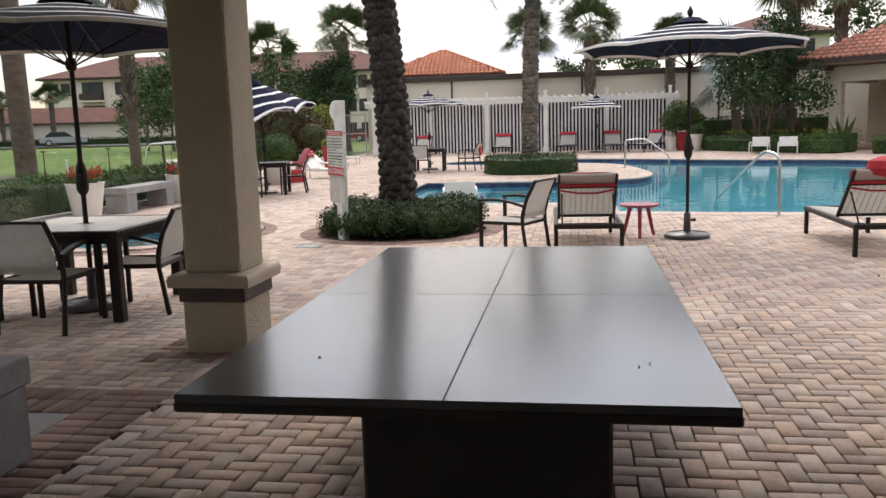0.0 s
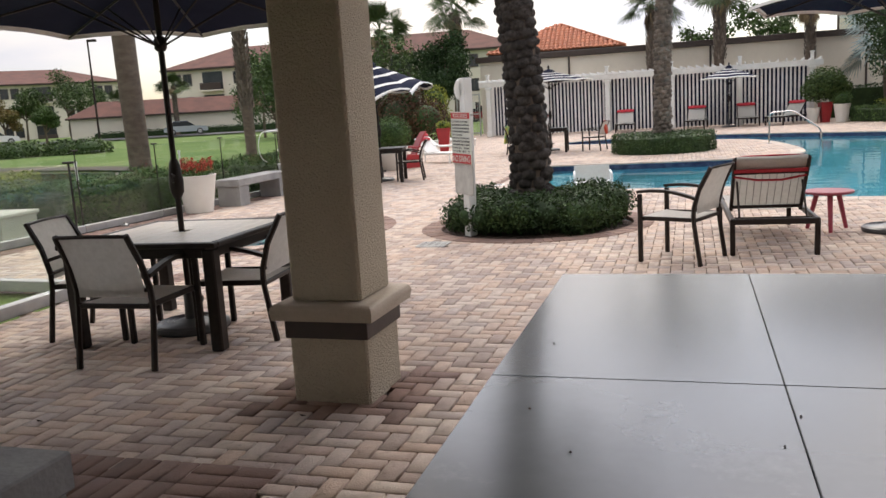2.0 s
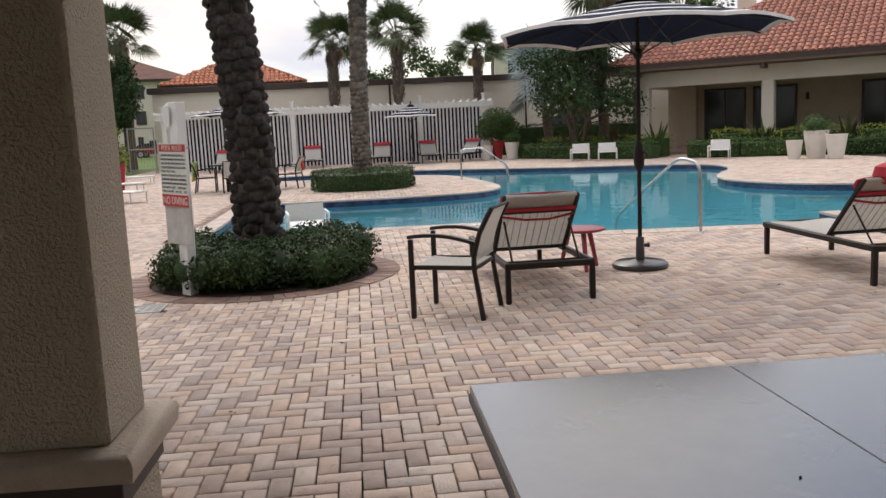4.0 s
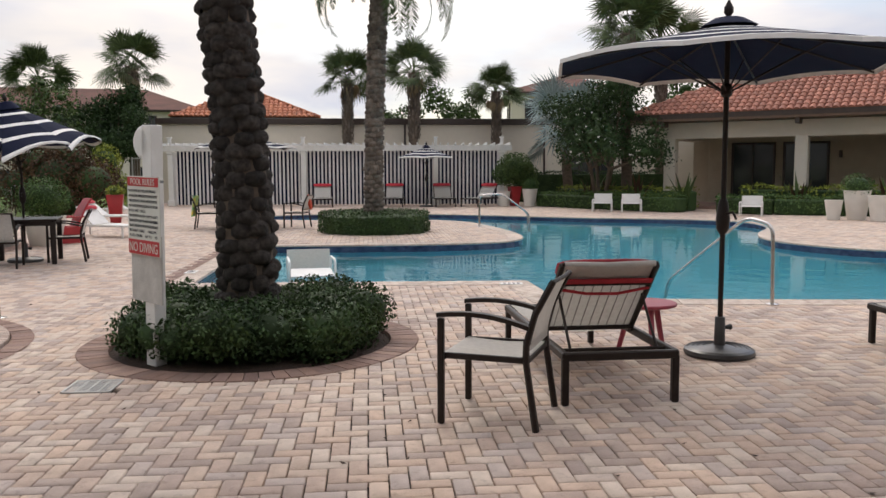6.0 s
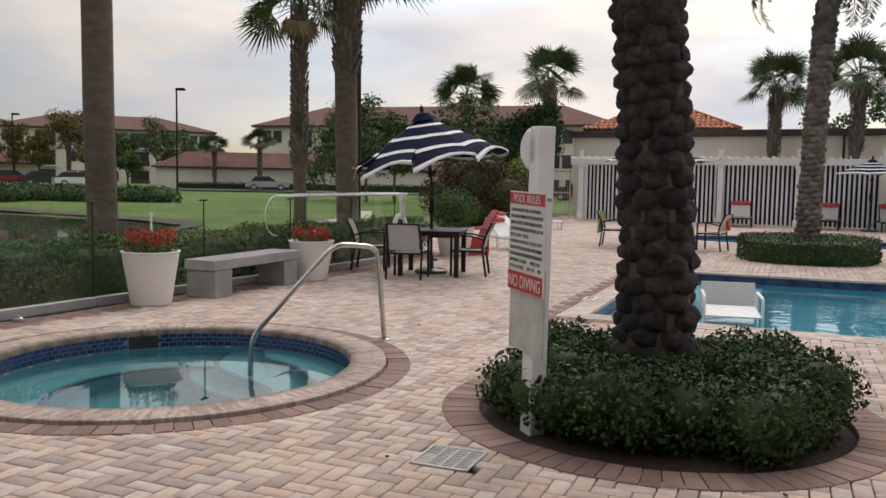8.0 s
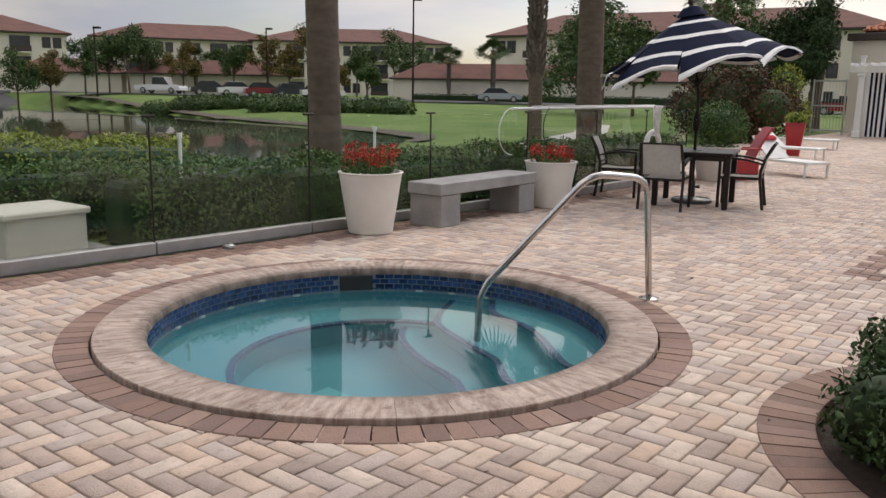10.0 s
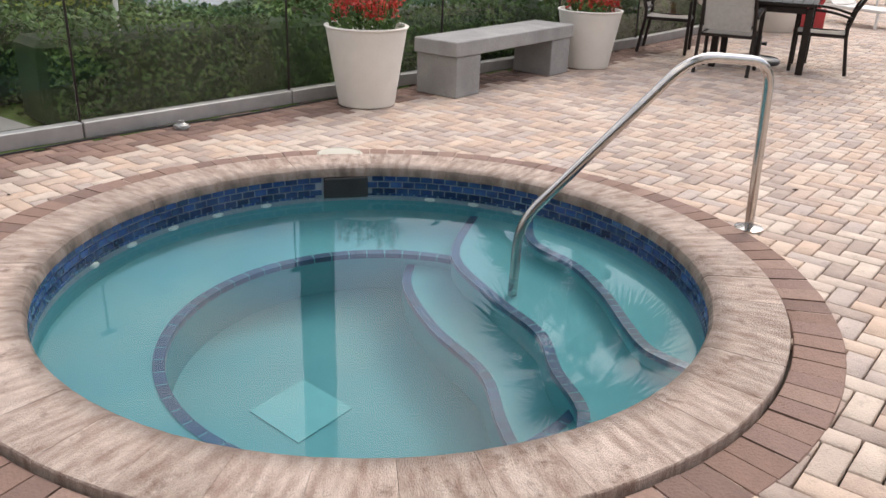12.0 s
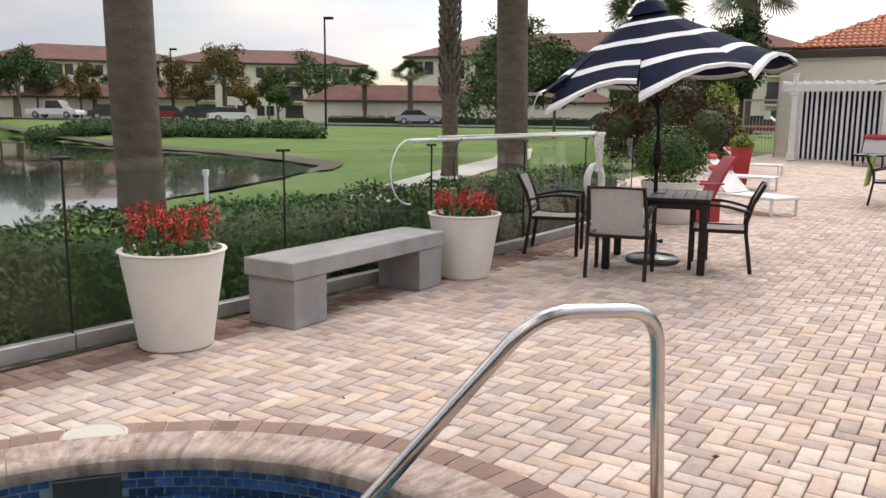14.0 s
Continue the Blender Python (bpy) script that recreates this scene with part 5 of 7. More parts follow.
def sun_lounger(frame_mat, sling, label, back=52, pillow=True):
    """Foot end towards +y, head at -y; standing on the origin."""
    u = thing("sun_lounger", label, "sun lounger", group="sun loungers")
    for x in (-1, 1):
        part("side_rail", Shape().box((x * 0.335, 0.0, 0.315), (0.042, 1.92, 0.055), None, 0.008), frame_mat, u)
        for y in (-0.94, 0.90):
            part("leg", Shape().box((x * 0.335, y, 0.155), (0.042, 0.05, 0.31), None, 0.007), frame_mat, u)
    for y in (-0.945, 0.945):
        part("end_rail", Shape().box((0, y, 0.315), (0.70, 0.042, 0.055), None, 0.008), frame_mat, u)
    s, n = Shape(), 8
    for j in range(n + 1):
        y = 0.93 - (0.93 + 0.18) * j / n
        s.v += [(-0.31, y, 0.345), (0, y, 0.345 - 0.018), (0.31, y, 0.345), (-0.31, y, 0.338), (0, y, 0.320), (0.31, y, 0.338)]
    s.f = [(6 * j + i, 6 * j + i + 6, 6 * j + i + 7, 6 * j + i + 1) for j in range(n) for i in (0, 1)] + [(6 * j + i + 1, 6 * j + i + 7, 6 * j + i + 6, 6 * j + i) for j in range(n) for i in (3, 4)]
    part("seat_sling", s, sling, u, "pale woven sling")
    hinge = Matrix.Translation((0, -0.18, 0.33)) @ pose(0, 0, 0, -back, 0, 0)
    for x in (-1, 1):
        part("back_rail", Shape().box((x * 0.30, -0.37, 0), (0.03, 0.76, 0.04), hinge, 0.006), frame_mat, u)
    part("top_fold", Shape().tube([(-0.285, -0.755, 0.0), (0, -0.75, -0.006), (0.285, -0.755, 0.0)], 0.021, 10, hinge), sling, u, "pale sling folded over the top bar")
    for y, z, r in ((-0.755, 0.0, 0.014), (-0.06, -0.02, 0.016), (-0.56, -0.015, 0.012)):
        part("back_bar", Shape().tube([(-0.30, y, z), (0.30, y, z)], r, 8, hinge), frame_mat, u)
    part("cross_bar", Shape().tube([(-0.32, -0.80, 0.325), (0.32, -0.80, 0.325)], 0.012, 8), frame_mat, u)
    b = Shape()
    for j in range(7):
        y = -0.02 - 0.72 * j / 6
        b.v += [(-0.29, y, 0.012), (0, y, -0.012 * math.sin(math.pi * j / 6) + 0.008), (0.29, y, 0.012), (-0.29, y, 0.006), (0, y, -0.012 * math.sin(math.pi * j / 6) + 0.002), (0.29, y, 0.006)]
    b.f = [(6 * j + i, 6 * j + i + 6, 6 * j + i + 7, 6 * j + i + 1) for j in range(6) for i in (0, 1)] + [(6 * j + i + 1, 6 * j + i + 7, 6 * j + i + 6, 6 * j + i) for j in range(6) for i in (3, 4)]
    part("back_sling", Shape().add(b.v, b.f, hinge), sling, u, "pale striped sling")
    for x in (-1, 1):
        top = hinge @ Vector((x * 0.27, -0.45, -0.02))
        part("prop", Shape().tube([top, (x * 0.27, -0.80, 0.33)], 0.009, 6), frame_mat, u)
    if pillow:
        p = Shape()
        n, k = 12, 10
        for j in range(n + 1):
            x = -0.31 + 0.62 * j / n
            w = 1 - 0.35 * abs(-1 + 2 * j / n) ** 6
            for i in range(k):
                a = 2 * math.pi * i / k
                p.v.append(tuple(hinge @ Vector((x, -0.655 + 0.085 * math.cos(a) * w, 0.050 + 0.030 * math.sin(a) * w))))
        p.f = [(j * k + i, j * k + (i + 1) % k, (j + 1) * k + (i + 1) % k, (j + 1) * k + i) for j in range(n) for i in range(k)] + [tuple(range(k))[::-1], tuple(n * k + i for i in range(k))]
        pw = part("headrest", p, M_RED, u, "red padded headrest")
        st = Shape()
        st.box((0, -0.600, -0.022), (0.60, 0.045, 0.012), hinge, 0.004)
        part("sleeve", st, M_RED, pw, "red cloth band across the back")
        part("strap", Shape().tube([hinge @ Vector((-0.30, -0.52, -0.02)), hinge @ Vector((-0.1, -0.475, -0.03)), hinge @ Vector((0.1, -0.47, -0.03)), hinge @ Vector((0.30, -0.52, -0.02))], 0.011, 6), M_RED, pw)
        for q in range(9):
            part("sling_rib", Shape().box((-0.24 + 0.06 * q, -0.30, -0.010), (0.006, 0.48, 0.004), hinge, 0.001), M_SLINGRIB, u, "grey woven stripe")
    return u


lounger = sun_lounger(M_FRAME, M_SLING, "dark bronze sun lounger with pale sling, raised back and red headrest", 46)
lounger.matrix_basis = pose(0.48, 8.12, 0, 0, 0, 1.5) @ Matrix.Diagonal((1.08, 1, 1, 1))
lounger_b = copy_thing(lounger, pose(3.58, 7.87, 0, 0, 0, 0))
CABANA_LOUNGERS = [(-7.0, 38.0, 178), (-3.05, 38.0, 183), (0.02, 37.9, 175), (2.15, 37.7, 181), (3.75, 37.2, 140)]
for lx, ly, a in CABANA_LOUNGERS:
    copy_thing(lounger, pose(lx, ly, 0, 0, 0, a) @ Matrix.Diagonal((1.15, 1.05, 1.1, 1)))
white_lounger = sun_lounger(M_WHITE, M_WHITECLOTH, "white framed sun lounger with a raised back beside the deck", 40)
white_lounger.matrix_basis = pose(-7.2, 22.0, 0, 0, 0, -118) @ Matrix.Diagonal((0.85, 0.85, 0.85, 1))
copy_thing(white_lounger, pose(-8.4, 26.3, 0, 0, 0, -95))
copy_thing(white_lounger, pose(-9.2, 31.0, 0, 0, 0, -88))


def low_stool():
    s = thing("side_stool", "round dusty-red side stool with three splayed legs", "stool", pose(1.16, 8.62, 0))
    part("seat", Shape().lathe([(0.0, 0.385), (0.22, 0.385), (0.245, 0.395), (0.25, 0.408), (0.243, 0.418), (0.0, 0.42)], 28), M_PINKTABLE, s)
    for k in range(3):
        a = 2 * math.pi * k / 3 + 0.5
        part("leg", Shape().tube([(0.12 * math.cos(a), 0.12 * math.sin(a), 0.388), (0.22 * math.cos(a), 0.22 * math.sin(a), 0.0)], [0.028, 0.02], 8), M_PINKTABLE, s)


low_stool()


def bench(at, label):
    b = thing("concrete_bench", label, "bench", at, "concrete benches")
    part("seat", Shape().box((0, 0, 0.42), (0.47, 1.92, 0.13), None, 0.008), M_CONCRETE, b)
    for y in (-1, 1):
        part("leg", Shape().box((0, y * 0.76, 0.176), (0.445, 0.34, 0.352), None, 0.006), M_CONCRETE, b)
    return b


bench(pose(-8.20, 13.24, 0, 0, 0, 1.0) @ Matrix.Diagonal((1.0, 1.04, 1, 1)), "grey concrete slab bench between two white planters")
bench(pose(-2.38, 0.32, 0, 0, 0, 0), "grey concrete slab bench under the porch edge")


def handrail(at, pts, r, label, plates, extra=()):
    h = thing("handrail", label, "handrail", at)
    part("rail", Shape().tube(pts, r, 12), M_STEEL, h)
    for p in plates:
        part("flange", Shape().lathe([(0.075, 0), (0.075, 0.008), (0.05, 0.014), (r, 0.02)], 20, Matrix.Translation(p)), M_STEEL, h)
    return h


def bent(pts, steps=5, r=0.12):
    """Rounds the corners of an open line."""
    out = [Vector(pts[0])]
    for a, b, c in zip(pts, pts[1:], pts[2:]):
        a, b, c = Vector(a), Vector(b), Vector(c)
        p, q = b + (a - b).normalized() * r, b + (c - b).normalized() * r
        out += [(p * (1 - t) + b * t) * (1 - t) + (b * (1 - t) + q * t) * t for t in [i / steps for i in range(steps + 1)]]
    return out + [Vector(pts[-1])]


handrail(None, bent([(-4.871, 10.863, 0.0), (-4.835, 10.63, 0.905), (-5.06, 10.24, 0.945), (-5.60, 9.75, 0.14), (-5.61, 9.74, -0.62)], 6, 0.13), 0.024, "stainless steel grab rail stepping down into the spa", [(-4.871, 10.863, 0.0)])
handrail(None, bent([(3.37, 10.83, 0.0), (3.37, 10.87, 0.88), (3.22, 11.2, 0.95), (2.67, 12.15, 0.1), (2.62, 12.3, -0.7)], 6, 0.13), 0.022, "stainless steel handrail into the swimming pool", [(3.37, 10.83, 0.0)])
for dx in (0.0, 0.5):
    handrail(None, bent([(1.88 + dx * 0.1, 24.0 + dx, 0.0), (1.88 + dx * 0.1, 24.0 + dx, 0.85), (2.5 + dx * 0.1, 23.95 + dx, 0.88), (3.2 + dx * 0.1, 23.9 + dx, 0.35), (3.25 + dx * 0.1, 23.9 + dx, -0.6)], 5, 0.12), 0.02, "stainless steel pool ladder rail by the palm island", [(1.88 + dx * 0.1, 24.0 + dx, 0.0)])


def planter(at, r0, r1, h, mat, label, group=""):
    p = thing("planter", label, "planter", at, group)
    part("pot", Shape().lathe([(r0 - 0.01, 0), (r0, 0.01), (r1 - 0.015, h - 0.02), (r1, h - 0.008), (r1 - 0.004, h), (r1 - 0.03, h), (r1 - 0.04, h - 0.05)], 40), mat, p)
    part("soil", Shape().lathe([(0, h - 0.06), (r1 - 0.036, h - 0.055)], 24), M_MULCH, p)
    return p


def flowers(at, r, h, seed):
    rng = np.random.default_rng(seed)
    f = thing("flower", "red salvia flowers with green leaves growing in the planter", "flowers", at)
    n = 420
    a, q = rng.uniform(0, 2 * np.pi, n), np.sqrt(rng.uniform(0, 1, n)) * r
    pts = np.stack([q * np.cos(a), q * np.sin(a), rng.uniform(0.0, h * 0.6, n) * (1 - 0.3 * (q / r) ** 2)], 1)
    part("leaves", leaf_cloud(pts, np.tile((0, 0, 1), (n, 1)), 0.06, rng, 1.2), M_LEAF, f, smooth=0)
    st, pet = Shape(), []
    for i in range(44):
        a, q = rng.uniform(0, 2 * np.pi), math.sqrt(rng.uniform(0, 1)) * r
        z = rng.uniform(0.65, 1.15) * h
        lean = rng.uniform(0.8, 1.25)
        p0, p1 = (q * math.cos(a) * 0.7, q * math.sin(a) * 0.7, 0.0), (q * math.cos(a) * lean, q * math.sin(a) * lean, z)
        st.tube([p0, p1], 0.004, 4)
        for j in range(26):
            k = rng.uniform(0.0, 0.14)
            pet.append((p1[0] + rng.normal(0, 0.014), p1[1] + rng.normal(0, 0.014), p1[2] - k))
    part("stem_mass", st, M_LEAF, f)
    part("petals", leaf_cloud(pet, np.tile((0, 0, 1), (len(pet), 1)), 0.032, rng, 1.5, 0.7), M_PETAL, f, "bright red petals", smooth=0)


planter(pose(-8.36, 11.58, 0), 0.235, 0.345, 0.64, M_POT, "tall round matte white planter by the glass fence", "white flower planters")
planter(pose(-8.05, 14.68, 0), 0.24, 0.35, 0.60, M_POT, "round matte white planter beside the concrete bench", "white flower planters")
flowers(pose(-8.36, 11.58, 0.58), 0.30, 0.33, 3)
flowers(pose(-8.05, 14.68, 0.54), 0.28, 0.26, 5)


# ---- the pool rules sign ----
def words(text, size, mat, name, parent, at, spread=1.0):
    cu = bpy.data.curves.new(name, "FONT")
    cu.body, cu.size, cu.align_x, cu.extrude = text, size, "CENTER", 0.0008
    cu.space_character = spread
    tmp = bpy.data.objects.new("text", cu)
    me = bpy.data.meshes.new_from_object(tmp)
    bpy.data.objects.remove(tmp)
    me.materials.clear()
    me.materials.append(mat)
    return part(name, me, mat, parent, "", at)


def rules_sign():
    s = thing("rules_sign", "weathered white post with a red and white pool rules board", "sign", pose(-2.785, 8.60, 0, 0, 1.5, -46))
    part("post", Shape().box((0, 0.06, 0.90), (0.135, 0.10, 1.88), None, 0.006), M_WHITE, s, "white painted post")
    part("backing_board", Shape().box((-0.01, 0.0, 0.75), (0.43, 0.018, 0.52), None, 0.003), M_WEATHERED, s, "weathered pale backing board")
    part("reel", Shape().lathe([(0.0, 0.05), (0.10, 0.05), (0.125, 0.03), (0.125, -0.03), (0.10, -0.05), (0.0, -0.05)], 28, Matrix.Translation((-0.09, 0.06, 1.71)) @ pose(0, 0, 0, 90, 0, 0)), M_WHITE, s, "round white reel on the post")
    b = part("sign_panel", Shape().box((0, -0.022, 1.06), (0.46, 0.008, 0.60), None, 0.002), M_SIGN, s, "white panel with dark rules text", Matrix.Translation((0, 0, 0.095)))
    part("header", Shape().box((0, -0.0285, 1.318), (0.44, 0.004, 0.068), None, 0.001), M_SIGNRED, b, "red header strip")
    part("footer", Shape().box((0, -0.0285, 0.820), (0.44, 0.004, 0.112), None, 0.001), M_SIGNRED, b, "red footer strip")
    at = pose(0, -0.0315, 0, 90, 0, 0)
    words("POOL RULES", 0.066, M_SIGN, "header_text", b, Matrix.Translation((0, -0.0315, 1.296)) @ pose(0, 0, 0, 90, 0, 0) @ Matrix.Diagonal((0.92, 1, 1, 1)))
    words("NO DIVING", 0.104, M_SIGN, "footer_text", b, Matrix.Translation((0, -0.0315, 0.784)) @ pose(0, 0, 0, 90, 0, 0) @ Matrix.Diagonal((0.76, 1, 1, 1)))
    lines = ("SHOWER BEFORE ENTERING", "NO GLASS OR ANIMALS IN THE FENCED POOL", "AREA OR 50 FEET FROM UNFENCED POOL", "NO FOOD OR BEVERAGES IN POOL OR ON", "POOL WET DECK", "MAXIMUM WATER TEMP IS 104°F", "DO NOT USE THE POOL IF YOU ARE ILL WITH DIARRHEA", "DO NOT SWALLOW THE WATER IT IS RECIRCULATED", "BATHING LOAD      PERSONS", "POOL HOURS     AM TO     PM")
    for i, text in enumerate(lines):
        ob = words(text, 0.030, M_INK, "rule_line", b, None)
        w = max(v.co.x for v in ob.data.vertices) - min(v.co.x for v in ob.data.vertices)
        fit = min(1.0, 0.41 / w)
        ob.matrix_basis = Matrix.Translation((-0.205 + w * fit / 2, -0.0275, 1.238 - i * 0.038)) @ pose(0, 0, 0, 90, 0, 0) @ Matrix.Diagonal((fit, 1, 1, 1))
    part("bracket", Shape().box((0.0, 0.005, 1.42), (0.47, 0.012, 0.02), None, 0.002), M_ALU, s)


rules_sign()


def drain_grate():
    d = thing("drain_grate", "square pale metal drain grate set flush in the pavers", "drain", pose(-3.005, 7.955, 0.004, 0, 0, 0))
    fr = Shape()
    for k in range(4):
        fr.box((0, 0.158, 0), (0.33, 0.016, 0.012), pose(0, 0, 0, 0, 0, 90 * k), 0.002)
    part("frame", fr, M_ALU, d)
    for i in range(11):
        part("slat", Shape().box((0, -0.14 + 0.028 * i, 0), (0.30, 0.011, 0.003), None, 0.001), M_ALU, d)
    part("cross_bar", Shape().box((0, 0, -0.001), (0.012, 0.30, 0.008), None, 0.001).box((-0.075, 0, -0.001), (0.008, 0.30, 0.008), None, 0.001).box((0.075, 0, -0.001), (0.008, 0.30, 0.008), None, 0.001), M_ALU, d)
    # black plate close below the slats stands for the dark in the slots
    part("sump", Shape().box((0, 0, -0.02), (0.31, 0.31, 0.012), None, 0.001), M_BLACK, d)


drain_grate()


# ---- rescue pole and ring on the fence, cable, utility box ----
def fence_gear():
    p = thing("rescue_pole", "long white rescue pole with a wire hook along the fence top", "pole")
    part("pole", Shape().tube([(-8.62, 14.6, 1.26), (-8.20, 18.4, 1.28)], 0.02, 8), M_WHITE, p)
    part("inner_pole", Shape().tube([(-8.58, 15.0, 1.285), (-8.24, 18.2, 1.30)], 0.015, 8), M_ALU, p)
    for k, (y0, rr, drop) in enumerate(((14.6, 0.32, 0.62), (15.4, 0.2, 0.55))):
        x0 = -8.62 + (y0 - 14.6) * 0.11
        pts = [(x0, y0, 1.27)] + [(x0 + 0.02 * k, y0 - rr * math.sin(a), 1.27 - drop * (1 - math.cos(a)) / 2) for a in [math.pi * i / 14 for i in range(1, 15)]]
        part("hook", Shape().tube(pts, 0.008, 6), M_WHITE if k == 0 else M_BLACK, p)
    r = thing("life_ring", "white life ring with coiled rope hanging on the fence", "life ring", pose(-8.15, 18.0, 0.78, 90, 0, 85))
    ring = Shape()
    n, k = 28, 10
    ring.v = [((0.20 + 0.045 * math.cos(b)) * math.cos(a), (0.20 + 0.045 * math.cos(b)) * math.sin(a) - 0.10, 0.045 * math.sin(b)) for a in [2 * math.pi * i / n for i in range(n)] for b in [2 * math.pi * j / k for j in range(k)]]
    ring.f = [(i * k + j, ((i + 1) % n) * k + j, ((i + 1) % n) * k + (j + 1) % k, i * k + (j + 1) % k) for i in range(n) for j in range(k)]
    part("ring", ring, M_WHITE, r)
    rope = Shape()
    rng = random.Random(2)
    for q in range(11):
        rope.tube([(0.09 * math.sin(i * 0.9 + q) + rng.uniform(-0.02, 0.02), 0.52 - 0.06 * i, 0.05 + 0.03 * math.cos(i + q)) for i in range(9)], 0.012, 5)
    part("rope", rope, M_WHITECLOTH, r)
    c = Shape()
    pts = [(-9.06 + 0.082 * (y - 6.4) + 0.02 * math.sin(y * 3.1), y, 0.008) for y in np.arange(6.4, 12.0, 0.25)]
    c.tube(pts, 0.007, 5)
    whole("cable", c, M_BLACK, "thin dark cable lying along the fence kerb", "cable")
    v = Shape().lathe([(0.07, 0.0), (0.07, 0.03), (0.03, 0.05), (0.03, 0.07)], 14)
    v.tube([(0.1 * math.cos(a), 0.1 * math.sin(a) * 0.7, 0.02 + 0.01 * math.sin(3 * a)) for a in [2 * math.pi * i / 16 for i in range(17)]], 0.008, 5)
    whole("hose_bib", v, M_ALU, "small metal drain fitting with a loop of cable on the pavers", "fitting", pose(-8.68, 10.0, 0.003) @ Matrix.Diagonal((0.7, 0.7, 0.8, 1)))
    b = thing("utility_box", "beige utility cabinet with a sloped lid on a concrete pad", "utility box", pose(-9.72, 8.66, -0.05, 0, 0, 2))
    part("pad", Shape().box((0, 0, 0.04), (1.0, 1.1, 0.10), None, 0.01), M_PATH, b)
    part("cabinet", Shape().box((0, 0, 0.25), (0.62, 0.72, 0.34), None, 0.015), M_BOX, b)
    part("lid", Shape().box((0, 0, 0.44), (0.68, 0.78, 0.06), None, 0.02), M_BOX, b)
    for y in (10.1, 12.9, 7.4):
        whole("marker_pipe", Shape().tube([(-9.55, y, -0.05), (-9.55, y, 0.98)], 0.018, 8).tube([(-9.55, y, 0.98), (-9.55, y, 1.03)], 0.026, 8), M_WHITE, "slim white irrigation riser standing in the hedge", "pipe", None, "irrigation risers")


fence_gear()


# ---- far deck things ----
def small_chair(at):
    c = thing("patio_chair", "low white metal chair by the far pool edge", "chair", at @ Matrix.Diagonal((1.25, 1.1, 0.82, 1)), "white poolside chairs")
    for x in (-1, 1):
        part("side_frame", Shape().tube(bent([(x * 0.27, 0.28, 0), (x * 0.27, 0.28, 0.55), (x * 0.27, -0.28, 0.55), (x * 0.27, -0.32, 0.0)], 3, 0.05), 0.016, 6), M_WHITE, c)
    part("seat", Shape().box((0, 0.0, 0.38), (0.52, 0.50, 0.02), None, 0.006), M_WHITECLOTH, c)
    part("backrest", Shape().box((0, -0.30, 0.62), (0.52, 0.02, 0.42), pose(0, 0, 0, 6, 0, 0), 0.006), M_WHITECLOTH, c)


for x, y, a in ((7.5, 31.85, 160), (8.42, 31.3, 165), (11.45, 28.2, 150)):
    small_chair(pose(x, y, 0, 0, 0, a))


def ledge_chair():
    c = thing("ledge_chair", "white chair standing in the shallow pool ledge", "chair", pose(-1.95, 14.5, -0.30, 0, 0, 8) @ Matrix.Diagonal((1, 1, 0.8, 1)))
    for x in (-1, 1):
        part("side_frame", Shape().tube(bent([(x * 0.33, 0.36, 0), (x * 0.33, 0.34, 0.62), (x * 0.33, -0.30, 0.62), (x * 0.33, -0.36, 0.0)], 3, 0.06), 0.02, 6), M_WHITE, c)
    part("seat", Shape().box((0, 0.0, 0.36), (0.64, 0.74, 0.025), pose(0, 0, 0, 3, 0, 0), 0.006), M_WHITECLOTH, c)
    part("backrest", Shape().box((0, 0.42, 0.62), (0.66, 0.025, 0.40), pose(0, 0, 0, -10, 0, 0), 0.008), M_SLING, c)
    fixed("ledge", Shape().box((-2.55, 15.9, -0.78), (1.75, 5.1, 0.95), None, 0.02), M_PLASTER, "shallow aqua sun ledge in the pool")


ledge_chair()


def red_chair(at):
    """A tall-backed red deck chair: curved back slab, seat, side boards."""
    c = thing("deck_chair", "tall-backed red plastic deck chair behind the dining table", "chair", at, "red deck chairs")
    b = Shape()
    prof = [(0.10, 0.30), (0.02, 0.50), (-0.10, 0.74), (-0.24, 0.94)]
    vs = [(x + d, y * (1 - 0.12 * (z > 0.9)), z) for x, z in prof for d in (0.0, -0.045) for y in (-0.20, 0.20)]
    b.add(vs, [f for i in range(3) for f in ((4 * i, 4 * i + 1, 4 * i + 5, 4 * i + 4), (4 * i + 3, 4 * i + 2, 4 * i + 6, 4 * i + 7), (4 * i + 2, 4 * i, 4 * i + 4, 4 * i + 6), (4 * i + 1, 4 * i + 3, 4 * i + 7, 4 * i + 5))] + [(0, 2, 3, 1), (12, 13, 15, 14)])
    part("backrest", b, M_REDPLASTIC, c, smooth=30)
    part("seat", Shape().box((0.34, 0, 0.33), (0.54, 0.42, 0.045), pose(0, 0, 0, 0, -4, 0), 0.012), M_REDPLASTIC, c)
    for y in (-0.22, 0.22):
        part("side_board", Shape().box((0.26, y, 0.18), (0.60, 0.035, 0.34), None, 0.012), M_REDPLASTIC, c)
        part("armrest", Shape().box((0.24, y, 0.56), (0.62, 0.09, 0.03), None, 0.012).box((0.48, y, 0.45), (0.05, 0.035, 0.22), None, 0.01), M_REDPLASTIC, c)


red_chair(pose(-7.3, 20.35, 0, 0, 0, -140))


def red_tub_chair(at):
    c = thing("red_planter", "tall glossy red tapered planter on the deck", "planter", at, "red planters")
    part("pot", Shape().lathe([(0.20, 0), (0.33, 0.80), (0.34, 0.84), (0.30, 0.84), (0.29, 0.78)], 4, pose(0, 0, 0, 0, 0, 45)), M_REDPLASTIC, c)
    part("soil", Shape().lathe([(0, 0.78), (0.28, 0.78)], 12), M_MULCH, c)


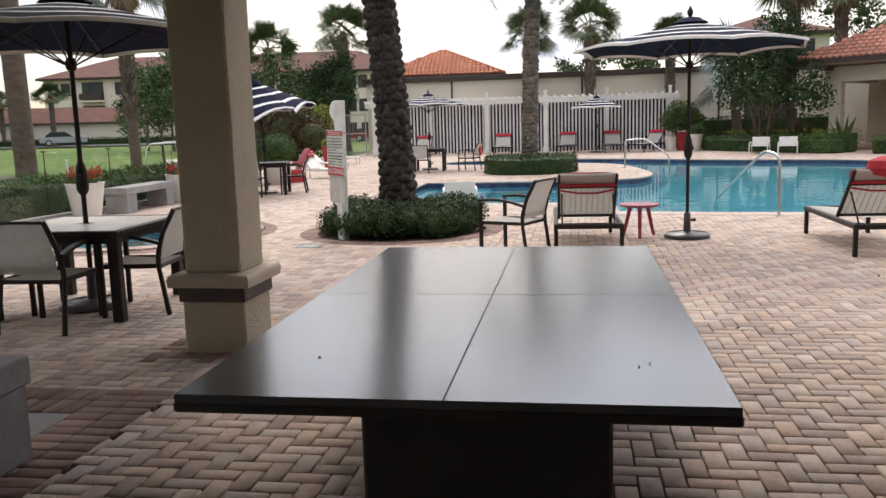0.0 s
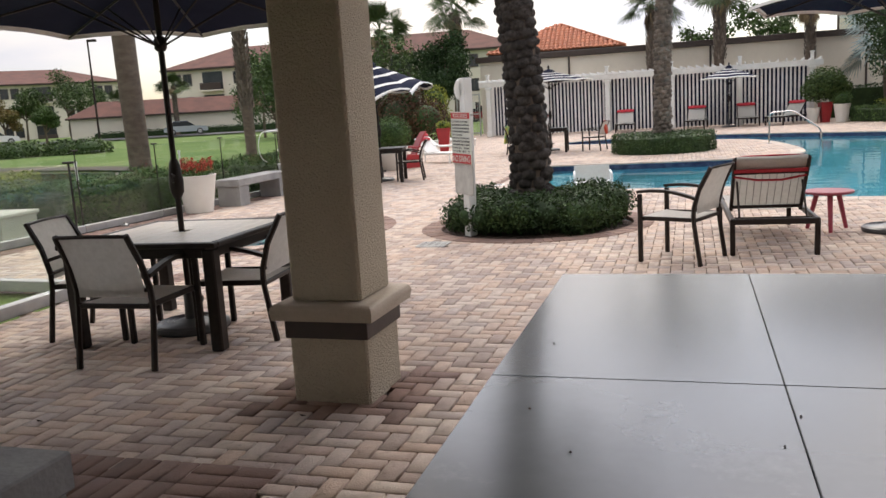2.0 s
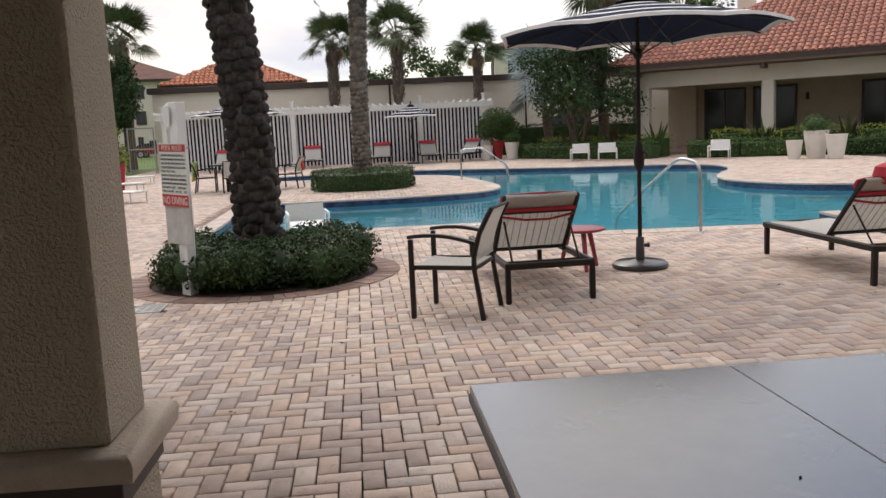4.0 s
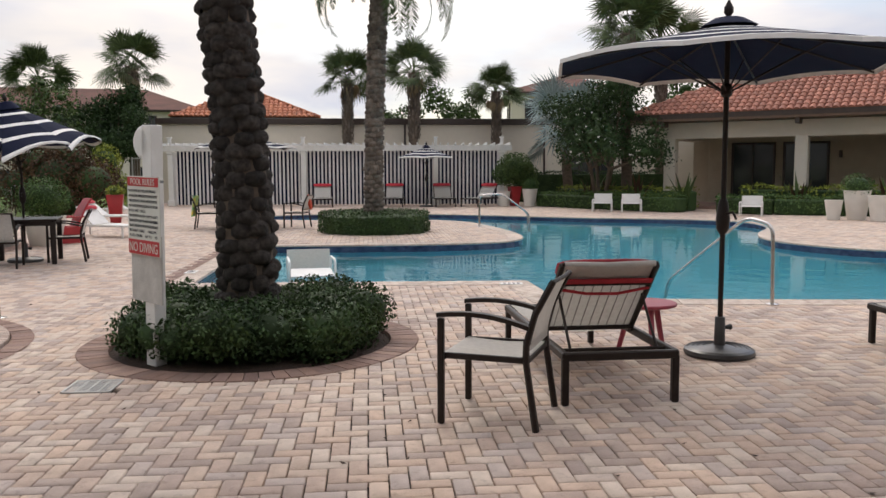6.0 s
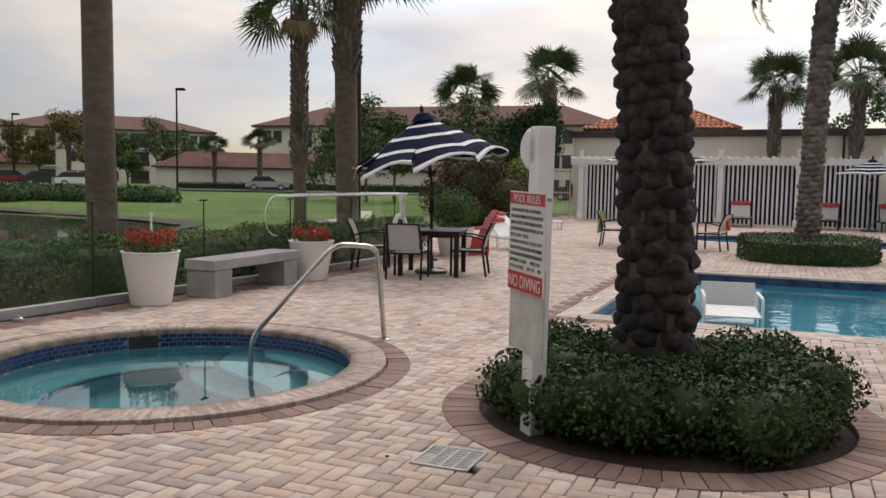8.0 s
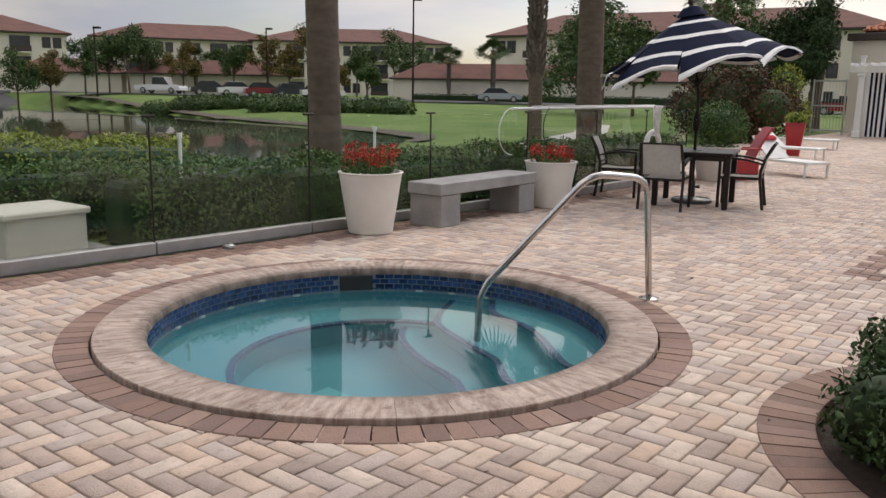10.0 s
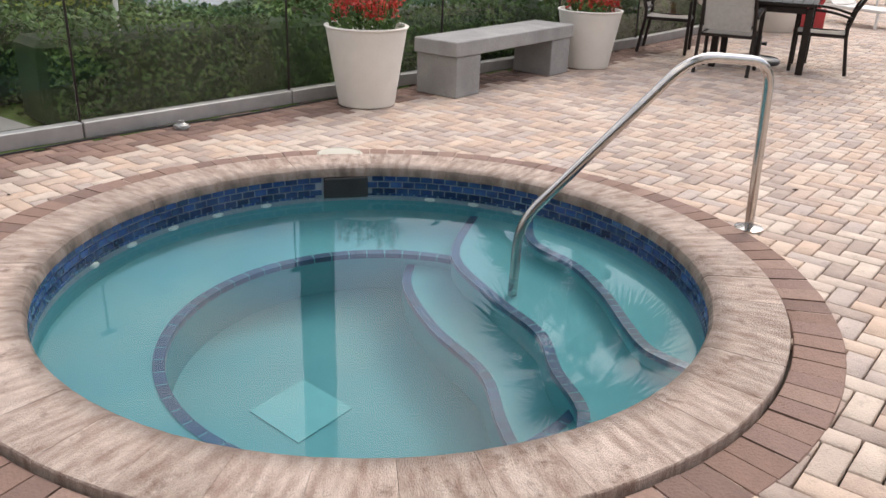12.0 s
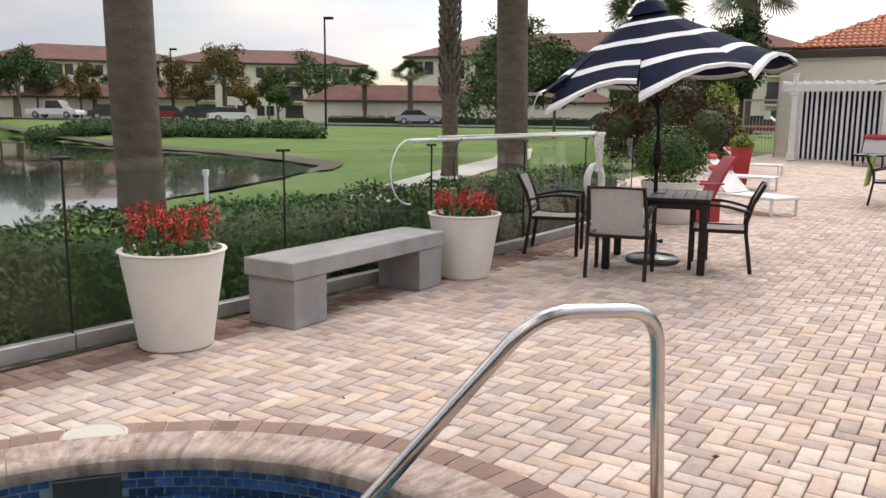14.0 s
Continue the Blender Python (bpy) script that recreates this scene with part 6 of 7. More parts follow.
for x, y in ((5.2, 37.3), (-8.6, 27.5)):
    red_tub_chair(pose(x, y, 0, 0, 0, 12))
for x, y, r in ((5.75, 36.7, 0.34), (4.72, 37.2, 0.29), (12.85, 25.75, 0.27), (13.55, 25.7, 0.40), (13.75, 24.9, 0.34)):
    planter(pose(x, y, 0), r * 0.65, r, r * 2.2, M_POT, "white tapered planter on the far deck", "far white planters")
whole("towel", Shape().box((0, 0, 0), (0.05, 0.5, 0.55), None, 0.02), M_TOWEL, "bright striped towel hanging over a chair back", "towel", pose(-5.67, 24.5, 0.60, 0, 8, 0))
whole("float_ring", Shape().lathe([(0.10, -0.05), (0.20, -0.03), (0.21, 0.0), (0.20, 0.03), (0.10, 0.05)], 20), M_ORANGE, "orange float hung on a chair", "float", pose(-2.66, 24.6, 0.68, 0, 80, 0))
t_lb = whole("towel", Shape().lathe([(0.0, 0.0), (0.13, 0.03), (0.2, 0.1), (0.18, 0.18), (0.08, 0.22), (0.0, 0.225)], 14), M_RED, "crumpled red towel on top of the lounger back", "towel", pose(3.58, 7.19, 0.80, 0, 0, 0))


def gate():
    g = thing("metal_gate", "grey metal pool gate with a mesh panel and notice", "gate", pose(-11.3, 41.4, 0, 0, 0, 0) @ Matrix.Diagonal((1.1, 1, 1.1, 1)))
    for x in (-0.55, 0.55):
        part("gate_post", Shape().box((x, 0, 1.0), (0.06, 0.06, 2.0), None, 0.006), M_ALU, g)
    for z in (0.15, 1.05, 1.95):
        part("gate_rail", Shape().box((0, 0, z), (1.04, 0.05, 0.06), None, 0.006), M_ALU, g)
    for i in range(9):
        part("gate_bar", Shape().tube([(-0.45 + 0.112 * i, 0, 0.15), (-0.45 + 0.112 * i, 0, 1.95)], 0.007, 5), M_ALU, g)
    part("notice", Shape().box((0.25, -0.04, 1.45), (0.22, 0.01, 0.3), None, 0.002), M_SIGN, g)


gate()


# ---- plants ----
def shell_points(lumps, n, rng, low=-1.0):
    """Points on the outsides of ellipsoid lumps, none deep inside another."""
    lumps = np.asarray(lumps, float)
    area = lumps[:, 3] * lumps[:, 4] + lumps[:, 4] * lumps[:, 5] + lumps[:, 3] * lumps[:, 5]
    pick = rng.choice(len(lumps), n * 2, p=area / area.sum())
    d = rng.normal(0, 1, (n * 2, 3))
    d /= np.linalg.norm(d, axis=1)[:, None]
    d[:, 2] = np.where(d[:, 2] < low, -d[:, 2], d[:, 2])
    p = lumps[pick, :3] + d * lumps[pick, 3:] * rng.uniform(0.74, 1.10, n * 2)[:, None]
    deep = np.zeros(n * 2, bool)
    for l in lumps:
        deep |= (((p - l[:3]) / l[3:]) ** 2).sum(1) < 0.50
    p, d = p[~deep][:n], d[~deep][:n]
    return p, d


# solid cores added to block the view through, dark like the shaded inside
def cores(lumps, scale=0.70):
    s = Shape()
    for x, y, z, a, b, c in lumps:
        s.lathe([(math.sin(t), -math.cos(t)) for t in [math.pi * i / 7 for i in range(8)]], 10, Matrix.Translation((x, y, z)) @ Matrix.Diagonal((a * scale, b * scale, c * scale, 1)))
    return s


def bush(name, label, lumps, n, size, mat, category="shrub", seed=1, at=None, core=True, blossom=0, group=""):
    rng = np.random.default_rng(seed)
    b = thing(name, label, category, at, group)
    p, d = shell_points(lumps, n, rng)
    part("leaves", leaf_cloud(p, d, size, rng), mat, b, smooth=0)
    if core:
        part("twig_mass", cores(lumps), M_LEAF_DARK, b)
    if blossom:
        q, e = shell_points(lumps, blossom, rng)
        part("blossom", leaf_cloud(q, e, size * 1.1, rng, 0.5, 0.9), M_BLOSSOM, b, "pale blossom", smooth=0)
    return b


def hedge_row(name, label, line, thick, z0, z1, n, size, mat, seed, group="", rough=0.05):
    """A clipped hedge along a line: leaves over its faces, with a dark inside."""
    rng = np.random.default_rng(seed)
    h = thing(name, label, "hedge", None, group)
    pts, nrm, core = [], [], Shape()
    segs = [(Vector(a), Vector(b)) for a, b in zip(line, line[1:])]
    total = sum((b - a).length for a, b in segs)
    hh = z1 - z0
    for a, b in segs:
        ln = (b - a).length
        d = (b - a) / ln
        s = Vector((-d.y, d.x))
        k = int(n * ln / total)
        u = rng.uniform(0, 1, k)
        which = rng.uniform(0, 2 * hh + thick, k)
        for i in range(k):
            p = a + (b - a) * u[i]
            wob = rough * (math.sin(p.x * 5.1 + p.y * 3.7) + math.sin(p.x * 2.3 - p.y * 6.1)) * 0.7 + rng.normal(0, 0.035)
            if which[i] < 2 * hh:
                side = 1 if which[i] < hh else -1
                q = p + s * side * (thick / 2 + wob)
                pts.append((q.x, q.y, z0 + (which[i] % hh)))
                nrm.append((s.x * side, s.y * side, 0.25))
            else:
                q = p + s * rng.uniform(-thick / 2, thick / 2)
                pts.append((q.x, q.y, z1 + wob))
                nrm.append((0, 0, 1))
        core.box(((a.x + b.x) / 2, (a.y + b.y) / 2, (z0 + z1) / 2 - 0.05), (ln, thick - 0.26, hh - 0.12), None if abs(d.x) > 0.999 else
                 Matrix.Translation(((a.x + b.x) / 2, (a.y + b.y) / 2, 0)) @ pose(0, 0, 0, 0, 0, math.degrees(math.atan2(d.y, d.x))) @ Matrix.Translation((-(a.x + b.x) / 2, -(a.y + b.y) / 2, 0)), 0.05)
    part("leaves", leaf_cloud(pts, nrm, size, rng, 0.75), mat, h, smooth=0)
    # added dark box stands for the hedge's shaded inside
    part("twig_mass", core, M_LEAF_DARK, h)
    return h


def bed_planting():
    rng = random.Random(3)
    fixed("mulch", Shape().lathe([(BED_IN + 0.02, -0.05), (BED_IN - 0.1, -0.012), (0.5, 0.03), (0.0, 0.04)][::-1], 48, Matrix.Translation((*BED, 0))), M_MULCH, "dark bark mulch in the palm bed")
    lumps = []
    for i in range(85):
        a, r = rng.uniform(0, 2 * math.pi), 0.34 + 0.66 * math.sqrt(rng.uniform(0, 1))
        s = rng.uniform(0.18, 0.28)
        r = min(r, 1.12 - s * 0.6)
        lumps.append((BED[0] + r * math.cos(a) * 1.02, BED[1] + r * math.sin(a), rng.uniform(0.14, 0.26) + 0.04 * math.sin(3 * a), s, s, s * 0.85))
    bush("shrub_ring", "dark green leafy shrubs round the foot of the date palm", lumps, 30000, 0.042, M_LEAF_BED, seed=5)


bed_planting()


def date_palm(at, r0, r1, height, knob, label, fronds, seed, lean=0.0, drop=1.0, frond_len=2.6, boots=None):
    """A date palm: trunk clad in old leaf bases, and a crown of feather fronds."""
    rng = np.random.default_rng(seed)
    t = thing("date_palm", label, "palm tree", at)
    n = 14
    trunk = Shape()
    pts = [(lean * (i / n) ** 2, 0.03 * math.sin(i * 0.7), height * i / n) for i in range(n + 1)]
    trunk.tube(pts, [r0 + (r1 - r0) * min(1, i / 5) for i in range(n + 1)], 18)
    part("trunk", trunk, M_TRUNK, t)
    stubs = Shape()
    rows = int(height / (knob * 0.85))
    around = max(7, round(2 * math.pi * r1 / (knob * 1.35)))
    for j in range(rows):
        f = (j + 0.5) / rows
        zc = f * height
        r = r0 + (r1 - r0) * min(1, f * n / 5)
        cx = lean * f * f
        for i in range(around):
            a = 2 * math.pi * (i + 0.5 * (j % 2) + 0.08 * rng.normal()) / around
            w, h, d = knob * rng.uniform(0.66, 0.86), knob * rng.uniform(0.56, 0.72), knob * rng.uniform(0.50, 0.78)
            m = Matrix.Translation((cx + r * math.cos(a), 0.03 * math.sin(f * n * 0.7) + r * math.sin(a), zc + knob * (0.85 * i / around - 0.4 + 0.07 * rng.normal()))) @ pose(0, 0, 0, 0, 0, math.degrees(a)) @ pose(0, 0, 0, rng.uniform(-9, 9), rng.uniform(-16, 2), rng.uniform(-8, 8))
            v = []
            for q in range(6):
                vz = -1 + 2 * q / 5
                half = w * (0.62 + 0.38 * math.sqrt(max(0.0, 1 - ((vz - 0.15) / 1.15) ** 2))) * (1.0 if abs(vz) < 0.99 else 0.62)
                for p in range(7):
                    u = -1 + 2 * p / 6
                    bulge = (1 - abs(u) ** 2.6) * (1 - abs(vz) ** 2.4) ** 0.75
                    notch = 0.10 * rng.uniform(-1, 1) * (abs(u) < 0.9)
                    v.append((-0.025 + d * (bulge + notch * bulge) * (1.0 - 0.16 * vz), u * half, vz * h))
            stubs.add(v, [(q * 7 + p, q * 7 + p + 1, q * 7 + p + 8, q * 7 + p + 7) for q in range(5) for p in range(6)], m)
    tagged(part("leaf_base", stubs, boots or M_BOOT, t, "dark rough cut leaf bases", smooth=50), kind="stuff")
    top = Vector((lean, 0.03 * math.sin(n * 0.7), height))
    for k in range(fronds):
        a = 2.4 * k + rng.normal(0, 0.1)
        el = radians(rng.uniform(-25, 70))
        length = frond_len * rng.uniform(0.85, 1.1)
        steps, p, spine = 14, Vector((math.cos(a) * r1 * 0.6, math.sin(a) * r1 * 0.6, 0)) + top, []
        ang = el
        for i in range(steps + 1):
            spine.append(p.copy())
            p = p + Vector((math.cos(a) * math.cos(ang), math.sin(a) * math.cos(ang), math.sin(ang))) * length / steps
            ang -= drop * 0.12 * (0.5 + i / steps)
        leaf, side = Shape(), Vector((-math.sin(a), math.cos(a), 0))
        leaf.tube(spine, [0.022 * (1 - 0.85 * i / steps) for i in range(steps + 1)], 5)
        for i in range(3, steps * 5):
            f = i / 5
            q = spine[min(int(f), steps - 1)].lerp(spine[min(int(f), steps - 1) + 1], f - int(f))
            d = (spine[min(int(f), steps - 1) + 1] - spine[min(int(f), steps - 1)]).normalized()
            ll = 0.42 * math.sin(math.pi * min(1, 0.12 + 0.88 * f / steps)) ** 0.6 * rng.uniform(0.85, 1.1)
            for sgn in (-1, 1):
                tip = q + (side * sgn * 0.75 + d * 0.6 + Vector((0, 0, -0.25 + 0.25 * rng.normal()))).normalized() * ll
                mid = q.lerp(tip, 0.4)
                leaf.add([q, mid + d * 0.019, tip, mid - d * 0.019], [(0, 1, 2, 3)])
        part("frond", leaf, M_FROND, t, smooth=0)
    return t


date_palm(pose(-2.13, 9.40, 0.0), 0.235, 0.190, 5.6, 0.130, "tall date palm with dark knobbly trunk in a round bed", 26, 8, -0.5)
date_palm(pose(-0.95, 22.7, 0.0), 0.215, 0.185, 6.6, 0.135, "date palm with a patterned trunk on the pool island", 34, 9, 0.25, 1.45, 2.8, M_BOOT_GREY)


def drum_hedge(label, cx, cy, r, h, n, size, mat, seed):
    """A hedge clipped to a low drum: leaves over its side and flat top, round a dark inside."""
    rng = np.random.default_rng(seed)
    t = thing("round_hedge", label, "hedge")
    side = int(n * 0.6)
    a, z = rng.uniform(0, 2 * np.pi, side), rng.uniform(0, h, side)
    rr = r + rng.normal(0, 0.025, side) + 0.03 * np.sin(5 * a) - 0.05 * (z / h) ** 6
    q, b = np.sqrt(rng.uniform(0, 1, n - side)) * r, rng.uniform(0, 2 * np.pi, n - side)
    p = np.concatenate([np.stack([cx + rr * np.cos(a), cy + rr * np.sin(a), z], 1), np.stack([cx + q * np.cos(b), cy + q * np.sin(b), h + rng.normal(0, 0.02, n - side)], 1)])
    d = np.concatenate([np.stack([np.cos(a), np.sin(a), 0 * a + 0.2], 1), np.tile((0, 0, 1), (n - side, 1))])
    part("leaves", leaf_cloud(p, d, size, rng, 0.7), mat, t, smooth=0)
    # added dark drum stands for the shaded depth behind the leaves
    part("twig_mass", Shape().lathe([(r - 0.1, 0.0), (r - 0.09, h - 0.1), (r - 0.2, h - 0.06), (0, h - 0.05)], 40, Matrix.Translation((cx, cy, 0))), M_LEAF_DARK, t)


drum_hedge("low clipped round hedge at the foot of the island palm", -0.95, 22.75, 1.36, 0.50, 9000, 0.055, M_LEAF_BED, 6)


def fan_palm(height, crown_r, label, r=0.19, leaves=48, mat=None, dry=6, booted=0.5, seed=1, trunk_to=None):
    """A cabbage palm: trunk with crossed boots near the top and a round head of fan leaves."""
    rng = np.random.default_rng(seed)
    t = thing("fan_palm", label, "palm tree", group="cabbage palms")
    n = 10
    part("trunk", Shape().tube([(0.04 * math.sin(i * 0.9), 0.03 * math.cos(i * 1.3), height * i / n) for i in range(n + 1)], [r * (1.15 if i == 0 else 1.0) for i in range(n + 1)], 12), M_TRUNK, t)
    bo = Shape()
    rows = int(height * booted / 0.14)
    for j in range(rows):
        z = height * (1 - booted) + height * booted * j / rows
        for i in range(7):
            a = 2 * math.pi * (i + 0.5 * (j % 2)) / 7 + rng.normal(0, 0.08)
            m = Matrix.Translation((r * math.cos(a), r * math.sin(a), z)) @ pose(0, 0, 0, 0, 0, math.degrees(a))
            ln = rng.uniform(0.14, 0.24)
            bo.add([(-0.02, -0.06, -0.08), (-0.02, 0.06, -0.08), (0.03, 0.0, -0.06), (0.10, -0.03, ln), (0.10, 0.03, ln), (0.05, 0.0, ln)], [(0, 2, 3), (2, 1, 4), (0, 3, 5), (1, 5, 4), (2, 4, 3), (3, 4, 5), (0, 5, 1)], m)
    tagged(part("boot", bo, M_BOOT_GREY, t, "crossed old leaf boots", smooth=0), kind="stuff")
    top = Vector((0.04 * math.sin(9), 0.03 * math.cos(13), height))
    for k in range(leaves + dry):
        is_dry = k >= leaves
        a = 2.399 * k
        el = radians(-78 + rng.uniform(0, 28)) if is_dry else radians(-28 + 112 * ((k * 0.7548776662) % 1.0) + rng.normal(0, 5))
        stalk = crown_r * rng.uniform(0.42, 0.64) * (0.6 if is_dry else 1.0)
        d = Vector((math.cos(a) * math.cos(el), math.sin(a) * math.cos(el), math.sin(el)))
        hub = top + d * stalk
        s = Vector((-math.sin(a), math.cos(a), 0))
        up = d.cross(s) * -1
        roll = rng.uniform(-0.9, 0.9)
        s, up = s * math.cos(roll) + up * math.sin(roll), up * math.cos(roll) - s * math.sin(roll)
        lf = Shape()
        lf.tube([top, hub], 0.012, 4)
        blades = 21
        for b in range(blades):
            f = -1 + 2 * b / (blades - 1)
            th = f * 1.7
            ln = crown_r * (0.34 if is_dry else 0.60) * (1 - 0.28 * abs(f)) * rng.uniform(0.9, 1.08)
            bd = (d * math.cos(th) + s * math.sin(th) + up * (-0.15 * abs(f))).normalized()
            mid = hub + bd * ln * 0.55
            tip = hub + bd * ln + Vector((0, 0, -0.30 * ln * (0.6 + 0.4 * abs(f)) * rng.uniform(0.6, 1.3)))
            wd = bd.cross(up).normalized() * 0.023 * crown_r / 1.2
            lf.add([hub, mid + wd, tip, mid - wd], [(0, 1, 2, 3)])
        part("dry_leaf" if is_dry else "fan_leaf", lf, M_FROND_DRY if is_dry else (mat or M_FROND), t, smooth=0)
    return t


fp = fan_palm(6.3, 1.8, "cabbage palm with a round fan-leaf head above the long wall", 0.24, 42, dry=5, seed=2)
fp.matrix_basis = pose(-2.05, 43.3, 0) @ Matrix.Diagonal((0.95, 0.95, 0.95, 1))
for x, y, sc, a in ((1.22, 43.3, 1.06, 50), (5.35, 43.4, 0.91, 120), (-12.6, 44.5, 1.12, 200), (-17.0, 44.2, 1.02, 300)):
    c = copy_thing(fp, pose(x, y, 0, 0, 0, a) @ Matrix.Diagonal((sc, sc, sc, 1)))
tall = fan_palm(7.0, 2.1, "tall cabbage palm beside the pool house", 0.22, leaves=42, dry=6, booted=0.35, seed=4)
tall.matrix_basis = pose(9.4, 35.1, 0)
copy_thing(tall, pose(13.4, 42.3, 0, 0, 0, 70) @ Matrix.Diagonal((1.12, 1.12, 1.12, 1)))
near_p = fan_palm(6.9, 1.9, "cabbage palm with a booted trunk beyond the glass fence", 0.20, leaves=40, dry=7, booted=0.7, seed=6)
near_p.matrix_basis = pose(-15.19, 25.5, -0.1)
smooth_p = fan_palm(9.2, 2.2, "cabbage palm with a bare grey trunk beyond the glass fence", 0.21, leaves=40, dry=4, booted=0.12, seed=7)
smooth_p.matrix_basis = pose(-10.48, 12.91, -0.1)
stout_p = fan_palm(7.0, 2.2, "stout cabbage palm with old leaf boots beyond the fence", 0.27, leaves=40, dry=8, booted=0.4, seed=8)
stout_p.matrix_basis = pose(-10.95, 20.9, -0.1)
for x, y, z, s, a in ((-88.3, 65.4, 0.5, 0.74, 10), (-58.8, 76.9, 0.4, 0.76, 80), (-53.8, 78.1, 0.4, 0.86, 140), (-80, 77, 0.5, 0.8, 220), (-66, 84, 0.5, 0.7, 33)):
    copy_thing(near_p, pose(x, y, z, 0, 0, a) @ Matrix.Diagonal((s * 1.2, s * 1.2, s * 0.9, 1)))
silver = fan_palm(3.4, 2.6, "silver-blue fan palm by the pool house", 0.22, leaves=30, mat=M_FROND_BLUE, dry=0, booted=0.4, seed=11)
silver.matrix_basis = pose(8.0, 39.3, 0)


def tree(at, height, spread, label, mat, seed, trunk=0.12, n=2600, leaf=0.16, blossom=0, low=0.35, stems=1, name="tree"):
    """Trunk, forking limbs and a broken crown of leaf clumps."""
    rng = np.random.default_rng(seed)
    t = thing(name, label, "tree", at)
    wood, lumps = Shape(), []
    for s in range(stems):
        ba = 2 * math.pi * s / stems + 0.3
        off = Vector((math.cos(ba), math.sin(ba), 0)) * (0.12 if stems > 1 else 0)
        fork = Vector((off.x * 4, off.y * 4, height * low)) + Vector((rng.normal(0, 0.05), rng.normal(0, 0.05), 0))
        wood.tube([off, off.lerp(fork, 0.5) + Vector((rng.normal(0, 0.04), 0, 0)), fork], [trunk, trunk * 0.85, trunk * 0.7], 8)
        for b in range(7 if stems == 1 else 4):
            a = 2.4 * b + rng.normal(0, 0.3) + ba
            rr = spread * rng.uniform(0.35, 0.95)
            z = height * (low + (1 - low) * rng.uniform(0.25, 0.92))
            rr *= math.sin(math.pi * min(0.95, max(0.2, (z / height - low * 0.6) / (1 - low * 0.6)))) ** 0.7
            end = Vector((fork.x + rr * math.cos(a), fork.y + rr * math.sin(a), z))
            mid = fork.lerp(end, 0.5) + Vector((0, 0, -0.04 * height))
            wood.tube([fork, mid, end], [trunk * 0.55, trunk * 0.35, trunk * 0.12], 6)
            for q in range(3):
                c = mid.lerp(end, rng.uniform(0.5, 1.15)) + Vector(rng.normal(0, spread * 0.16, 3))
                k = spread * rng.uniform(0.20, 0.36)
                lumps.append((c.x, c.y, c.z, k, k * rng.uniform(0.8, 1.2), k * rng.uniform(0.6, 0.9)))
    part("trunk", wood, M_BARK, t)
    p, d = shell_points(lumps, n, rng)
    p = p + rng.normal(0, spread * 0.06, p.shape)
    part("crown", leaf_cloud(p, d, leaf, rng, 1.1), mat, t, smooth=0)
    part("inner_crown", cores(lumps, 0.32), M_LEAF_DARK, t)
    if blossom:
        q, e = shell_points(lumps, blossom, rng)
        part("blossom", leaf_cloud(q, e, leaf * 0.8, rng, 0.6, 0.9), M_BLOSSOM, t, "white blossom", smooth=0)
    return t


# by the pool house and behind the cabana
tree(pose(8.2, 34.4, 0), 5.2, 2.35, "dark green crape myrtle with white blossom by the pool house", M_LEAF_DARK, 21, 0.10, 13000, 0.14, 160, 0.3, 4)
tree(pose(-13.2, 43.0, 0), 5.6, 2.2, "dense dark evergreen tree behind the pavilion", M_LEAF_DARK, 22, 0.16, 13000, 0.16, 0, 0.2)
tree(pose(4.0, 52, 0), 6.3, 2.2, "green tree behind the long wall", M_LEAF_TREE, 23, 0.16, 3200, 0.24)
tree(pose(0.6, 54, 0), 6.4, 1.7, "thin green tree behind the long wall", M_LEAF_TREE, 24, 0.14, 1800, 0.22)
tree(pose(19.0, 52, 0), 9.5, 4.0, "green tree behind the pool house roof", M_LEAF_TREE, 25, 0.2, 3000, 0.28)
bush("shrub", "large maroon-leaved shrub behind the dining tables", [(-12.0 + dx, 32.4 + dy, z, s, s, s * 0.9) for dx, dy, z, s in ((-1.2, 0, 1.0, 1.0), (0, 0, 1.3, 1.1), (1.1, 0.2, 1.1, 1.0), (0.3, 0.4, 1.9, 0.8), (-0.7, 0.3, 1.8, 0.8), (0.2, -0.3, 0.5, 0.9))], 6000, 0.13, M_LEAF_RED, seed=31)
bush("shrub", "yellow-green shrub with bright new leaves by the gate", [(-11.6, 36.6, 1.9, 0.6, 0.6, 0.7), (-11.3, 36.9, 0.8, 0.6, 0.6, 0.7)], 2000, 0.11, M_LEAF_LIGHT, seed=32)
bush("topiary_ball", "clipped round topiary ball in a pale planter", [(-7.75, 19.8, 0.96, 0.50, 0.50, 0.42)], 4200, 0.045, M_LEAF, "topiary", 33)
bush("shrub", "low light green plant in a red planter", [(-8.6, 27.5, 0.92, 0.26, 0.26, 0.18)], 420, 0.08, M_LEAF_LIGHT, seed=39)
planter(pose(-7.75, 19.8, 0), 0.30, 0.42, 0.60, M_POT, "white round planter holding a topiary ball")
bush("shrub", "leafy green shrub in a red planter", [(5.2, 37.3, 1.65, 0.75, 0.7, 0.62), (4.85, 37.2, 1.35, 0.6, 0.6, 0.5), (5.6, 37.4, 1.4, 0.62, 0.6, 0.5)], 4200, 0.10, M_LEAF_TREE, seed=34)
for x, y, z, r, sd in ((5.75, 36.7, 0.92, 0.38, 35), (13.55, 25.7, 1.02, 0.46, 36)):
    bush("shrub", "small round green shrub in a planter", [(x, y, z, r, r, r * 0.8)], 900, 0.06, M_LEAF, seed=sd)

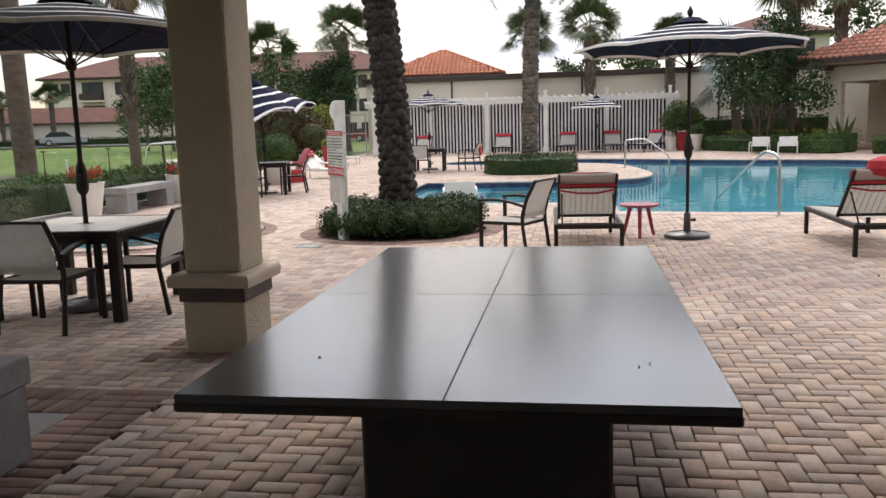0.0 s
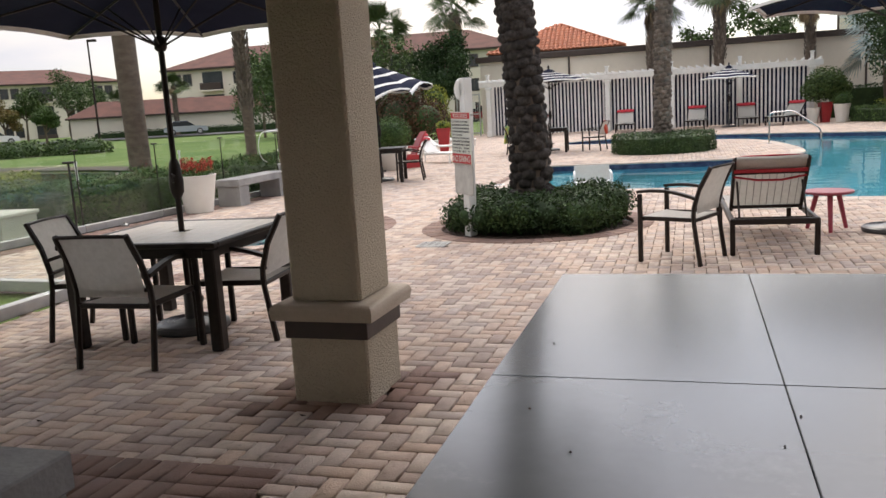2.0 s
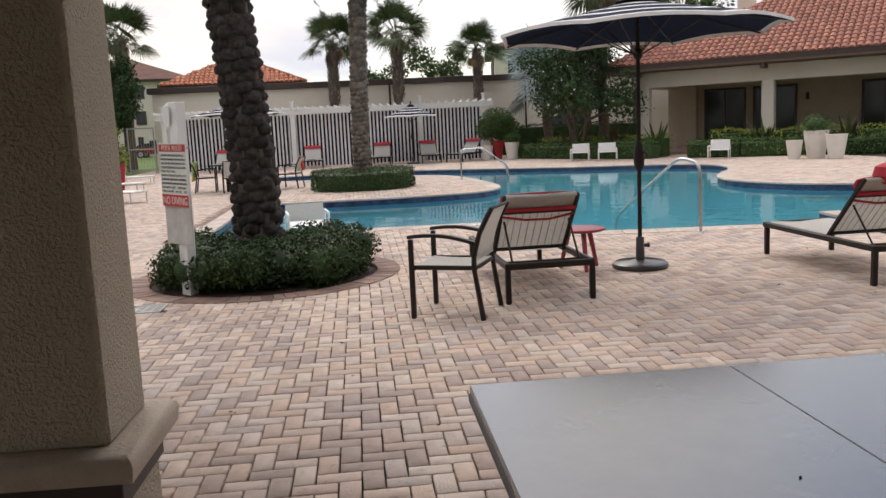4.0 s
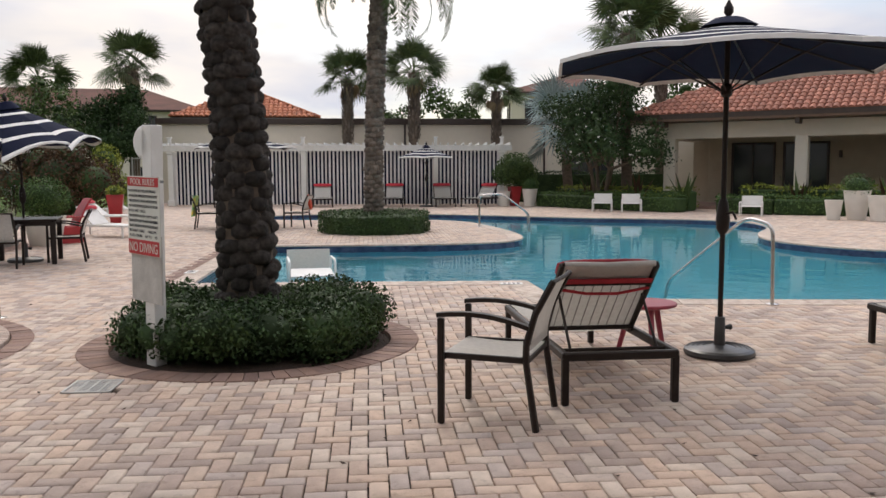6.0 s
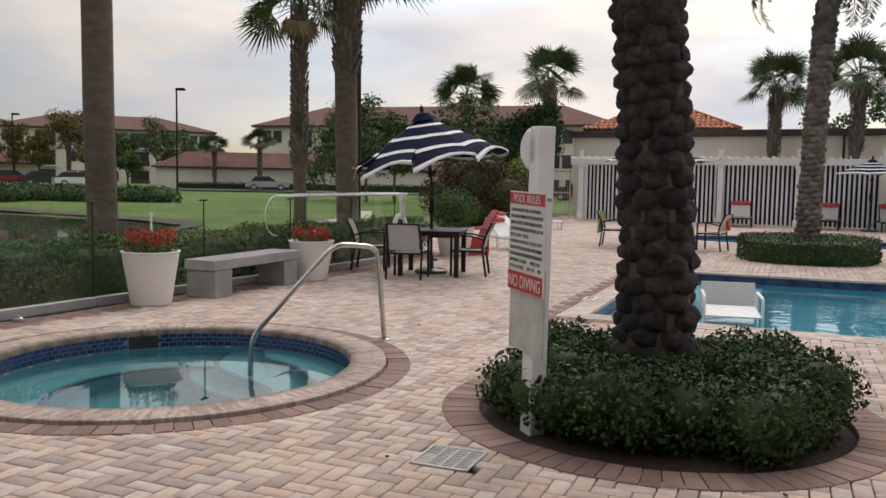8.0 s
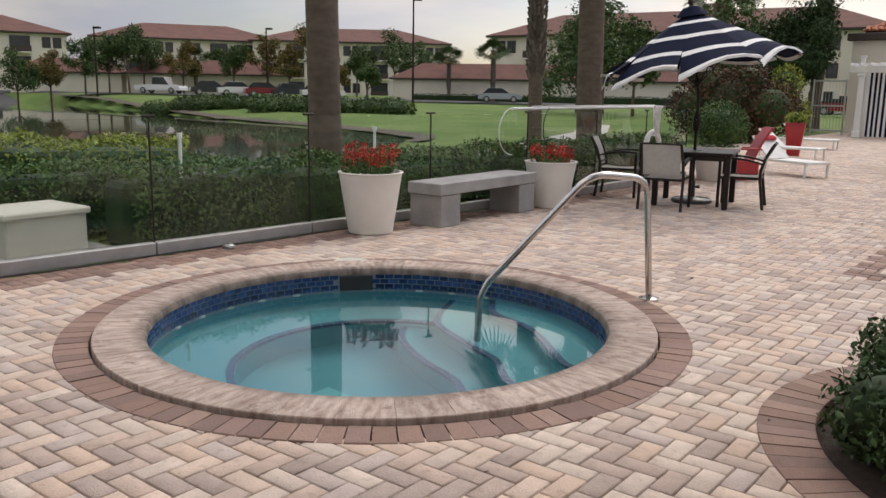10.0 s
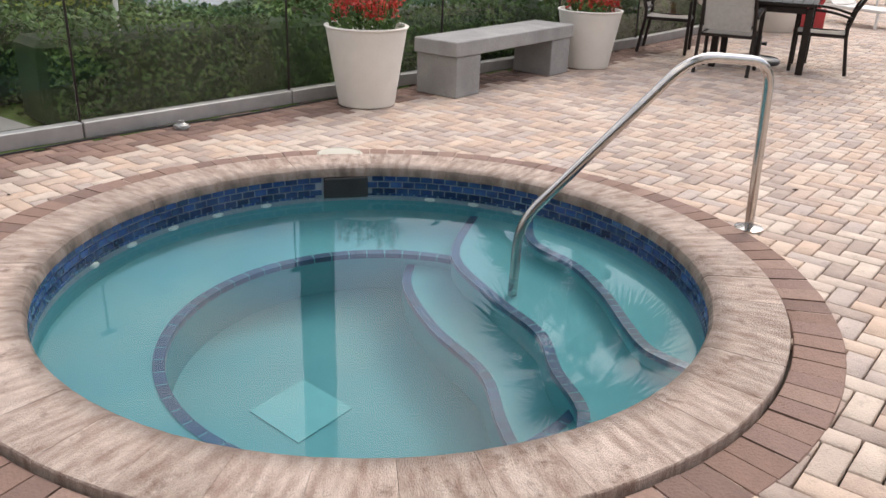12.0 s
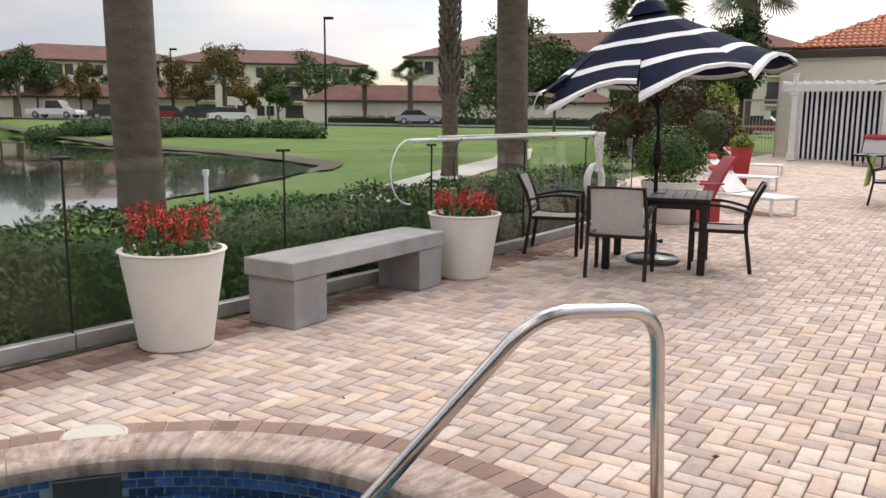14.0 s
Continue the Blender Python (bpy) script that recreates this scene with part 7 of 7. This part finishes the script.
# hedges
hedge_row("hedge", "dense clipped green hedge outside the glass fence", [(-9.62, 9.4), (-9.45, 11.0), (-9.15, 13.9), (-8.98, 16.3), (-8.93, 20.2)], 0.75, -0.05, 0.70, 34000, 0.055, M_LEAF, 41)
hedge_row("hedge", "clipped green hedge behind the utility cabinet", [(-10.75, 5.7), (-10.6, 9.9)], 0.8, -0.05, 0.70, 8000, 0.055, M_LEAF, 49)
hedge_row("hedge", "yellow-topped clipped hedge nearer the pond", [(-15.4, 7.6), (-13.3, 10.3), (-12.2, 12.0)], 1.2, -0.20, 0.76, 12000, 0.06, M_LEAF_LIGHT, 42)
hedge_row("hedge", "low clipped hedge in front of the pool house", [(6.3, 36.9), (8.2, 33.5), (10.1, 30.75)], 0.9, 0.0, 0.62, 4200, 0.08, M_LEAF, 43)
hedge_row("hedge", "low clipped hedge along the far deck", [(11.1, 30.0), (12.6, 28.9), (14.4, 27.9), (17.5, 26.0)], 0.9, 0.0, 0.62, 4200, 0.08, M_LEAF, 44)
hedge_row("hedge", "bright yellow-green hedge behind the dark hedge", [(7.4, 37.4), (9.2, 34.0), (10.9, 31.7)], 0.8, 0.0, 0.84, 3200, 0.08, M_LEAF_LIGHT, 45)
hedge_row("hedge", "bright yellow-green hedge before the pool house porch", [(12.3, 30.8), (14.8, 28.9), (18.2, 26.8)], 0.8, 0.0, 0.92, 3200, 0.08, M_LEAF_LIGHT, 46)
hedge_row("hedge", "tall dark hedge against the long wall", [(6.1, 42.3), (13.5, 42.0)], 1.0, 0.0, 1.45, 3600, 0.10, M_LEAF_DARK, 47)


def spiky(x, y, seed):
    """Bird-of-paradise: upright blades."""
    rng = np.random.default_rng(seed)
    p = thing("bird_of_paradise_plant", "bronze-green clump of upright strap leaves by the hedge", "plant", pose(x, y, 0), "strap-leaved plants")
    for k in range(18):
        a, tip = rng.uniform(0, 6.28), rng.uniform(0.2, 0.75)
        h = rng.uniform(0.8, 1.5)
        d = Vector((math.cos(a), math.sin(a), 0))
        s = Vector((-d.y, d.x, 0)) * 0.07
        b0, b1, b2 = d * 0.05, d * tip * 0.5 + Vector((0, 0, h * 0.6)), d * tip + Vector((0, 0, h))
        part("blade", Shape().add([b0 - s * 0.3, b0 + s * 0.3, b1 + s, b1 - s, b2], [(0, 1, 2, 3), (3, 2, 4)]), M_LEAF_RED if k % 2 else M_LEAF_TREE, p, smooth=0)


for i, (x, y) in enumerate(((8.0, 35.2), (9.3, 33.2), (10.5, 31.6), (13.6, 29.2), (15.9, 27.8), (9.0, 36.6))):
    spiky(x, y, 60 + i)

# beyond the pond
TREES = [(-91.6, 56.2, 6.7, 2.4, "t"), (-88.8, 57.0, 6.9, 2.5, "t"), (-93.2, 61.5, 7.0, 2.5, "t"), (-87.4, 63.1, 5.8, 2.1, "o"), (-95.1, 73.1, 5.6, 2.0, "t"), (-81.7, 70.9, 6.5, 2.3, "o"), (-78.6, 71.5, 5.5, 2.0, "o"), (-75.0, 72.5, 9.0, 3.0, "o"), (-69.3, 69.9, 4.4, 1.6, "o"), (-74.6, 78.8, 6.6, 2.4, "t"), (-58.5, 63.8, 3.4, 1.5, "t"), (-71.2, 82.0, 8.3, 3.0, "t"), (-76.3, 93.5, 6.5, 2.4, "t"), (-34.5, 62.0, 6.7, 2.6, "t"), (-30.9, 59.4, 7.1, 2.8, "t"), (-28.1, 58.5, 5.8, 2.5, "t"), (-84.1, 67.8, 6.1, 2.2, "t"), (-89.3, 52.1, 6.2, 2.2, "t"), (-94.4, 50.8, 5.9, 2.1, "o"), (-93.9, 46.9, 6.0, 2.2, "t"), (-24.5, 64.0, 4.4, 2.2, "t")]
for i, (x, y, h, s, k) in enumerate(TREES):
    tree(pose(x, y, ground_z(x, y)), h, s, "slender tree with thinning olive and rust leaves beyond the pond" if k == "o" else "leafy green tree on the lawn before the apartments", M_LEAF_OLIVE if k == "o" else M_LEAF_TREE, 100 + i, 0.13, 3400, 0.27)
for x, y, h, s, sd in ((-18.5, 34, 5.0, 1.9, 152), (-14.0, 36, 4.8, 1.9, 153)):
    tree(pose(x, y, ground_z(x, y)), h, s, "slender leafy green tree by the lawn path", M_LEAF_TREE, sd, 0.08, 3200, 0.15, 0, 0.3)
for i, (x, y, n) in enumerate(((-57.5, 40.6, 3), (-52, 43, 3), (-46.5, 41.6, 3), (-42.5, 44.4, 3))):
    lumps = [(x + 1.8 * q, y + 0.9 * q + 0.4 * math.sin(q * 2), ground_z(x + 1.8 * q, y + 0.9 * q) + 0.3, 1.5, 1.2, 0.75) for q in range(n)]
    bush("grass_clump", "tall ornamental grasses and shrubs on the pond bank", lumps, 3600, 0.20, M_LEAF_TREE, "shrub", 170 + i)
hedge_row("hedge", "low dark hedge along the garage wall", [(-62, 74.8), (-39, 91)], 1.0, 0.2, 1.2, 4200, 0.16, M_LEAF_DARK, 48)


# ---- lawn path, road, lamps, cars ----
def ribbon(line, width, lift):
    """A strip draped on the ground along a line."""
    s, fine = Shape(), []
    for a, b in zip(line, line[1:]):
        n = max(1, int(math.dist(a, b) / 1.0))
        fine += [(a[0] + (b[0] - a[0]) * i / n, a[1] + (b[1] - a[1]) * i / n) for i in range(n)]
    fine.append(line[-1])
    for i, p in enumerate(fine):
        a, b = Vector(fine[max(0, i - 1)]), Vector(fine[min(len(fine) - 1, i + 1)])
        d = (b - a).normalized()
        q = Vector((-d.y, d.x)) * width / 2
        for k in (-1, 1):
            x, y = p[0] + q.x * k, p[1] + q.y * k
            s.v.append((x, y, ground_z(x, y) + lift))
    s.f = [(2 * i, 2 * i + 1, 2 * i + 3, 2 * i + 2)[::-1] for i in range(len(fine) - 1)]
    return s


fixed("path", ribbon([(-12.4, 17.0), (-13.0, 19.6), (-14.4, 23.0), (-16.0, 27.6), (-18.0, 34.0), (-22.0, 42.0)], 1.3, 0.05), M_PATH, "pale concrete footpath curving over the lawn", smooth=0)
fixed("pond_bank", ribbon([(-22.2, 28.6), (-24.2, 31.5), (-28, 33.4), (-34, 35.5), (-46, 37.8), (-60, 42.1), (-80, 49.1), (-100, 53.8)], 0.9, 0.06), M_MUD, "strip of dark bare soil along the pond edge", smooth=0)
fixed("road", ribbon([(-120, 46), (-96, 53), (-84, 58.5), (-74, 63), (-62, 70), (-51, 77.5), (-38, 86), (-20, 84)], 7.0, 0.12), M_ASPHALT, "grey asphalt car park lane before the garages", smooth=0)


def street_lamp(x, y, h):
    l = thing("street_lamp", "dark steel street lamp with a flat box head", "street lamp", pose(x, y, ground_z(x, y), 0, 0, 30), "street lamps")
    part("pole", Shape().tube([(0, 0, 0), (0, 0, h)], [0.10, 0.07], 10), M_FRAME, l)
    part("head", Shape().box((0.35, 0, h - 0.02), (0.75, 0.42, 0.20), None, 0.03), M_FRAME, l)
    part("arm", Shape().box((0.05, 0, h - 0.02), (0.3, 0.08, 0.08), None, 0.01), M_FRAME, l)


for x, y, h in ((-50.0, 60.7, 9.0), (-84.7, 50.9, 7.0), (-15.6, 30.0, 9.5), (-79.5, 69.0, 7.6)):
    street_lamp(x, y, h)


def car(at, paint, label, tall=1.45, truck=False):
    c = thing("parked_car", label, "car", at, "parked cars")
    L, W = (5.4, 1.9) if truck else (4.5, 1.75)
    prof = [(-L / 2, 0.35), (-L / 2, 0.85), (-L * 0.30, 0.95), (L * 0.22, 0.95), (L / 2 - 0.1, 0.82), (L / 2, 0.6), (L / 2, 0.35)]
    body, k = Shape(), len(prof)
    for y, inset in ((-W / 2, 0), (W / 2, 0)):
        body.v += [(x, y, z) for x, z in prof]
    body.f = [tuple(range(k)), tuple(range(k, 2 * k))[::-1]] + [(i, k + i, k + (i + 1) % k, (i + 1) % k) for i in range(k)]
    part("body", body, paint, c, smooth=20)
    cab = [(-L * 0.40, 0.93), (-L * 0.27, tall), (L * 0.05, tall), (L * 0.22, 0.93)] if not truck else [(-L * 0.12, 0.93), (-L * 0.10, 1.75), (L * 0.14, 1.75), (L * 0.25, 0.93)]
    roof, glass = Shape(), Shape()
    q = W / 2 - 0.12
    vs = [(x, y, z) for y in (-q, q) for x, z in cab]
    roof.add(vs, [(1, 5, 6, 2)])
    roof.box(((cab[1][0] + cab[2][0]) / 2, 0, cab[1][1]), (cab[2][0] - cab[1][0], W - 0.26, 0.05), None, 0.02)
    glass.add(vs, [(0, 1, 2, 3)[::-1], (4, 5, 6, 7), (0, 4, 5, 1)[::-1], (2, 6, 7, 3)[::-1]])
    part("glazing", glass, M_WINDOW, c, smooth=0)
    part("roof", roof, paint, c)
    for x in (-L * 0.31, L * 0.31):
        for y in (-W / 2 + 0.08, W / 2 - 0.08):
            wl_ = part("wheel", Shape().lathe([(0.0, -0.1), (0.33, -0.1), (0.34, 0.0), (0.33, 0.1), (0.0, 0.1)], 18, Matrix.Translation((x, y, 0.34)) @ pose(0, 0, 0, 90, 0, 0)), M_BLACK, c)
            part("rim", Shape().lathe([(0.0, -0.105), (0.2, -0.105), (0.2, 0.105), (0.0, 0.105)], 12, Matrix.Translation((x, y, 0.34)) @ pose(0, 0, 0, 90, 0, 0)), M_ALU, wl_)
    return c


for x, y, a, paint, text, truck in ((-52.0, 76.9, 35, M_CARSILVER, "silver-blue parked saloon car by the garages", False), (-84.6, 58.3, 28, M_CARWHITE, "white parked pickup truck beyond the pond", True),
                                    (-76, 58.8, 60, M_CARDARK, "dark parked car beyond the pond", False), (-73.5, 60.3, 60, M_CARWHITE, "white parked car beyond the pond", False), (-71, 61.8, 60, M_CARRED, "dark red parked car beyond the pond", False), (-68.6, 63.4, 60, M_CARDARK, "dark parked car beyond the pond", False),
                                    (-66, 65, 60, M_CARWHITE, "white parked car beyond the pond", False), (-31, 76, 10, M_CARDARK, "dark parked car under the trees", False), (-26.5, 76, 10, M_CARDARK, "dark parked car under the trees", False), (-18, 74, 0, M_CARRED, "dark red parked car under the trees", False)):
    car(pose(x, y, ground_z(x, y) + 0.13, 0, 0, a), paint, text, 1.45, truck)


# ---- pavers: rings, bands and the herringbone deck ----
def radial_pieces(name, mat, centre, r0, r1, count, z0, z1, parent, round_in=0.0, gap=0.012, jitter=0.0):
    """Wedge stones round a circle: each an object on shared mesh data."""
    span = 2 * math.pi / count
    me = ring_piece(0, 0, r0, r1, 0, span * (1 - gap * count / (2 * math.pi * r0) * 0.5), z0, z1, round_in, 2).mesh(name, mat, 30)
    rng = random.Random(count)
    for i in range(count):
        ob = new(name, me)
        ob.parent = parent
        ob.matrix_basis = pose(*centre, rng.uniform(-jitter, jitter), 0, 0, 360 * i / count)


spa_coping = thing("coping_ring", "pale weathered travertine coping round the spa", "coping", kind="structure")
radial_pieces("coping_stone", M_SPACOPING, SPA, SPA_IN - 0.005, SPA_OUT, 40, -0.03, 0.030, spa_coping, 0.035, 0.003, 0.001)
spa_band = thing("brick_band", "brown paver band round the spa", "paver band", kind="structure")
radial_pieces("brick", M_BRICK, SPA, SPA_OUT + 0.012, SPA_BAND, 104, -0.03, 0.004, spa_band, 0.008, 0.014, 0.003)
bed_band = thing("brick_band", "brown paver band round the palm bed", "paver band", kind="structure")
radial_pieces("brick", M_BRICK, BED, BED_IN, BED_OUT, 80, -0.04, 0.006, bed_band, 0.008, 0.013, 0.003)


def np_inside(x, y, poly):
    hit = np.zeros(len(x), bool)
    for i in range(len(poly)):
        (x0, y0), (x1, y1) = poly[i - 1], poly[i]
        if y0 == y1:
            continue
        hit ^= ((y0 > y) != (y1 > y)) & (x < (x1 - x0) * (y - y0) / (y1 - y0) + x0)
    return hit


def np_distance(x, y, line, closed=False):
    best = np.full(len(x), 1e9)
    pairs = list(zip(line, line[1:])) + ([(line[-1], line[0])] if closed else [])
    for (x0, y0), (x1, y1) in pairs:
        dx, dy = x1 - x0, y1 - y0
        t = np.clip(((x - x0) * dx + (y - y0) * dy) / (dx * dx + dy * dy), 0, 1)
        best = np.minimum(best, np.hypot(x - x0 - t * dx, y - y0 - t * dy))
    return best


def fast_mesh(name, verts, quads, mat):
    me = bpy.data.meshes.new(name)
    me.vertices.add(len(verts))
    me.vertices.foreach_set("co", verts.ravel().astype(np.float32))
    me.loops.add(quads.size)
    me.loops.foreach_set("vertex_index", quads.ravel().astype(np.int32))
    me.polygons.add(len(quads))
    me.polygons.foreach_set("loop_start", np.arange(0, quads.size, 4, dtype=np.int32))
    me.materials.append(mat)
    me.update(calc_edges=True)
    return me


BRICK_C = 0.004     # chamfer
HALF_L, HALF_W = 0.0957, 0.0457
BRICK_V = np.array([(sx * (HALF_L - i), sy * (HALF_W - i), z) for z, i in ((-0.03, 0), (-BRICK_C, 0), (0.0, BRICK_C)) for sx, sy in ((-1, -1), (1, -1), (1, 1), (-1, 1))])
BRICK_F = np.array([(j + 4 * k, (j + 1) % 4 + 4 * k, (j + 1) % 4 + 4 * k + 4, j + 4 * k + 4) for k in (0, 1) for j in range(4)] + [(8, 9, 10, 11)])


def build_pavers():
    rng = np.random.default_rng(7)
    w = 0.1
    gx, gy = np.meshgrid(np.arange(-115, 150), np.arange(-80, 445))
    k = (gx - gy) % 4
    hor, ver = k == 0, k == 3
    cx = np.concatenate([(gx[hor] + 1) * w, (gx[ver] + 0.5) * w])
    cy = np.concatenate([(gy[hor] + 0.5) * w, (gy[ver] + 1) * w])
    up = np.concatenate([np.zeros(hor.sum(), bool), np.ones(ver.sum(), bool)])
    keep = np_inside(cx, cy, offset(DECK, -0.06)) & ~np_inside(cx, cy, offset(POOL, 0.21))
    keep &= np.hypot(cx - SPA[0], cy - SPA[1]) > SPA_BAND - 0.11
    keep &= np.hypot(cx - BED[0], cy - BED[1]) > BED_OUT - 0.11
    keep &= ~((np.abs(cx + 2.05) < 0.16) & (np.abs(cy - 3.265) < 0.16))
    keep &= ~((np.abs(cx + 3.005) < 0.13) & (np.abs(cy - 7.955) < 0.13))
    keep &= ~((cx > PAD[0] - 0.36) & (cx < PAD[1] + 0.36) & (cy > PAD[2] - 0.36) & (cy < PAD[3] + 0.36))
    cx, cy, up = cx[keep], cy[keep], up[keep]
    brown = (np.abs(cx + 2.05) < 0.45) & (np.abs(cy - 3.24) < 0.37)
    brown |= (np.abs(cx + 5.15) + np.abs(cy - 6.12) < 0.30)
    brown |= (np_distance(cx, cy, FENCE[2:]) < 0.50)
    ring = offset(POOL, 0.31)
    near_pool = np_distance(cx, cy, ring, True)
    brown |= (near_pool < 0.22) & (cx < -2.2) & (cy < 19.5)
    z = rng.uniform(-0.003, 0.0, len(cx))
    tx, ty = rng.normal(0, 0.004, len(cx)), rng.normal(0, 0.004, len(cx))
    turn = rng.normal(0, 0.008, len(cx))
    singles = (cx > -2.55) & (cx < -0.15) & (cy > 3.85) & (cy < 6.3) & ~brown
    idx = np.flatnonzero(singles)[:300]
    chosen = np.zeros(len(cx), bool)
    chosen[idx] = True
    deck = thing("deck_pavers", "tan and pink clay pavers laid in herringbone on the pool deck", "pavers", kind="structure")
    single = fast_mesh("paver", BRICK_V, BRICK_F, M_PAVER)
    for i in idx:
        ob = new("paver", single)
        ob.parent = deck
        ob.matrix_basis = pose(cx[i], cy[i], z[i], math.degrees(tx[i]), math.degrees(ty[i]), (90 if up[i] else 0) + math.degrees(turn[i]))
    for name, mask, mat in (("paver_field", ~brown & ~chosen, M_PAVER), ("paver_border", brown, M_BRICK)):
        n = int(mask.sum())
        a = np.where(up[mask], np.pi / 2, 0.0) + turn[mask]
        c, s = np.cos(a)[:, None], np.sin(a)[:, None]
        vx, vy, vz = BRICK_V[:, 0][None], BRICK_V[:, 1][None], BRICK_V[:, 2][None]
        X, Y = cx[mask][:, None] + vx * c - vy * s, cy[mask][:, None] + vx * s + vy * c
        Z = z[mask][:, None] + vz + vx * tx[mask][:, None] + vy * ty[mask][:, None]
        verts = np.stack([X, Y, Z], 2).reshape(-1, 3)
        quads = (BRICK_F[None] + (np.arange(n) * len(BRICK_V))[:, None, None]).reshape(-1, 4)
        ob = part(name, fast_mesh(name, verts, quads, mat), mat, deck, "brown border pavers" if mat is M_BRICK else "")
        tagged(ob, kind="stuff")
    # two soldier courses of brown brick round the bench's slab
    border = thing("brick_band", "brown soldier-course brick border round the bench slab", "paver band", kind="structure")
    brick = fast_mesh("brick", BRICK_V, BRICK_F, M_BRICK)
    x0, x1, y0, y1 = PAD
    spots = [(x, y, 0) for x in (x0 - 0.3, x0 - 0.1, x1 + 0.1, x1 + 0.3) for y in np.arange(y0 - 0.35, y1 + 0.40, 0.1)]
    spots += [(x, y, 90) for y in (y0 - 0.3, y0 - 0.1, y1 + 0.1, y1 + 0.3) for x in np.arange(x0 + 0.05, x1, 0.1)]
    for x, y, a in spots:
        ob = new("brick", brick)
        ob.parent = border
        ob.matrix_basis = pose(x, y, rng.uniform(0.003, 0.006), 0, 0, a + rng.normal(0, 0.5))
    fixed("slab", Shape().box(((x0 + x1) / 2, (y0 + y1) / 2, -0.017), (x1 - x0 - 0.01, y1 - y0 - 0.01, 0.034), None, 0.004), M_CONCRETE, "grey stained concrete slab under the porch bench")
    # dry leaves and specks lying on the pavers
    pts, nr = [], np.random.default_rng(12)
    while len(pts) < 260:
        x, y = nr.uniform(-8.6, 4), nr.uniform(2, 20)
        if not inside(x, y, ring) and math.hypot(x - SPA[0], y - SPA[1]) > 1.5 and math.hypot(x - BED[0], y - BED[1]) > 1.3:
            pts.append((x, y, 0.006))
    tagged(part("leaf_litter", leaf_cloud(pts, np.tile((0, 0, 1), (len(pts), 1)), 0.034, nr, 0.25), M_MULCH, None, "", None, 0), "scattered small dry brown leaves on the pavers", "leaf litter", "", "stuff")
    for x, y, a in ((0.78, 12.78, -3), (-3.72, 14.6, 88), (7.2, 27.45, -20)):
        d = thing("depth_marker", "small white depth marker tile set in the pool edge", "tile", pose(x, y, 0.009, 0, 0, a))
        part("tile", Shape().box((0, 0, 0), (0.30, 0.15, 0.012), None, 0.002), M_DEPTH, d)
        for q in range(4):
            part("mark", Shape().box((-0.09 + 0.06 * q, 0, 0.007), (0.028, 0.08, 0.003), None, 0.001), M_INK, d)


build_pavers()
